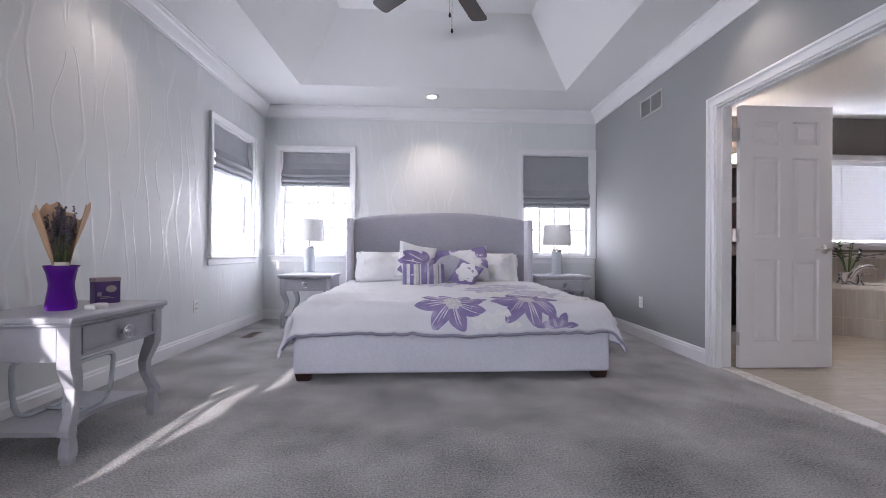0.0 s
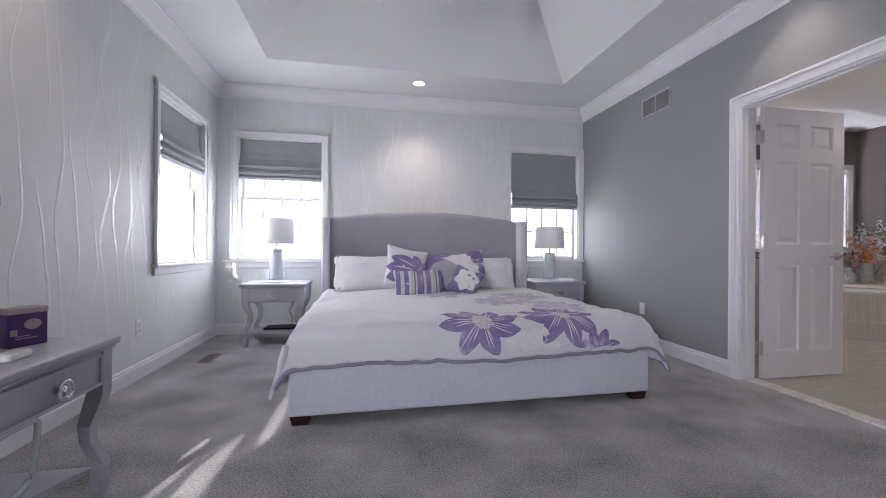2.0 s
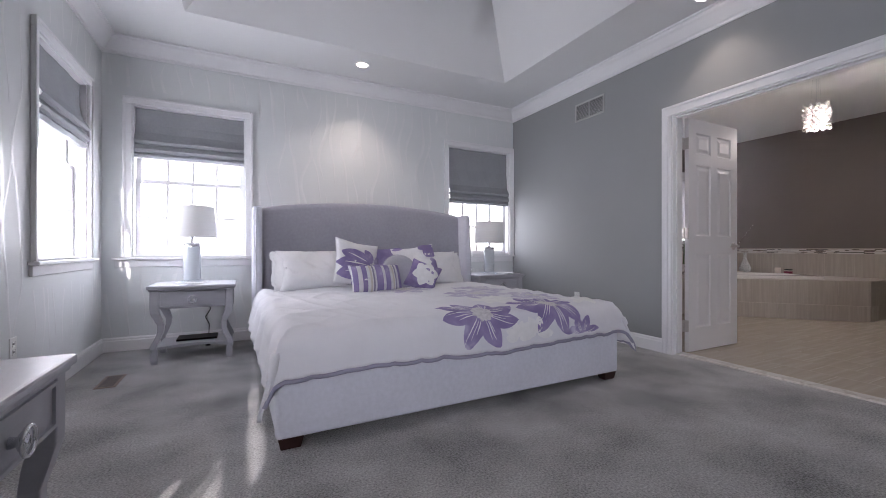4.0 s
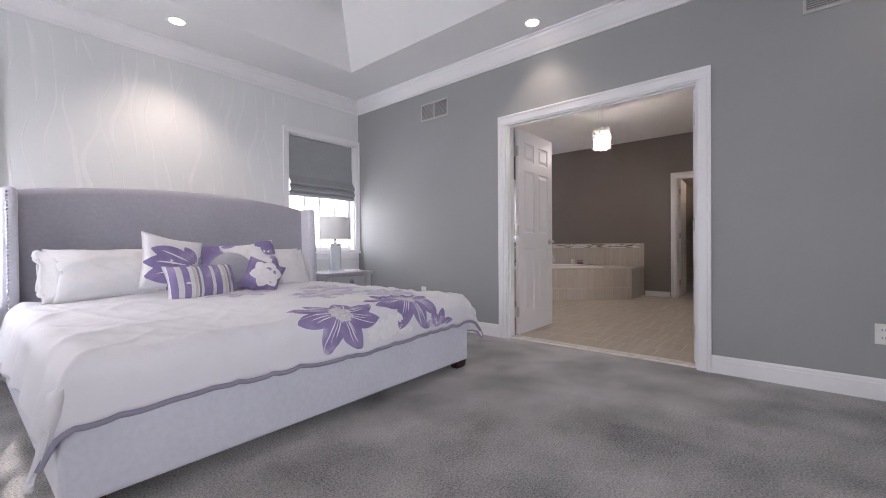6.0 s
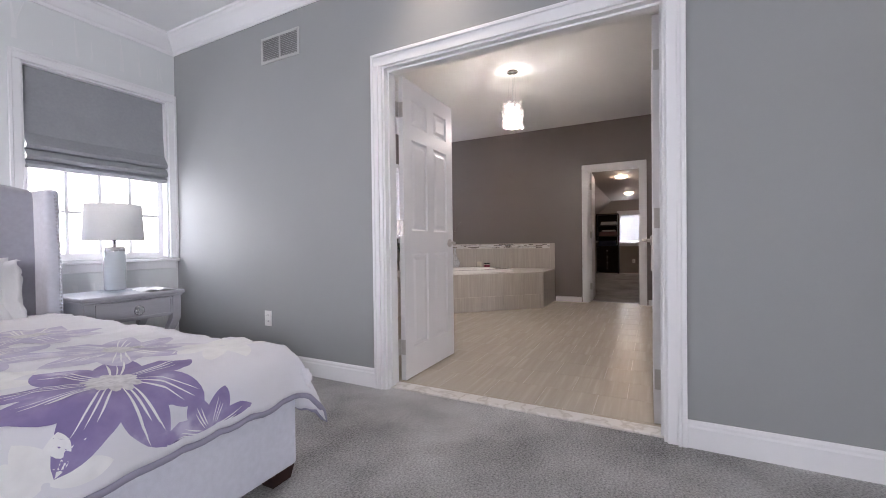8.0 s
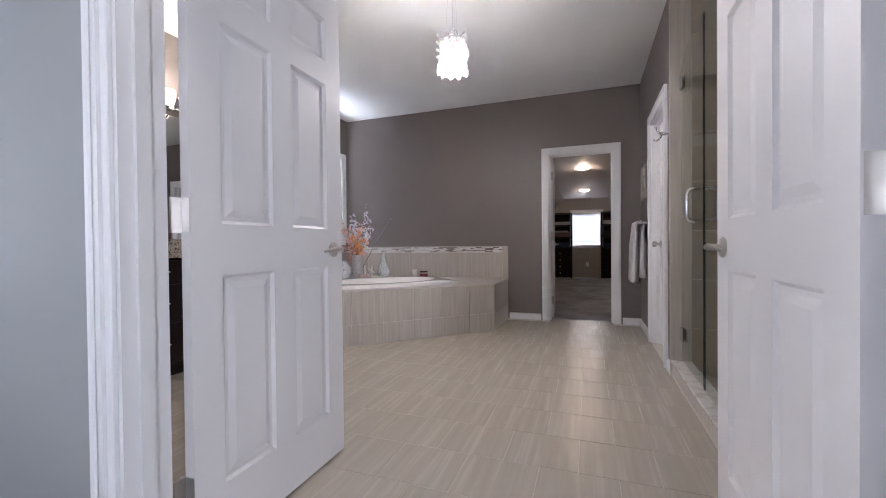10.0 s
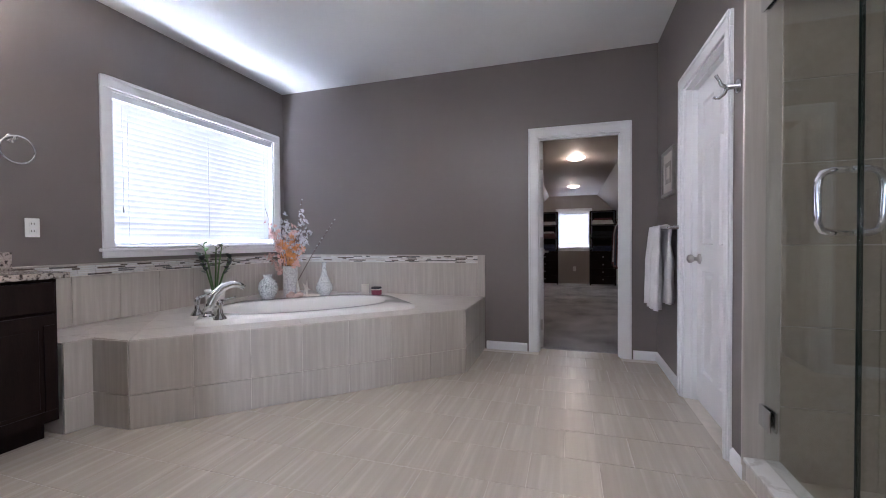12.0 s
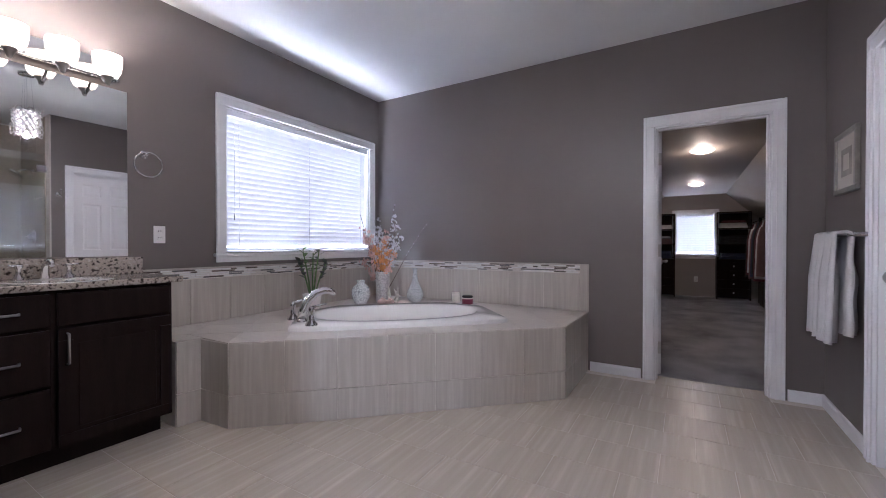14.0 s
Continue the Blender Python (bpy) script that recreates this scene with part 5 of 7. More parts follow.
part("base", B(-0.055, 0.055, -0.030, 0.030, 0.0, 0.118, bevel=0.003), M_BOXP, gift)
part("lid", B(-0.057, 0.057, -0.032, 0.032, 0.112, 0.134, bevel=0.003), M_GOLDINK, gift, "pale gold lid edge")
bm = lathe([(0.012, 0.0), (0.024, 0.0), (0.024, 0.001), (0.012, 0.001)], 24)
bm.transform(pose(0.012, -0.0302, 0.075, 90) @ Matrix.Diagonal((1.0, 0.75, 1, 1)))
part("emblem", bm, M_GOLDINK, gift)
for i, z in enumerate((0.035, 0.027)):
    part("print_bar", B(-0.035, 0.005 + 0.02 * i, -0.0312, -0.0300, z, z + 0.003), M_GOLDINK, gift)
part("print_bar", B(-0.048, -0.030, -0.0312, -0.0300, 0.04, 0.06), M_GOLDINK, gift)
tagged(part("white_case", B(-1.475, -1.425, 1.80, 1.89, 0.6105, 0.634, bevel=0.006), M_PLATE), "small white case lying on the nightstand", "case")
rack = thing("acrylic_rack", "clear bent acrylic rack under the nightstand", "magazine rack", (-1.61, 1.87, 0.126))
for dx in (-0.09, 0.09):
    pts = []
    for i in range(24):
        a = 2 * math.pi * i / 24
        c, s2 = math.cos(a), math.sin(a)
        pts.append((dx + 0.05 * (1 if dx > 0 else -1) * (0.5 + 0.5 * s2), 0.13 * math.copysign(abs(c) ** 0.45, c), 0.13 + 0.125 * math.copysign(abs(s2) ** 0.45, s2)))
    part("loop", tube(pts, 0.010, 8, closed=True), M_CERAMIC, rack, smooth=True)
part("crossbar", tube([(-0.09, 0.0, 0.010), (0.09, 0.0, 0.010)], 0.009, 8), M_CERAMIC, rack, smooth=True)


def wall_plate(name, m, label, holes="outlet"):
    ob = thing(name, label, "wall outlet" if holes == "outlet" else "switch plate")
    ob.matrix_basis = m
    part("plate", B(-0.036, 0.036, -0.006, 0.0, -0.058, 0.058, bevel=0.003, seg=2), M_PLATE, ob)
    if holes == "outlet":
        for z in (-0.022, 0.022):
            r = part("socket", B(-0.017, 0.017, -0.008, -0.0055, z - 0.014, z + 0.014, bevel=0.003), M_PLATE, ob)
            part("slot", B(-0.008, -0.005, -0.0088, -0.0078, z - 0.003, z + 0.007), M_BLACK, r)
            part("slot", B(0.005, 0.008, -0.0088, -0.0078, z - 0.003, z + 0.007), M_BLACK, r)
    else:
        part("rocker", B(-0.016, 0.016, -0.010, -0.0055, -0.032, 0.032, bevel=0.003), M_PLATE, ob)
    return ob


wall_plate("wall_outlet", pose(2.34, 4.008, 0.372, 0, 0, -90), "white duplex outlet plate on the grey wall")
wall_plate("wall_outlet", pose(2.34, 0.487, 0.372, 0, 0, -90), "white duplex outlet plate on the grey wall")
wall_plate("wall_outlet", pose(-2.015, 3.66, 0.37, 0, 0, 90), "white outlet plate on the wallpaper")


def air_vent(m, w, h, label):
    ob = thing("air_vent", label, "air vent")
    ob.matrix_basis = m
    bm = bmesh.new()
    e = 0.016
    box(bm, -w, w, -0.008, 0, -h, -h + e)
    box(bm, -w, w, -0.008, 0, h - e, h)
    box(bm, -w, -w + e, -0.008, 0, -h + e, h - e)
    box(bm, w - e, w, -0.008, 0, -h + e, h - e)
    box(bm, -0.006, 0.006, -0.008, 0, -h + e, h - e)
    part("frame", bm, M_VENT, ob)
    part("backing", B(-w + e, w - e, -0.0015, -0.0005, -h + e, h - e), M_VENTDARK, ob)
    sl = None
    k = 12
    for i in range(k):
        z = -h + e + (2 * h - 2 * e) * (i + 0.5) / k
        if sl is None:
            bm = B(-w + e, w - e, -0.006, 0.004, -0.0008, 0.0008)
            sl = part("slat", bm, M_VENT, ob, m=pose(0, -0.003, z, 35))
        else:
            s2 = new("slat", sl.data)
            s2.parent, s2.matrix_basis = ob, pose(0, -0.003, z, 35)
    return ob


air_vent(pose(2.34, 3.835, 2.375, 0, 0, -90), 0.195, 0.095, "grey painted louvred return vent high on the wall")
air_vent(pose(2.34, 0.63, 2.375, 0, 0, -90), 0.195, 0.095, "grey painted louvred return vent high on the wall")
reg = thing("floor_register", "brown metal floor register set in the carpet", "floor vent", (-1.72, 4.17, 0.0), 90)
part("frame", B(-0.145, 0.145, -0.058, 0.058, 0.0005, 0.006, bevel=0.002), M_BROWNVENT, reg)
for i in range(14):
    part("slot", B(-0.125 + i * 0.018, -0.117 + i * 0.018, -0.040, 0.040, 0.0055, 0.0068), M_BLACK, reg)


def downlight(x, y, z, label):
    ob = thing("recessed_light", label, "recessed light", (x, y, z), group="recessed ceiling lights")
    part("trim_ring", lathe([(0.052, -0.001), (0.074, -0.001), (0.076, -0.005), (0.070, -0.008), (0.054, -0.004)], 32, cap=False), M_TRIM, ob, smooth=True)
    part("lens", lathe([(0.053, -0.0035), (0.030, -0.0050), (0.0001, -0.0055)], 32, cap=False), M_LENS, ob, "glowing warm lens", smooth=True)
    return ob


# fixtures for the spots; the pair at y 0.2 is unseen and added
for lx, ly in ((0.144, 4.70), (2.08, 2.51), (-1.66, 2.51), (-1.66, 0.2), (2.08, 0.2)):
    downlight(lx, ly, H, "round recessed ceiling light, lit warm white")

# ceiling fan hung in the raised middle
fan = thing("ceiling_fan", "dark bronze five-blade ceiling fan with pull chains", "ceiling fan", (0.20, 2.45, zt))
part("canopy", lathe([(0.075, 0.0), (0.072, -0.03), (0.03, -0.06), (0.012, -0.065)], 24), M_BRONZE, fan, smooth=True)
part("downrod", tube([(0, 0, -0.06), (0, 0, -0.42)], 0.012, 12), M_BRONZE, fan, smooth=True)
part("motor", lathe([(0.02, -0.40), (0.09, -0.42), (0.135, -0.46), (0.14, -0.53), (0.11, -0.58), (0.06, -0.60), (0.05, -0.66), (0.0, -0.665)], 32, cap=False), M_BRONZE, fan, smooth=True)
for k in range(5):
    a = 63 + 72 * k
    bl = part("blade", prism(bmesh.new(), [(0.20, -0.055), (0.30, -0.062), (0.64, -0.070), (0.665, -0.062), (0.675, -0.04), (0.675, 0.04), (0.665, 0.062), (0.64, 0.070), (0.30, 0.062), (0.20, 0.055)], -0.004, 0.004), M_FAN, fan, m=pose(0, 0, -0.560, 0, 0, a) @ pose(0, 0, 0, 10))
    part("blade_arm", B(0.10, 0.26, -0.018, 0.018, -0.012, -0.004, bevel=0.003), M_BRONZE, bl)
for x, y, z in ((0.05, 0.0, -0.99), (0.035, -0.02, -0.90)):
    ch = part("pull_chain", tube([(x, y, -0.64), (x, y, z + 0.03)], 0.0016, 5), M_BRONZE, fan)
    part("pull", lathe([(0.002, 0.03), (0.007, 0.018), (0.009, 0.004), (0.004, -0.004)], 12, center=(x, y, z)), M_BRONZE, ch, smooth=True)


# ---- bathroom: tub deck ----
DECK = [(4.325, 4.65), (4.462, 4.63), (4.474, 4.36), (5.957, 2.80), (6.72, 2.80), (6.72, 5.126), (4.325, 5.126)]
DZ = 0.505
deck = thing("tub_deck", "beige tiled corner tub surround with angled front", "tub surround")


def tile_mesh(w, h, t=0.008, b=0.0015):
    """A thin tile standing in x-z, front toward -y, corner at the origin."""
    g = 0.0015
    return B(g, w - g, -t, 0.0, g, h - g, bevel=b)


shared = {}


def set_tile(parent, w, h, m, material, name="tile"):
    key = (round(w, 3), round(h, 3), material.name)
    if key not in shared:
        ob = part(name, tile_mesh(w, h), material, parent, m=m)
        shared[key] = ob.data
    else:
        ob = new(name, shared[key])
        ob.parent, ob.matrix_basis = parent, m
    return ob


def tile_run(parent, a, b, rows, material, pitch=0.305, start=0.0):
    """Courses of tiles on an upright face from plan point a to b, with the face's front on the right of a to b."""
    d = Vector((b[0] - a[0], b[1] - a[1]))
    L = d.length
    ang = math.degrees(math.atan2(d.y, d.x))
    n = max(1, round(L / pitch))
    w = L / n
    for z0, z1 in rows:
        for i in range(n):
            p = (a[0] + d.x * i / n, a[1] + d.y * i / n)
            set_tile(parent, w, z1 - z0, pose(p[0], p[1], z0, 0, 0, ang), material)


ROWS_D = [(0.0, 0.195), (0.195, DZ - 0.004)]
for i in range(4):
    tile_run(deck, DECK[i], DECK[i + 1], ROWS_D, M_TILEV)

# deck top: slabs cut from a grid turned to the front, with a hole for the tub
FD = (Vector(DECK[3]) - Vector(DECK[2])).normalized()
FN = Vector((-FD.y, FD.x))
O2 = Vector(DECK[2])


def clip(poly, keep):
    out = []
    for i, p in enumerate(poly):
        q = poly[(i + 1) % len(poly)]
        a, b = keep(p), keep(q)
        if a >= 0:
            out.append(p)
        if (a >= 0) != (b >= 0):
            out.append(p + (q - p) * (a / (a - b)))
    return out


def outside(poly, hole):
    """The convex pieces of poly that lie outside a convex hole (counter-clockwise)."""
    out = []
    for a, b in zip(hole, hole[1:] + hole[:1]):
        e = b - a
        nrm = Vector((-e.y, e.x)).normalized()
        bit = clip(poly, lambda p: -(p - a).dot(nrm))
        if len(bit) > 2:
            out.append(bit)
        poly = clip(poly, lambda p: (p - a).dot(nrm))
        if len(poly) < 3:
            break
    return out


# the deck outline is concave at one corner: tile it as two convex parts
conv1 = [Vector(p) for p in (DECK[2], DECK[3], DECK[4], DECK[5], (4.474, 5.126))]
conv2 = [Vector(p) for p in (DECK[0], DECK[1], (4.470, 5.126), DECK[6])]
TUB_L, TUB_W = 1.535, 0.96
TC = Vector((4.826, 4.295)) + FD * (TUB_L / 2) + FN * (TUB_W / 2)
HOLE = [TC + FD * u + FN * v for u, v in ((-0.50, -0.40), (0.50, -0.40), (0.70, -0.20), (0.70, 0.20), (0.50, 0.40), (-0.50, 0.40), (-0.70, 0.20), (-0.70, -0.20))]
bm = bmesh.new()
for bit in outside([Vector(p) for p in ((4.482, 4.366), (5.961, 2.808), (6.72, 2.808), (6.72, 5.126), (4.482, 5.126))], HOLE):
    prism(bm, [(p.x, p.y) for p in bit], 0.0, DZ - 0.008)
prism(bm, [(4.325, 4.658), (4.470, 4.638), (4.481, 5.126), (4.325, 5.126)], 0.0, DZ - 0.008)
part("core", bm, M_GROUT, deck)
for outline in (conv1, conv2):
    for i in range(-4, 12):
        for j in range(-3, 9):
            o = O2 + FD * (i * 0.307) + FN * (j * 0.307 - 0.006)
            g = 0.0018
            poly = [o + FD * g + FN * g, o + FD * (0.307 - g) + FN * g, o + FD * (0.307 - g) + FN * (0.307 - g), o + FD * g + FN * (0.307 - g)]
            for a, b in zip(outline, outline[1:] + outline[:1]):
                e = (b - a).normalized()
                nrm = Vector((-e.y, e.x))
                poly = clip(poly, lambda p: (p - a).dot(nrm) + 0.004) if len(poly) > 2 else []
            bits = outside(poly, HOLE) if len(poly) > 2 else []
            if bits:
                bm = bmesh.new()
                for bit in bits:
                    prism(bm, [(p.x, p.y) for p in bit], DZ - 0.008, DZ)
                part("tile", bm, M_TILED, deck)

# tub: rim with clipped far corners and an oval basin
tub = thing("bathtub", "white oval drop-in soaking tub", "bathtub")
tub.matrix_basis = pose(TC.x, TC.y, DZ, 0, 0, math.degrees(math.atan2(FD.y, FD.x)))
bm = bmesh.new()
n = 72
hx, hy = TUB_L / 2, TUB_W / 2


def rim(a):
    c, s = math.cos(a), math.sin(a)
    k = min(hx / max(1e-6, abs(c)), hy / max(1e-6, abs(s)))
    x, y = k * c, k * s
    lim = hx + hy - 0.30
    if y > 0 and abs(x) + abs(y) > lim:
        f = lim / (abs(x) + abs(y))
        x, y = x * f, y * f
    return x, y


loops = []
outer = [rim(2 * math.pi * i / n + 0.0001) for i in range(n)]
loops.append([bm.verts.new((x, y, 0.0005)) for x, y in outer])
loops.append([bm.verts.new((x, y, 0.026)) for x, y in outer])
loops.append([bm.verts.new((x * 0.992, y * 0.988, 0.034)) for x, y in outer])
for rx_, ry_, z in ((0.665, 0.365, 0.036), (0.650, 0.352, 0.030), (0.635, 0.338, 0.012), (0.605, 0.312, -0.10), (0.560, 0.270, -0.25), (0.48, 0.215, -0.36), (0.30, 0.13, -0.40)):
    loops.append([bm.verts.new((rx_ * math.copysign(abs(math.cos(2 * math.pi * i / n)) ** 0.86, math.cos(2 * math.pi * i / n)), ry_ * math.copysign(abs(math.sin(2 * math.pi * i / n)) ** 0.86, math.sin(2 * math.pi * i / n)), z)) for i in range(n)])
for a, b in zip(loops, loops[1:]):
    for i in range(n):
        bm.faces.new((a[i], a[(i + 1) % n], b[(i + 1) % n], b[i]))
bm.faces.new(loops[-1])
part("shell", bm, M_TUB, tub, smooth=True)
part("drain", lathe([(0.03, -0.399), (0.034, -0.396), (0.012, -0.393)], 20), M_CHROME, tub, smooth=True)


# roman filler: arched spout and two lever handles on the rim's corner
fau = thing("tub_faucet", "polished chrome tub filler with arched spout and lever handles", "faucet")
fau.matrix_basis = pose(5.005, 4.372, DZ + 0.035, 0, 0, -30)
part("base", lathe([(0.036, 0.0), (0.036, 0.006), (0.026, 0.016), (0.022, 0.03)], 22), M_CHROME, fau, smooth=True)
part("spout", tube([(0, 0, 0.02), (0.01, 0, 0.07), (0.035, 0, 0.12), (0.075, 0, 0.155), (0.12, 0, 0.170), (0.16, 0, 0.165), (0.185, 0, 0.145)], [0.026, 0.025, 0.024, 0.022, 0.020, 0.018, 0.016], 14), M_CHROME, fau, smooth=True)
for dx, dy in ((-0.03, 0.11), (0.03, -0.12)):
    h_ = part("valve", lathe([(0.034, 0.0), (0.032, 0.008), (0.016, 0.030), (0.013, 0.065), (0.018, 0.080), (0.014, 0.095), (0.0, 0.105)], 20, center=(dx, dy, 0), cap=False), M_CHROME, fau, smooth=True)
    part("lever", tube([(dx, dy, 0.095), (dx + 0.035, dy + 0.01 * (1 if dy > 0 else -1), 0.103), (dx + 0.075, dy + 0.02 * (1 if dy > 0 else -1), 0.112)], [0.008, 0.007, 0.006], 8), M_CHROME, h_, smooth=True)

# tiled upstand with mosaic band round the deck
splash = thing("tile_splash", "beige tile upstand with grey and white mosaic band", "backsplash")
part("backing", B(4.34, 6.72, 5.118, 5.125, DZ, 0.912), M_GROUT, splash)
part("backing", B(6.712, 6.719, 2.80, 5.118, DZ, 0.912), M_GROUT, splash)
tile_run(splash, (4.345, 5.118), (6.712, 5.118), [(DZ + 0.001, 0.832)], M_TILEV)
tile_run(splash, (6.712, 5.110), (6.712, 2.86), [(DZ + 0.001, 0.832)], M_TILEV)
part("end_trim", B(6.698, 6.7115, 2.785, 2.858, DZ + 0.001, 0.914, bevel=0.003), M_TILEV, splash)
part("top_trim", B(4.345, 6.700, 5.106, 5.1175, 0.902, 0.914, bevel=0.003), M_TILEV, splash)
part("top_trim", B(6.700, 6.7115, 2.86, 5.106, 0.902, 0.914, bevel=0.003), M_TILEV, splash)
M_MOS = [mat("mosaic_white", (0.74, 0.74, 0.72), rough=0.15, var=0.05, scale=30, rnd=0.06), mat("mosaic_cream", (0.60, 0.57, 0.53), rough=0.2, var=0.08, scale=30, rnd=0.08),
         mat("mosaic_grey", (0.20, 0.20, 0.20), rough=0.2, var=0.1, scale=30, rnd=0.2), mat("mosaic_brown", (0.15, 0.125, 0.11), rough=0.2, var=0.1, scale=30, rnd=0.2)]
for a, L, ang in (((4.345, 5.118), 2.36, 0), ((6.712, 5.110), 2.25, -90)):
    for r in range(5):
        x = 0.0
        z = 0.8345 + r * 0.0134
        while x < L - 0.02:
            w = rng.choice((0.045, 0.075, 0.075, 0.105, 0.105))
            w = min(w, L - x)
            m_ = rng.choice((M_MOS[0], M_MOS[0], M_MOS[0], M_MOS[1], M_MOS[2], M_MOS[3]))
            c, s = math.cos(radians(ang)), math.sin(radians(ang))
            set_tile(splash, w, 0.0134, pose(a[0] + c * x, a[1] + s * x, z, 0, 0, ang), m_, "mosaic_chip")
            x += w


# ---- bathroom: things on the deck ----
def pot(loc, label):
    ob = thing("plant_pot", label, "flower pot", loc)
    part("pot", lathe([(0.040, 0.0), (0.048, 0.006), (0.060, 0.10), (0.062, 0.112), (0.056, 0.112), (0.050, 0.095), (0.0, 0.092)], 26, cap=False), M_TUB, ob, smooth=True)
    part("soil", lathe([(0.052, 0.094), (0.0, 0.097)], 18, cap=False), M_TWIG, ob)
    return ob


def leaf_blade(bm, base, tip, width, bulge):
    base, tip = Vector(base), Vector(tip)
    d = tip - base
    side = d.cross(Vector((0, 0, 1)))
    if side.length < 0.01:
        side = Vector((1, 0, 0))
    side.normalize()
    rows = []
    for i in range(6):
        f = i / 5
        w = width * math.sin(math.pi * min(0.98, f * 0.94 + 0.04)) ** 0.8
        c = base + d * f + Vector((0, 0, bulge * math.sin(math.pi * f)))
        rows.append([bm.verts.new(c - side * w), bm.verts.new(c + Vector((0, 0, -0.15 * w))), bm.verts.new(c + side * w)])
    for a, b in zip(rows, rows[1:]):
        bm.faces.new((a[0], a[1], b[1], b[0]))
        bm.faces.new((a[1], a[2], b[2], b[1]))


P0 = (5.52, 4.86, DZ)
pot(P0, "small white ceramic plant pot on the tub deck")
plant = thing("potted_plant", "leafy green plant in the white pot", "plant", (P0[0], P0[1], DZ + 0.094))
for k in range(5):
    a = k * 1.26 + 0.3
    lean = rng.uniform(0.03, 0.11)
    top = Vector((lean * math.cos(a), lean * math.sin(a), rng.uniform(0.20, 0.33)))
    base = Vector((0.012 * math.cos(a), 0.012 * math.sin(a), 0))
    part("stem", tube([base, (base + top) / 2 + Vector((0, 0, 0.02)), top], [0.006, 0.005, 0.003], 6), M_LEAF, plant, smooth=True)
    for q in range(7):
        f = 0.55 + 0.45 * q / 6
        p = base + (top - base) * f
        b2 = a + (1.3 if q % 2 else -1.3) + rng.uniform(-0.4, 0.4)
        bm = bmesh.new()
        leaf_blade(bm, p, p + Vector((0.055 * math.cos(b2), 0.055 * math.sin(b2), rng.uniform(0.01, 0.04))), 0.015, 0.008)
        part("leaf", bm, M_LEAF if k % 2 else M_LEAFD, plant, smooth=True)

jar = thing("mosaic_jar", "round squat vase covered in mirror mosaic", "vase", (5.96, 4.70, DZ))
part("body", lathe([(0.030, 0.0), (0.034, 0.004), (0.060, 0.05), (0.068, 0.095), (0.058, 0.135), (0.030, 0.160), (0.028, 0.172), (0.036, 0.186), (0.030, 0.186), (0.022, 0.170), (0.0, 0.160)], 32, cap=False), M_MOSAIC, jar, smooth=True)
bottle = thing("mosaic_bottle_vase", "tall-necked vase covered in mirror mosaic", "vase", (6.42, 4.40, DZ))
part("body", lathe([(0.036, 0.0), (0.040, 0.004), (0.064, 0.05), (0.066, 0.085), (0.045, 0.14), (0.024, 0.20), (0.016, 0.26), (0.016, 0.30), (0.024, 0.315), (0.018, 0.315), (0.010, 0.29), (0.0, 0.28)], 32, cap=False), M_MOSAIC, bottle, smooth=True)
FV = (6.29, 4.71, DZ)
fvase = thing("flower_vase", "white embossed cylinder vase", "vase", FV)
part("body", lathe([(0.062, 0.0), (0.068, 0.005), (0.070, 0.30), (0.066, 0.306), (0.062, 0.30), (0.061, 0.02), (0.0, 0.015)], 32, cap=False), M_WOVEN, fvase, smooth=True)
flowers = thing("silk_flowers", "orange, pink and white silk blossoms on brown stems", "flower arrangement", (FV[0], FV[1], DZ + 0.02))


def blossom(bm, c, r):
    nrm = Vector((rng.uniform(-1, 1), rng.uniform(-1, 1), rng.uniform(-0.2, 1))).normalized()
    a = nrm.orthogonal().normalized()
    b = nrm.cross(a)
    ctr = bm.verts.new(c - nrm * r * 0.3)
    for k in range(5):
        t0 = k * 2 * math.pi / 5
        ps = [bm.verts.new(c + r * f * (math.cos(t0 + d) * a + math.sin(t0 + d) * b) + nrm * r * h_) for d, f, h_ in ((-0.5, 0.75, 0.1), (0.0, 1.0, 0.25), (0.5, 0.75, 0.1))]
        bm.faces.new((ctr, ps[0], ps[1]))
        bm.faces.new((ctr, ps[1], ps[2]))


VR, VD = Vector((0.516, -0.857, 0)), Vector((0.857, 0.516, 0))
# sprays: sideways, depth, height and colour
BRANCH = [(-0.21, 0.03, 0.72, "P"), (-0.15, -0.05, 0.66, "P"), (-0.20, 0.02, 0.40, "P"), (-0.12, 0.06, 0.58, "P"), (-0.08, 0.0, 0.80, "W"), (-0.05, -0.06, 0.74, "W"), (-0.02, 0.05, 0.68, "W"), (0.02, -0.03, 0.62, "W"),
          (0.11, 0.03, 0.84, "W"), (0.15, -0.04, 0.76, "W"), (0.17, 0.02, 0.66, "W"), (0.13, 0.08, 0.58, "W"), (-0.06, -0.08, 0.56, "O"), (0.0, -0.10, 0.54, "O"), (0.06, -0.07, 0.56, "O"), (0.02, 0.08, 0.60, "O"),
          (-0.04, 0.02, 0.50, "O"), (0.08, 0.04, 0.52, "O"), (0.10, -0.05, 0.48, "P"), (-0.10, 0.0, 0.52, "P"), (0.04, 0.0, 0.68, "P")]
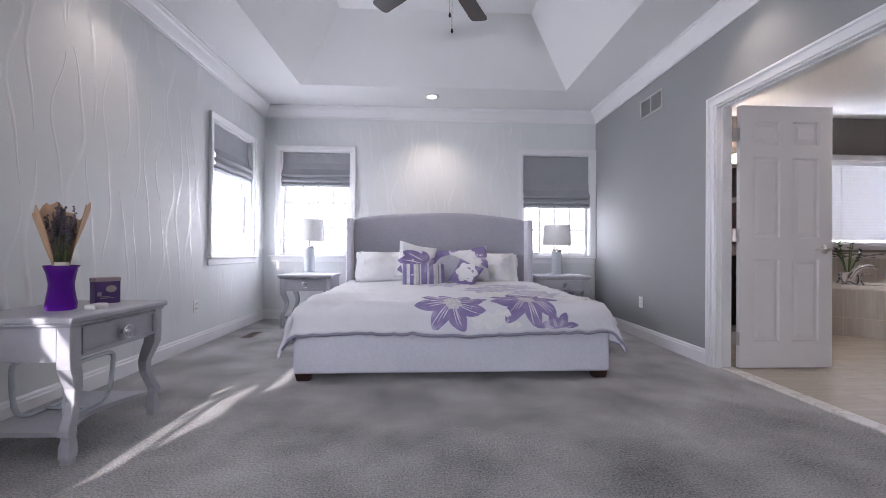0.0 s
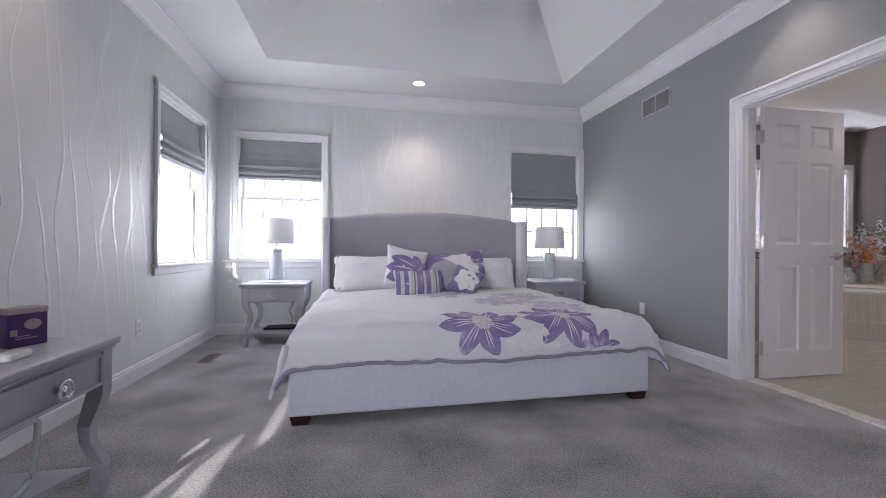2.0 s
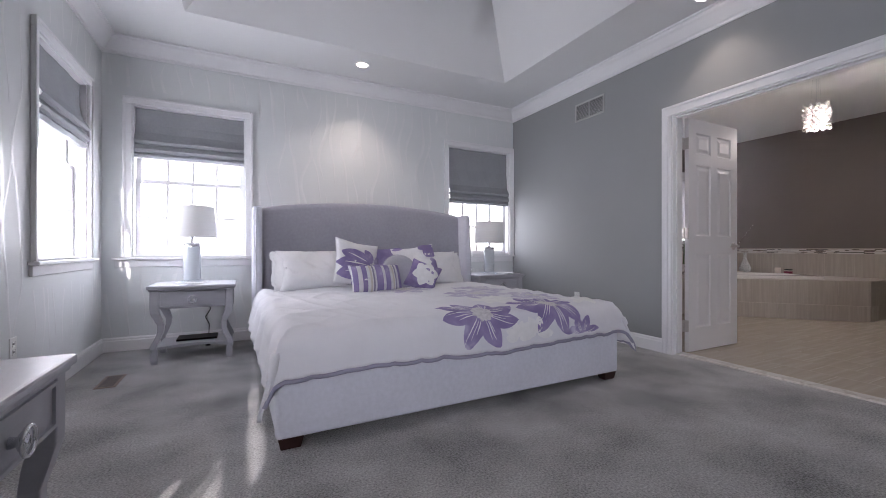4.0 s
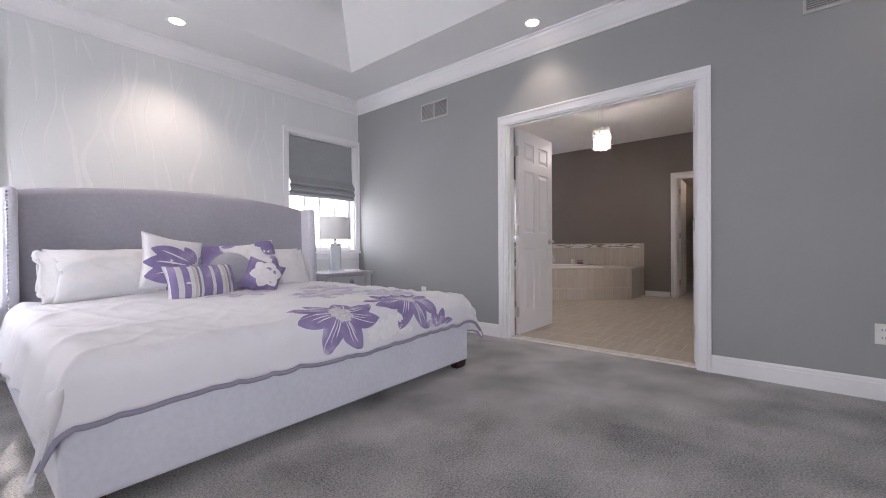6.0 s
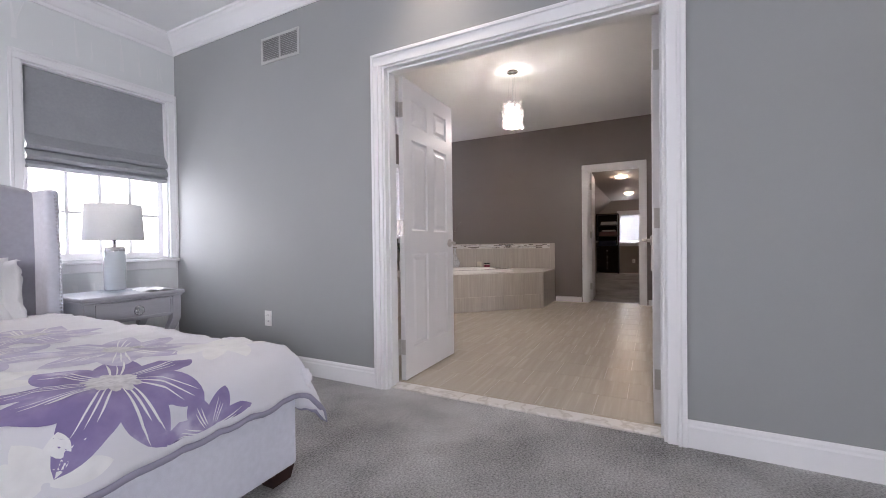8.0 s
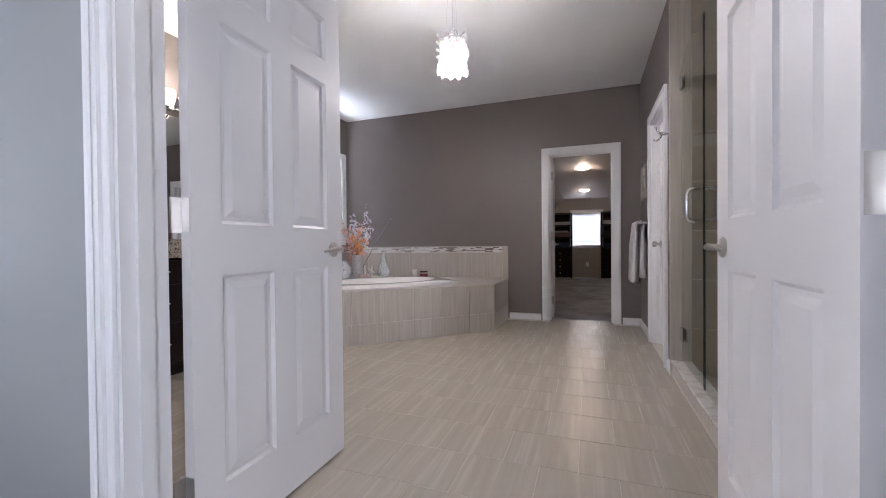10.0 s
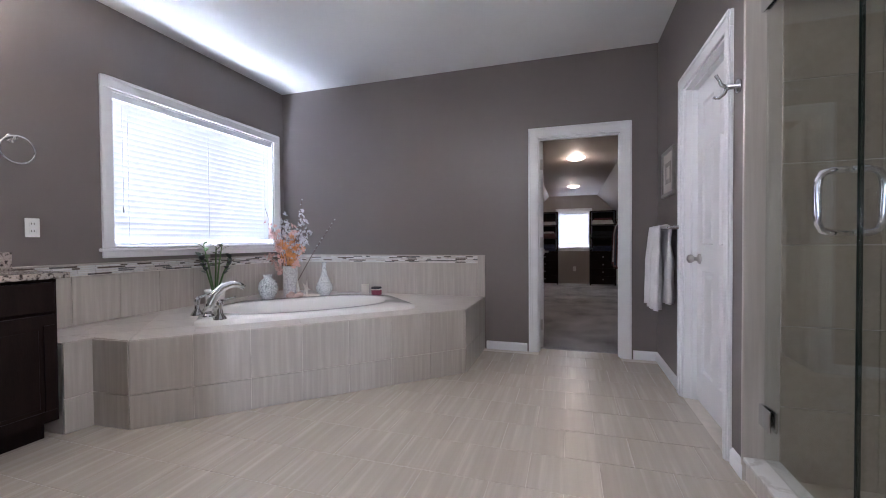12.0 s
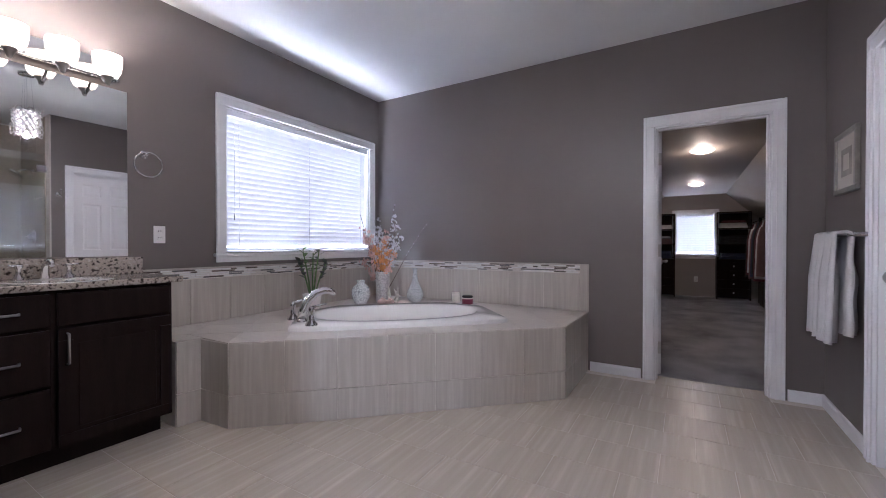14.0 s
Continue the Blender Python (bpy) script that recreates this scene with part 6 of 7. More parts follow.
for br, bd, bz, kind in BRANCH:
    off = VR * br + VD * bd
    bx, by = off.x, off.y
    tip = Vector((bx, by, bz))
    mid = Vector((bx * 0.35, by * 0.35, bz * 0.52))
    part("stem", tube([(bx * 0.06, by * 0.06, 0.0), mid, tip], [0.003, 0.0025, 0.0015], 5), M_TWIG, flowers)
    bm = bmesh.new()
    for q in range(26):
        f = 0.42 + 0.58 * q / 25
        p = mid * (1 - f) * 2 * 0.5 + tip * f if f > 1 else mid + (tip - mid) * ((f - 0.42) / 0.58)
        blossom(bm, p + Vector((rng.uniform(-0.042, 0.042), rng.uniform(-0.042, 0.042), rng.uniform(-0.03, 0.03))), rng.uniform(0.017, 0.030) * (0.85 if kind == "W" else 1))
    part("blossom_spray", bm, {"P": M_BLOSSOM_P, "O": M_BLOSSOM_O, "W": M_BLOSSOM_W}[kind], flowers)["kind"] = "stuff"
for tip in ((0.26, -0.36, 0.76), (-0.12, 0.19, 0.86), (0.07, -0.10, 0.96)):
    tip = Vector(tip)
    tw = part("twig", tube([(0, 0, 0), tip * 0.5 + Vector((0, 0, 0.03)), tip], [0.004, 0.003, 0.0015], 6), M_TWIG, flowers)
    bm = bmesh.new()
    for q in range(9):
        bmesh.ops.create_icosphere(bm, subdivisions=1, radius=0.006, matrix=Matrix.Translation(tip * (0.55 + 0.45 * q / 8) + Vector((0.004 * (-1) ** q, 0.003, 0.030 * (1 - q / 8)))))
    part("bud", bm, M_BLOSSOM_W, tw)
for k in range(2):
    star = thing("starfish", "bleached white starfish propped by the tub", "starfish", (6.15 + 0.045 * k, 4.52 - 0.065 * k, DZ + 0.055), 40 + 20 * k)
    bm = bmesh.new()
    top, bot = bm.verts.new((0, -0.012, 0)), bm.verts.new((0, 0.008, 0))
    ringv = []
    for i in range(10):
        a = math.pi / 2 + i * math.pi / 5 + 0.3 * k
        r = 0.062 if i % 2 == 0 else 0.017
        ringv.append(bm.verts.new((r * math.cos(a), 0, r * math.sin(a) - 0.002)))
    for i in range(10):
        bm.faces.new((top, ringv[i], ringv[(i + 1) % 10]))
        bm.faces.new((bot, ringv[(i + 1) % 10], ringv[i]))
    bmesh.ops.subdivide_edges(bm, edges=bm.edges[:], cuts=1, smooth=0.3)
    part("body", bm, M_STAR, star, smooth=True)
dish = thing("shell_dish", "low ivory dish beside seashells", "dish", (6.18, 4.38, DZ))
part("bowl", lathe([(0.045, 0.0), (0.062, 0.008), (0.070, 0.032), (0.066, 0.032), (0.056, 0.012), (0.0, 0.010)], 28, cap=False), M_CANDLE, dish, smooth=True)
for k, (sx, sy) in enumerate(((6.06, 4.52), (6.09, 4.45))):
    sh = thing("seashell", "pale pink seashell on the tub deck", "seashell", (sx, sy, DZ), 50 * k)
    part("shell", tube([(0.035 * (1 - i / 14) * math.cos(i * 0.9), 0.022 * (1 - i / 14) * math.sin(i * 0.9), 0.022 + 0.003 * i) for i in range(14)], [0.022 * (1 - i / 15) for i in range(14)], 10), M_SHELL, sh, smooth=True)
candle = thing("candle", "short ivory pillar candle on the tub deck", "candle", (6.60, 4.03, DZ))
part("wax", lathe([(0.030, 0.0), (0.033, 0.004), (0.034, 0.088), (0.030, 0.090), (0.024, 0.084), (0.0, 0.082)], 24, cap=False), M_CANDLE, candle, smooth=True)
jarc = thing("jar_candle", "glass jar candle with dark red and white label", "candle", (6.53, 3.865, DZ))
part("jar", lathe([(0.036, 0.0), (0.039, 0.004), (0.039, 0.050), (0.036, 0.055)], 26), M_CANDLE, jarc, smooth=True)
part("label", lathe([(0.0395, 0.008), (0.0395, 0.046)], 26, cap=False), M_LABEL, jarc, smooth=True)
part("lid", lathe([(0.038, 0.055), (0.040, 0.057), (0.040, 0.066), (0.036, 0.068)], 26), M_BLACK, jarc, smooth=True)


for nm, k in (("plant_pot", 1.35), ("mosaic_jar", 1.3), ("mosaic_bottle_vase", 1.08), ("starfish", 1.7), ("starfish.001", 1.7), ("seashell", 1.3), ("seashell.001", 1.3), ("shell_dish", 1.15), ("jar_candle", 1.3), ("candle", 1.15), ("tub_faucet", 1.25), ("potted_plant", 1.35)):
    bpy.data.objects[nm].scale = (k, k, k)
bpy.data.objects["potted_plant"].location.z = DZ + 0.094 * 1.35
for nm in ("starfish", "starfish.001"):
    bpy.data.objects[nm].location.z = DZ + 0.094
bpy.data.objects["mosaic_bottle_vase"].scale = (1.28, 1.28, 1.08)

# ---- bathroom: vanity ----
VX1, VY = 4.300, 4.640
vanity = thing("vanity_cabinet", "dark espresso wood vanity cabinet with brushed pulls", "vanity")
part("body", B(2.47, VX1, VY, 5.124, 0.10, 0.862), M_DARKWOOD, vanity)
part("toe_kick", B(2.47, VX1 - 0.03, VY + 0.07, 5.124, 0.0, 0.10), M_DARKWOOD, vanity)


def front(name, x0, x1, z0, z1, shaker=True, pull=None):
    y = VY
    d = part(name, B(x0, x1, y - 0.019, y - 0.001, z0, z1, bevel=0.003), M_DARKWOOD, vanity)
    if shaker:
        e = 0.055
        bm = bmesh.new()
        for q in ((x0, x1, z0, z0 + e), (x0, x1, z1 - e, z1), (x0, x0 + e, z0 + e, z1 - e), (x1 - e, x1, z0 + e, z1 - e)):
            box(bm, q[0] + 0.0005, q[1] - 0.0005, y - 0.027, y - 0.019, q[2] + 0.0005, q[3] - 0.0005)
        part("frame_rail", bm, M_DARKWOOD, d)
        part("inner_panel", B(x0 + e + 0.02, x1 - e - 0.02, y - 0.023, y - 0.019, z0 + e + 0.02, z1 - e - 0.02, bevel=0.002), M_DARKWOOD, d)
    if pull:
        (a, b), up = pull
        if up:
            part("pull", tube([(a, y - 0.019, b), (a, y - 0.050, b + 0.004), (a, y - 0.050, b + 0.146), (a, y - 0.019, b + 0.150)], 0.0055, 8), M_NICKEL, d, "brushed nickel bar pull", smooth=True)
        else:
            part("pull", tube([(a, y - 0.019, b), (a + 0.004, y - 0.050, b), (a + 0.136, y - 0.050, b), (a + 0.140, y - 0.019, b)], 0.0055, 8), M_NICKEL, d, "brushed nickel bar pull", smooth=True)
    return d


front("false_front", 3.80, 4.285, 0.690, 0.845, False)
front("door", 3.80, 4.285, 0.115, 0.675, True, ((3.832, 0.505), True))
for z0, z1 in ((0.690, 0.845), (0.415, 0.675), (0.115, 0.400)):
    front("drawer", 3.42, 3.775, z0, z1, False, ((3.53, (z0 + z1) / 2), False))
front("false_front", 2.90, 3.395, 0.690, 0.845, False)
front("door", 2.90, 3.395, 0.115, 0.675, True, ((3.360, 0.505), True))
front("door", 2.49, 2.885, 0.115, 0.845, True, ((2.85, 0.505), True))
top_ = thing("countertop", "speckled brown and cream granite countertop with backsplash", "countertop")
part("slab", B(2.47, 4.345, 4.600, 5.124, 0.863, 0.895, bevel=0.004, seg=2), M_GRANITE, top_)
part("backsplash", B(2.47, 4.345, 5.102, 5.124, 0.8955, 1.000, bevel=0.002), M_GRANITE, top_)
sink = thing("sink_faucet", "chrome widespread sink faucet with two handles", "faucet", (3.86, 5.03, 0.8955))
part("spout", tube([(0, 0, 0.0), (0, -0.005, 0.06), (0, -0.035, 0.09), (0, -0.085, 0.095), (0, -0.115, 0.075)], [0.020, 0.016, 0.015, 0.014, 0.012], 12), M_CHROME, sink, smooth=True)
for dx in (-0.10, 0.10):
    v = part("valve", lathe([(0.026, 0.0), (0.024, 0.008), (0.012, 0.025), (0.011, 0.055), (0.018, 0.062), (0.020, 0.074), (0.0, 0.080)], 18, center=(dx, 0, 0), cap=False), M_CHROME, sink, smooth=True)
    part("lever", tube([(dx, 0, 0.070), (dx * 1.4, -0.01, 0.075)], [0.007, 0.005], 8), M_CHROME, v, smooth=True)
part("basin_rim", lathe([(0.0, 0.0012), (0.17, 0.0012), (0.205, 0.003), (0.215, 0.0)], 36, center=(0, -0.22, 0), cap=False), M_TUB, sink, smooth=True)
mirror = thing("wall_mirror", "large frameless wall mirror over the vanity", "mirror")
part("glass", B(2.52, 4.272, 5.119, 5.1245, 1.005, 2.045, bevel=0.0015), M_MIRROR, mirror)

vl = thing("vanity_light", "chrome bar light with frosted bell shades, lit", "wall light", (0, 5.126, 0))
part("backplate", B(3.20, 4.22, -0.030, -0.001, 2.083, 2.203, bevel=0.006, seg=2), M_CHROME, vl)
part("rail", tube([(3.20, -0.036, 2.088), (4.22, -0.036, 2.088)], 0.007, 8), M_CHROME, vl, smooth=True)
for i in range(5):
    x = 4.113 - 0.197 * i
    arm = part("arm", tube([(x, -0.029, 2.110), (x, -0.08, 2.078), (x, -0.13, 2.030), (x, -0.172, 2.018), (x, -0.176, 2.045)], 0.008, 8), M_CHROME, vl, smooth=True)
    part("socket_cup", lathe([(0.008, 2.004), (0.012, 2.012), (0.016, 2.030), (0.030, 2.046), (0.032, 2.056)], 18, center=(x, -0.176, 0)), M_NICKEL, arm, smooth=True)
    part("shade", lathe([(0.028, 2.052), (0.050, 2.060), (0.062, 2.085), (0.068, 2.120), (0.070, 2.172), (0.067, 2.172), (0.065, 2.122), (0.058, 2.088), (0.045, 2.066)], 28, center=(x, -0.176, 0), cap=False), M_FROST, vl, "glowing frosted glass bell shade", smooth=True)

ring_ = thing("towel_ring", "chrome towel ring on the taupe wall", "towel ring", (4.362, 5.126, 1.668))
part("mount", tube([(0, -0.001, 0), (0, -0.010, 0), (0, -0.012, 0), (0, -0.045, 0)], [0.028, 0.026, 0.012, 0.013], 18), M_CHROME, ring_, smooth=True)
part("ring", tube([(0.012 + 0.080 * math.cos(t * math.pi / 16), -0.042, -0.068 + 0.080 * math.sin(t * math.pi / 16)) for t in range(32)], 0.006, 8, closed=True), M_CHROME, ring_, smooth=True)
wall_plate("wall_outlet", pose(4.452, 5.126, 1.147), "white outlet plate on the taupe wall")

# pendant with wire drum and crystal beads
pend = thing("pendant_light", "crystal bead pendant in looped silver wire, lit", "pendant light", (4.37, 2.72, 2.73))
part("canopy", lathe([(0.060, 0.0), (0.060, -0.018), (0.052, -0.026), (0.01, -0.028)], 28), M_CHROME, pend, smooth=True)
for k in range(3):
    a = k * 2.094
    part("cable", tube([(0.03 * math.cos(a), 0.03 * math.sin(a), -0.025), (0.05 * math.cos(a), 0.05 * math.sin(a), -0.345)], 0.0012, 5), M_CHROME, pend)
part("cord", tube([(0, 0, -0.025), (0.004, 0.002, -0.2), (0, 0, -0.36)], 0.002, 5), M_CERAMIC, pend)
# unseen cap, added to keep the bulb's direct light off the ceiling
part("lamp_holder", lathe([(0.004, -0.335), (0.016, -0.340), (0.030, -0.352), (0.031, -0.360), (0.020, -0.366), (0.016, -0.400)], 24), M_CHROME, pend, smooth=True)
for k in range(7):
    z = -0.355 - 0.038 * k
    pts = []
    for i in range(60):
        a = 2 * math.pi * i / 60
        r = 0.098 + 0.014 * math.sin(6 * a + k * 1.3)
        pts.append((r * math.cos(a), r * math.sin(a), z + 0.016 * math.sin(9 * a + k * 2.1)))
    part("wire_ring", tube(pts, 0.0046, 6, closed=True), M_NICKEL, pend, smooth=True)
for k in range(6):
    a = k * math.pi / 3
    part("wire_post", tube([(0.098 * math.cos(a), 0.098 * math.sin(a), -0.345), (0.098 * math.cos(a), 0.098 * math.sin(a), -0.60)], 0.002, 5), M_CHROME, pend)
bead = None
for k in range(6):
    for i in range(9):
        a = 2 * math.pi * i / 9 + k * 0.35
        m_ = pose(0.066 * math.cos(a), 0.066 * math.sin(a), -0.375 - 0.042 * k, 0, 0, 40 * i)
        if bead is None:
            bm = bmesh.new()
            bmesh.ops.create_icosphere(bm, subdivisions=1, radius=0.014)
            bead = part("crystal_bead", bm, M_CRYSTAL, pend, m=m_)
        else:
            b2 = new("crystal_bead", bead.data)
            b2.parent, b2.matrix_basis = pend, m_

# ---- bathroom: south wall ----
bar = thing("towel_bar", "chrome towel bar on the taupe wall", "towel bar", (0, 1.28, 1.130))
part("rod", tube([(5.92, 0.065, 0), (6.48, 0.065, 0)], 0.009, 10), M_CHROME, bar, smooth=True)
for x in (5.92, 6.48):
    part("post", tube([(x, 0.001, 0), (x, 0.010, 0), (x, 0.012, 0), (x, 0.075, 0)], [0.026, 0.024, 0.013, 0.012], 16), M_CHROME, bar, smooth=True)
towel = thing("bath_towel", "white terry towel folded over the bar", "towel", (6.22, 1.345, 1.140))
bm = bmesh.new()
prof = []
for i in range(15):
    prof.append((-0.022 - 0.004 * math.sin(i), -0.55 + 0.55 * i / 14))
prof += [(-0.016, 0.004), (0.0, 0.012), (0.016, 0.004)]
for i in range(17):
    prof.append((0.024 + 0.010 * (i / 16), -0.60 * i / 16))
n = 22
g = [[bm.verts.new((-0.195 + 0.39 * k / n + 0.012 * math.sin(3 * y + z * 5), y + (0.026 * math.sin(k * 0.95) + 0.010 * math.sin(k * 2.3)) * min(1, abs(z) / 0.25) + (0.030 if y > 0 else -0.0), z + 0.006 * math.sin(k * 0.7))) for y, z in prof] for k in range(n + 1)]
for a, b in zip(g, g[1:]):
    for i in range(len(prof) - 1):
        bm.faces.new((a[i], b[i], b[i + 1], a[i + 1]))
tw = part("cloth", bm, M_TOWEL, towel, smooth=True)
so = tw.modifiers.new("thickness", "SOLIDIFY")
so.thickness = 0.010
pic = thing("framed_picture", "small beige print in a silver frame", "picture", (6.285, 1.281, 1.553))
bm = bmesh.new()
W2, H2, e = 0.185, 0.178, 0.030
for q in ((-W2, W2, -H2, -H2 + e), (-W2, W2, H2 - e, H2), (-W2, -W2 + e, -H2 + e, H2 - e), (W2 - e, W2, -H2 + e, H2 - e)):
    box(bm, q[0], q[1], 0.0, 0.022, q[2], q[3], bevel=0.004)
part("frame", bm, M_SILVER, pic)
part("mat_board", B(-W2 + e, W2 - e, 0.004, 0.010, -H2 + e, H2 - e), M_MAT, pic)
part("print", B(-0.085, 0.085, 0.010, 0.0115, -0.08, 0.08), M_PRINT, pic)
part("print_panel", B(-0.045, 0.045, 0.0115, 0.0125, -0.045, 0.045), M_MAT, pic)
hook = thing("robe_hook", "chrome double robe hook", "robe hook", (4.985, 1.28, 1.73))
part("mount", tube([(0, 0.001, 0), (0, 0.010, 0), (0, 0.012, 0), (0, 0.050, 0)], [0.030, 0.028, 0.012, 0.013], 18), M_CHROME, hook, smooth=True)
part("upper_arm", tube([(0, 0.048, 0), (0, 0.070, 0.010), (0, 0.080, 0.035), (0, 0.092, 0.058)], [0.010, 0.008, 0.006, 0.008], 10), M_CHROME, hook, smooth=True)
part("lower_arm", tube([(0, 0.048, 0), (0, 0.060, -0.030), (0, 0.080, -0.048), (0, 0.102, -0.040)], [0.010, 0.008, 0.006, 0.008], 10), M_CHROME, hook, smooth=True)

# shower: tiled recess, curb, frameless glass
wall("wall_shower_back", M_GROUT, "y", 0.10, 0.18, 3.60, 5.05, 0, 2.73, label="tiled shower back wall")
shw = bpy.data.objects["wall_shower_back"]
she = wall("wall_shower_east", M_GROUT, "x", 4.90, 4.98, 0.18, 1.16, 0, 2.73, label="tiled shower side wall")
shx = wall("wall_shower_west", M_GROUT, "x", 3.68, 3.76, 0.18, 1.16, 0, 2.73, label="tiled shower side wall")
for z in range(8):
    z0, z1 = z * 0.34, min(2.73, z * 0.34 + 0.34)
    tile_run(shw, (4.90, 0.18), (3.76, 0.18), [(z0, z1)], M_SHTILE, 0.31)
    tile_run(she, (4.90, 1.16), (4.90, 0.18), [(z0, z1)], M_SHTILE, 0.33)
    tile_run(shx, (3.76, 0.18), (3.76, 1.16), [(z0, z1)], M_SHTILE, 0.33)
tagged(part("shower_ceiling", B(3.68, 4.98, 0.10, 1.16, 2.73, 2.80), M_CEIL), "white shower ceiling", "ceiling", kind="structure")
part("shower_pan", B(3.76, 4.90, 0.18, 1.16, -0.05, 0.03), M_SHTILE)
tagged(bpy.data.objects["shower_pan"], "beige tiled shower floor", "floor", kind="structure")
curb = thing("shower_curb", "pale marble-topped tiled shower curb", "curb")
part("base", B(3.762, 4.898, 1.165, 1.278, 0.0, 0.085, bevel=0.002), M_TILEV, curb)
part("cap", B(3.762, 4.898, 1.155, 1.290, 0.086, 0.105, bevel=0.004), M_MARBLE, curb)
for x0, x1 in ((3.745, 3.761), (4.899, 4.915)):
    tagged(part("shower_jamb_tile", B(x0, x1, 1.150, 1.292, 0.0, 2.73, bevel=0.002), M_TILEV), "pale tile edge framing the shower opening", "tile trim", kind="structure")
door_g = thing("shower_door", "frameless clear glass shower door with chrome handle", "shower door")
part("glass", B(4.312, 4.870, 1.215, 1.225, 0.118, 2.22, bevel=0.001), M_SHGLASS, door_g, "clear glass")
part("edge", B(4.3088, 4.3118, 1.215, 1.225, 0.118, 2.22), M_GLASSEDGE, door_g)
for z in (0.30, 2.04):
    hg = bmesh.new()
    box(hg, 4.80, 4.898, 1.205, 1.213, z - 0.045, z + 0.045, bevel=0.003)
    box(hg, 4.80, 4.898, 1.227, 1.235, z - 0.045, z + 0.045, bevel=0.003)
    box(hg, 4.872, 4.898, 1.213, 1.227, z - 0.045, z + 0.045)
    part("hinge", hg, M_CHROME, door_g)
for s in (-1, 1):
    y = 1.22 + s * 0.006
    pts = [(4.352, y + s * dy, z) for dy, z in ((0, 1.062), (0.040, 1.062), (0.060, 1.070), (0.070, 1.090), (0.072, 1.115), (0.072, 1.195), (0.070, 1.220), (0.060, 1.240), (0.040, 1.248), (0, 1.248))]
    part("handle", tube(pts, 0.0105, 12), M_CHROME, door_g, "chrome D-shaped pull", smooth=True)
panel_g = thing("glass_screen", "fixed clear glass shower panel", "glass panel")
part("glass", B(3.764, 4.302, 1.215, 1.225, 0.106, 2.22, bevel=0.001), M_SHGLASS, panel_g)
part("edge", B(4.3022, 4.3052, 1.215, 1.225, 0.106, 2.22), M_GLASSEDGE, panel_g)
valve = thing("shower_valve", "round chrome shower valve with lever", "shower valve", (4.885, 0.76, 1.19))
vb = lathe([(0.0, 0.0), (0.092, 0.0), (0.092, 0.005), (0.084, 0.010), (0.066, 0.010), (0.060, 0.014), (0.040, 0.016), (0.034, 0.045), (0.026, 0.060), (0.0, 0.062)], 32, cap=False)
vb.transform(pose(0, 0, 0, 0, -90, 0))
part("escutcheon", vb, M_CHROME, valve, smooth=True)
part("lever", tube([(-0.055, 0, 0), (-0.065, -0.04, 0.0), (-0.068, -0.085, -0.004)], [0.012, 0.010, 0.007], 10), M_CHROME, valve, smooth=True)
head = thing("wall_shower", "round chrome shower head on a curved arm", "shower head", (4.885, 0.76, 2.06))
part("arm", tube([(0.0, 0, 0), (-0.05, 0, 0.01), (-0.11, 0, -0.005), (-0.15, 0, -0.035)], 0.010, 10), M_CHROME, head, smooth=True)
hb = lathe([(0.014, 0.035), (0.034, 0.022), (0.082, 0.002), (0.085, -0.010), (0.080, -0.013), (0.0, -0.014)], 28, cap=False)
hb.transform(pose(-0.165, 0, -0.055, 0, 35, 0))
part("rose", hb, M_CHROME, head, smooth=True)
part("flange", tube([(0.004, 0, 0), (-0.004, 0, 0)], 0.028, 16), M_CHROME, head, smooth=True)

# closed little room behind the shut door
wall("wall_wc_back", M_CLOSET, "y", 0.30, 0.38, 4.98, 6.72, 0, 2.73, label="plain closed wall")

# ---- walk-in closet ----
CX0, CX1 = 6.78, 13.20
wall("wall_closet_west", M_CLOSET, "x", 6.78, 6.84, -0.6, 4.5, 0, 2.25, [CLD], "plain grey closet wall")
wall("wall_closet_east", M_CLOSET, "x", 13.20, 13.35, -0.6, 4.5, 0, 2.25, [WIN_C], "plain grey closet wall with a window")
wall("wall_closet_south", M_CLOSET, "y", 0.00, 0.08, 6.84, 13.20, 0, 1.10, label="low grey knee wall")
wall("wall_closet_north", M_CLOSET, "y", 3.76, 3.84, 6.84, 13.20, 0, 1.10, label="low grey knee wall")
bm = bmesh.new()
sec = [(0.06, 0.93), (1.34, 2.20), (2.50, 2.20), (3.78, 0.93)]
a_, b_ = [[bm.verts.new((x, y, z)) for y, z in sec] for x in (6.84, 13.20)]
for i in range(3):
    bm.faces.new((a_[i], a_[i + 1], b_[i + 1], b_[i]))
cc = part("ceiling", bm, M_CLOSET)
so = cc.modifiers.new("thickness", "SOLIDIFY")
so.thickness, so.offset = 0.06, 1
tagged(cc, "grey closet ceiling with steep sloped sides", "ceiling", kind="structure")
tagged(part("floor", B(6.862, 13.20, -0.1, 3.9, -0.10, -0.001), M_CARPET2), "grey closet carpet", "carpet", kind="structure")
for x in (8.5, 11.4):
    cl = thing("ceiling_light", "flush dome ceiling light, lit", "ceiling light", (x, 1.92, 2.20), group="closet ceiling lights")
    part("pan", lathe([(0.150, 0.0), (0.152, -0.014), (0.140, -0.020)], 32), M_NICKEL, cl, smooth=True)
    part("dome", lathe([(0.140, -0.018), (0.132, -0.045), (0.100, -0.072), (0.050, -0.088), (0.001, -0.092)], 32, cap=False), M_FROST, cl, "glowing frosted dome", smooth=True)


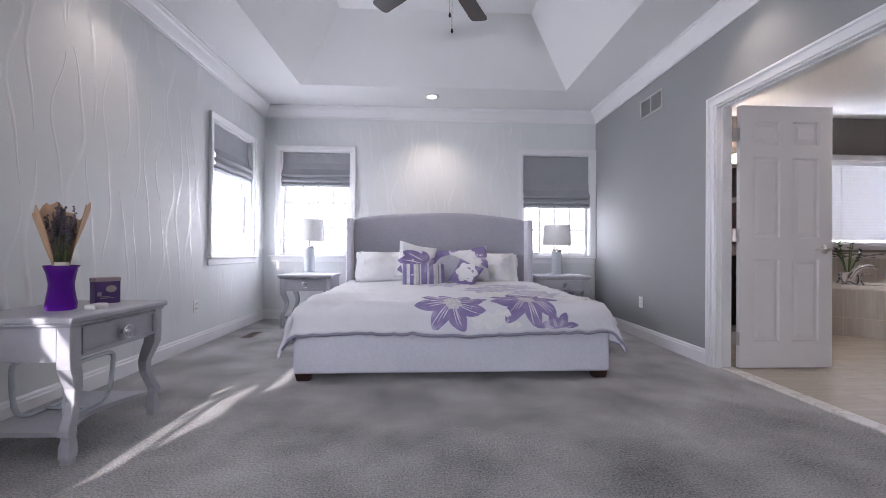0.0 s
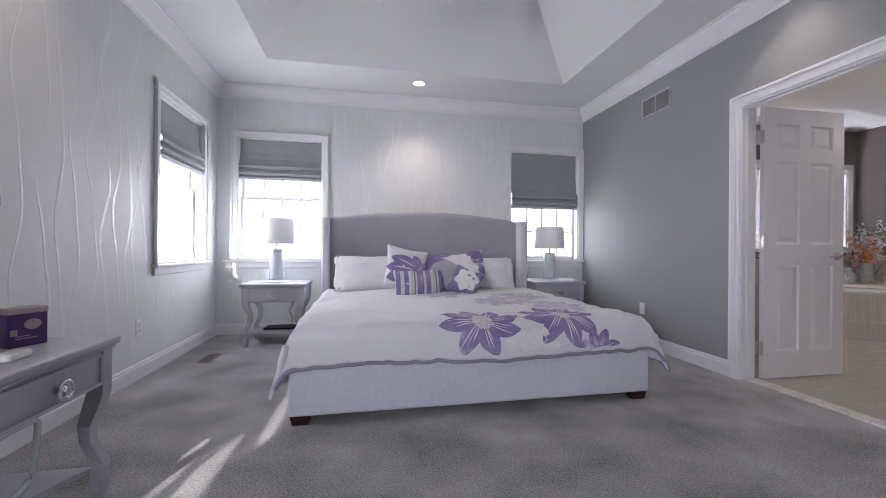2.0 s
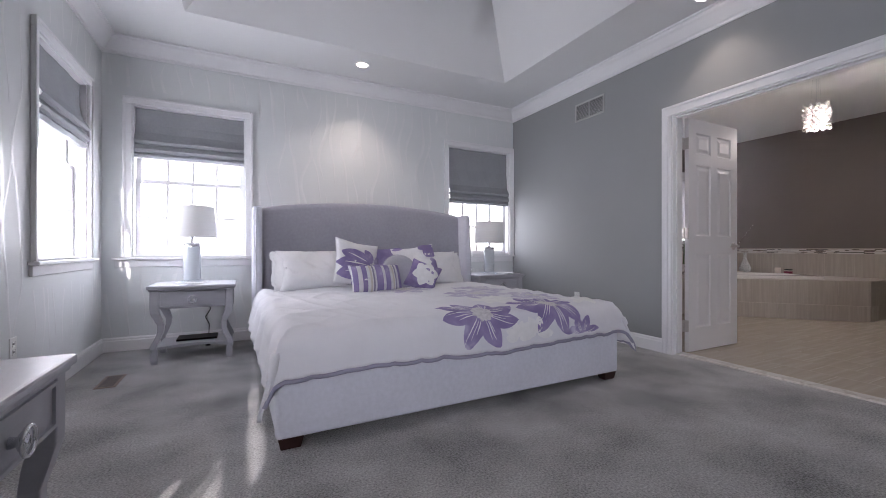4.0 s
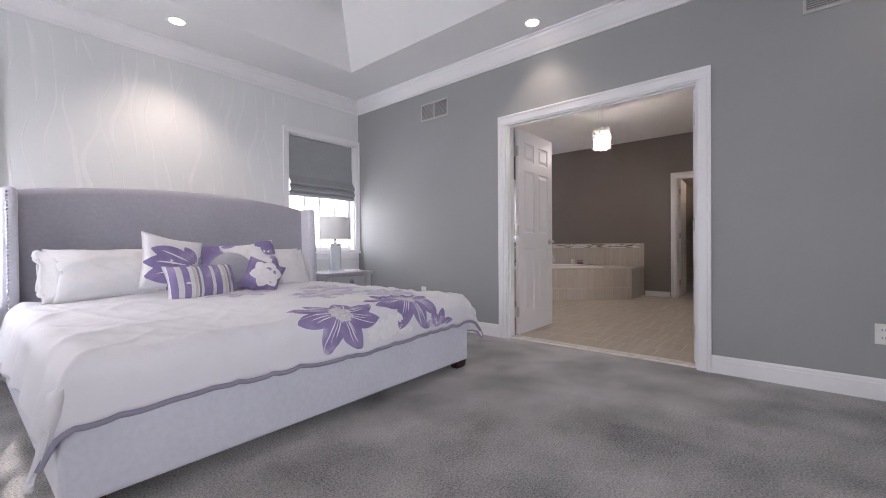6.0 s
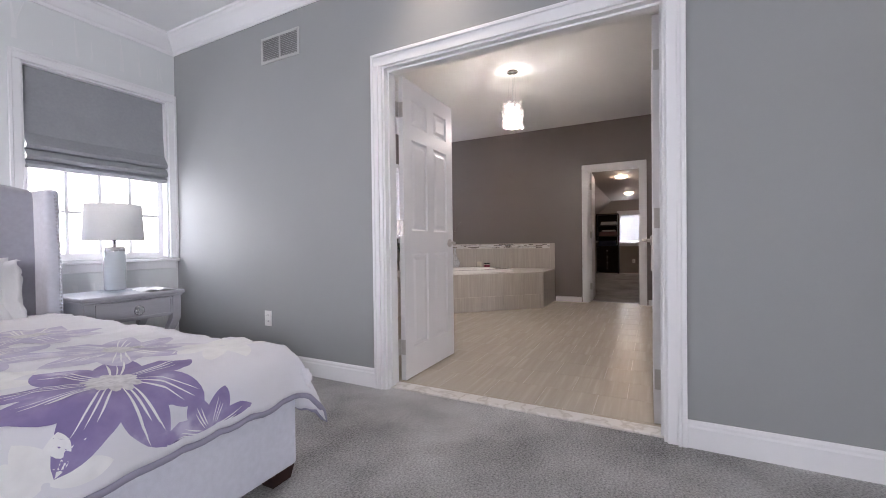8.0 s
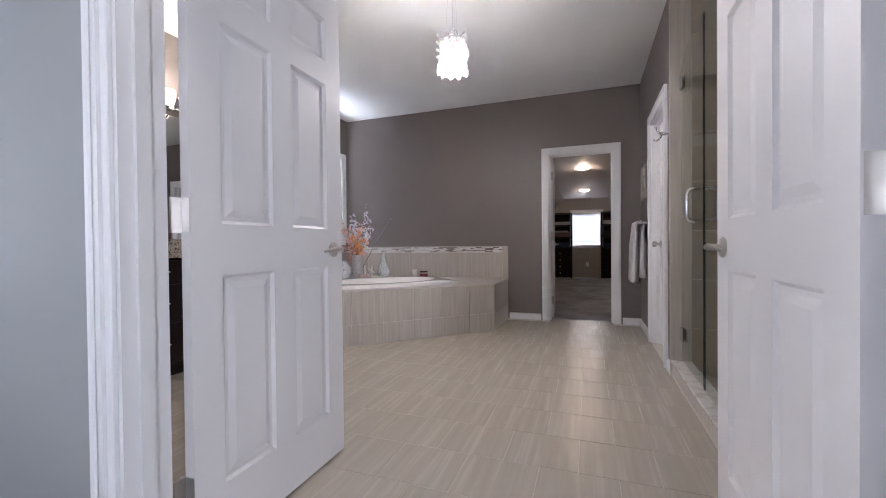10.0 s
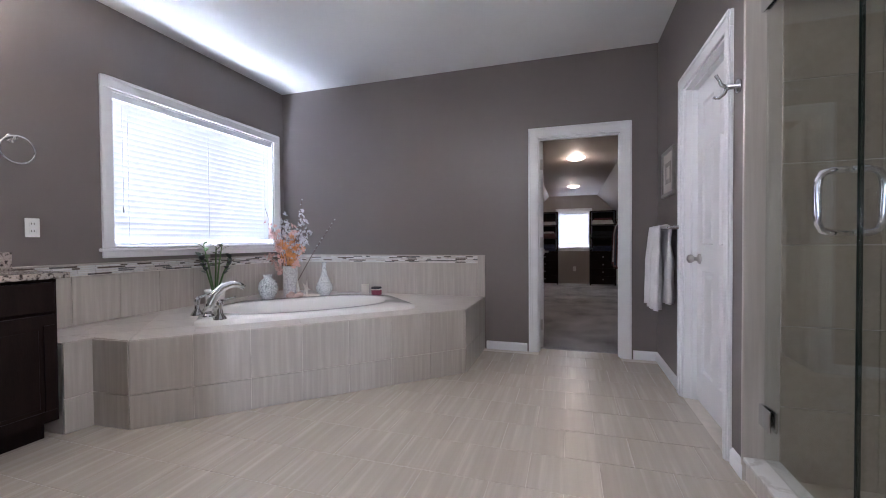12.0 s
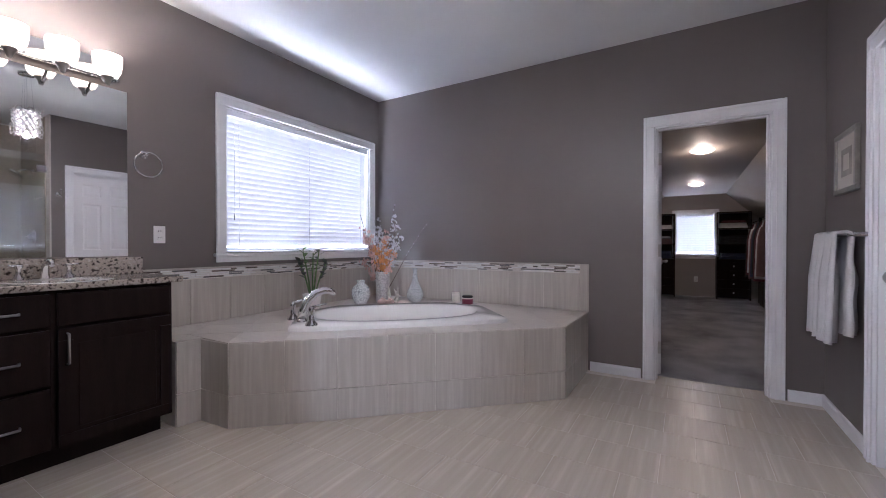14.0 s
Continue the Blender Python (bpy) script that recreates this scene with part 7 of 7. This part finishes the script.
def closet_tower(y0, y1, label, drawers):
    ob = thing("closet_tower", label, "closet cabinet", group="closet towers")
    x0, x1 = 12.82, 13.19
    for a, b in ((y0, y0 + 0.02), (y1 - 0.02, y1)):
        part("side", B(x0, x1, a, b, 0.0, 1.74), M_DARKWOOD, ob)
    part("back", B(x1 - 0.012, x1, y0 + 0.02, y1 - 0.02, 0.0, 1.74), M_DARKWOOD, ob)
    part("top", B(x0, x1 - 0.012, y0 + 0.02, y1 - 0.02, 1.72, 1.74), M_DARKWOOD, ob)
    for z in (0.78, 1.08, 1.40):
        part("shelf", B(x0 + 0.01, x1 - 0.012, y0 + 0.02, y1 - 0.02, z, z + 0.02), M_DARKWOOD, ob)
    for k in range(drawers):
        z = 0.06 + k * 0.175
        d = part("drawer", B(x0 - 0.016, x0 + 0.004, y0 + 0.024, y1 - 0.024, z, z + 0.165, bevel=0.003), M_DARKWOOD, ob)
        part("knob", lathe([(0.012, 0), (0.014, 0.012)], 12, center=(0, 0, 0)), M_NICKEL, d, m=pose(x0 - 0.016, (y0 + y1) / 2, z + 0.083, 0, -90))
    return ob


closet_tower(2.26, 2.86, "dark wooden closet tower with folded clothes", 4)
closet_tower(0.98, 1.54, "dark wooden closet tower with drawers and folded clothes", 4)
for y0, y1, z, c, h_ in ((2.30, 2.80, 1.10, 1, 0.12), (2.30, 2.75, 1.42, 3, 0.09), (2.32, 2.8, 0.80, 4, 0.16), (1.03, 1.50, 1.42, 3, 0.10), (1.02, 1.50, 1.10, 2, 0.17), (1.04, 1.48, 0.80, 4, 0.12), (1.06, 1.46, 1.53, 0, 0.04), (2.34, 2.72, 1.23, 3, 0.04)):
    st = thing("folded_clothes", "pile of folded clothes on a closet shelf", "folded clothes", (12.86, 0, z + 0.0005), group="folded piles")
    k = 4
    for i in range(k):
        part("garment", B(0.0, 0.28 - 0.01 * i, y0 + 0.008 * i, y1 - 0.006 * i, h_ * i / k + 0.0005, h_ * (i + 1) / k, bevel=min(0.008, h_ / k / 3)), CLOTHES[c], st)
wall_plate("wall_outlet", pose(13.20, 1.88, 0.36, 0, 0, -90), "dark outlet on the closet wall")
chest = thing("low_dresser", "dark low dresser under the hanging clothes", "dresser", (0, 0, 0))
part("body", B(10.9, 12.3, 0.42, 0.92, 0.0, 0.42, bevel=0.005), M_DARKWOOD, chest)
for k in range(3):
    part("drawer", B(10.92 + k * 0.46, 11.36 + k * 0.46, 0.92, 0.936, 0.04, 0.39, bevel=0.004), M_DARKWOOD, chest)
rodc = thing("hanging_rail", "chrome closet rail under the slope", "clothes rail", (0, 0.88, 1.58))
part("rod", tube([(10.6, 0, 0), (12.6, 0, 0)], 0.014, 10), M_CHROME, rodc, smooth=True)
for x in (10.6, 12.6):
    part("post", B(x - 0.02, x + 0.02, -0.02, 0.02, -1.58, 0.02), M_DARKWOOD, rodc)
for k in range(9):
    x = 10.85 + k * 0.17
    hang = thing("hanging_coat", "coat on a hanger in the closet", "coat", (x, 0.88, 1.58), group="hanging clothes")
    part("hanger", tube([(0, -0.17, -0.10), (0, 0, -0.03), (0, 0.17, -0.10)], 0.006, 6), M_DARKWOOD, hang)
    part("hook", tube([(0, 0, -0.03), (0, 0, 0.010), (0, 0.012, 0.020), (0, 0.022, 0.008)], 0.003, 6), M_CHROME, hang)
    bm = bmesh.new()
    rows = []
    for i in range(12):
        f = i / 11
        hw = 0.17 + 0.07 * min(1, f * 3) + 0.03 * f
        th = 0.035 + 0.02 * math.sin(f * 3)
        z = -0.06 - f * (0.92 + 0.05 * (k % 3))
        rows.append([bm.verts.new((th * math.cos(a) * (1 + 0.25 * math.sin(3 * a + k)), hw * math.sin(a), z - (0.07 * abs(math.sin(a)) if i < 2 else 0))) for a in [2 * math.pi * j / 16 for j in range(16)]])
    for a, b in zip(rows, rows[1:]):
        for j in range(16):
            bm.faces.new((a[j], a[(j + 1) % 16], b[(j + 1) % 16], b[j]))
    bm.faces.new(rows[0])
    bm.faces.new(rows[-1][::-1])
    part("coat", bm, CLOTHES[(k * 2 + 1) % 5], hang, smooth=True)

# ---- outdoors, seen pale through the panes ----
tagged(part("ground", B(-400, 400, -400, 400, -3.3, -3.2), M_GROUND), "dry meadow far below the windows", "ground", kind="structure")
# emissive panels: the blown-out daylight outside is put into their glow
M_SKYGLOW = mat("glowing_sky_backdrop", (0.9, 0.9, 0.9), rough=1.0, var=0.0, emit=(0.95, 0.97, 1.0, 2.0))
M_FIELDGLOW = mat("glowing_field_backdrop", (0.8, 0.75, 0.68), rough=1.0, var=0.0, emit=(1.0, 0.93, 0.86, 0.9))
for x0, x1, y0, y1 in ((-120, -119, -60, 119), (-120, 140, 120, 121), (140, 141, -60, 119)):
    tagged(part("backdrop", B(x0, x1, y0, y1, 1.5, 60), M_SKYGLOW), "glowing white backdrop standing in for the overexposed sky", "sky", kind="structure")
    tagged(part("backdrop", B(x0, x1, y0, y1, -3.2, 1.5), M_FIELDGLOW), "glowing pale backdrop standing in for the overexposed far field", "field", kind="structure")

# ---- bathroom floor tiles ----
PX, PY = 0.2935, 0.311
x1 = 6.86
k = 0
rowlist = []
x = 6.630 + PX
while x > 2.48:
    rowlist.append((max(2.474, x - PX), min(6.86, x), k))
    x -= PX
    k += 1
for xa, xb, k in rowlist:
    y = 2.030 - 12 * PY + (PY / 2 if k % 2 else 0)
    while y < 5.12:
        ya, yb = max(1.284 if xb < 6.73 else 1.57, y), min(5.12 if xb < 6.73 else 2.28, y + PY)
        y += PY
        if yb - ya < 0.02 or xb - xa < 0.01:
            continue
        # nothing under the tub deck or the vanity
        if ya > 4.72 or (xa > 4.6 and (ya - 2.85) > (5.957 - xa) * 1.05 + 0.12 and ya > 2.86):
            continue
        key = ("floor", round(xb - xa, 3), round(yb - ya, 3))
        if key not in shared:
            ob = part("tile", B(0.0017, xb - xa - 0.0017, 0.0017, yb - ya - 0.0017, -0.008, 0.0, bevel=0.0008), M_TILE, bath_floor)
            shared[key] = ob.data
        else:
            ob = new("tile", shared[key])
            ob.parent = bath_floor
        ob.matrix_basis = pose(xa, ya, 0.0)
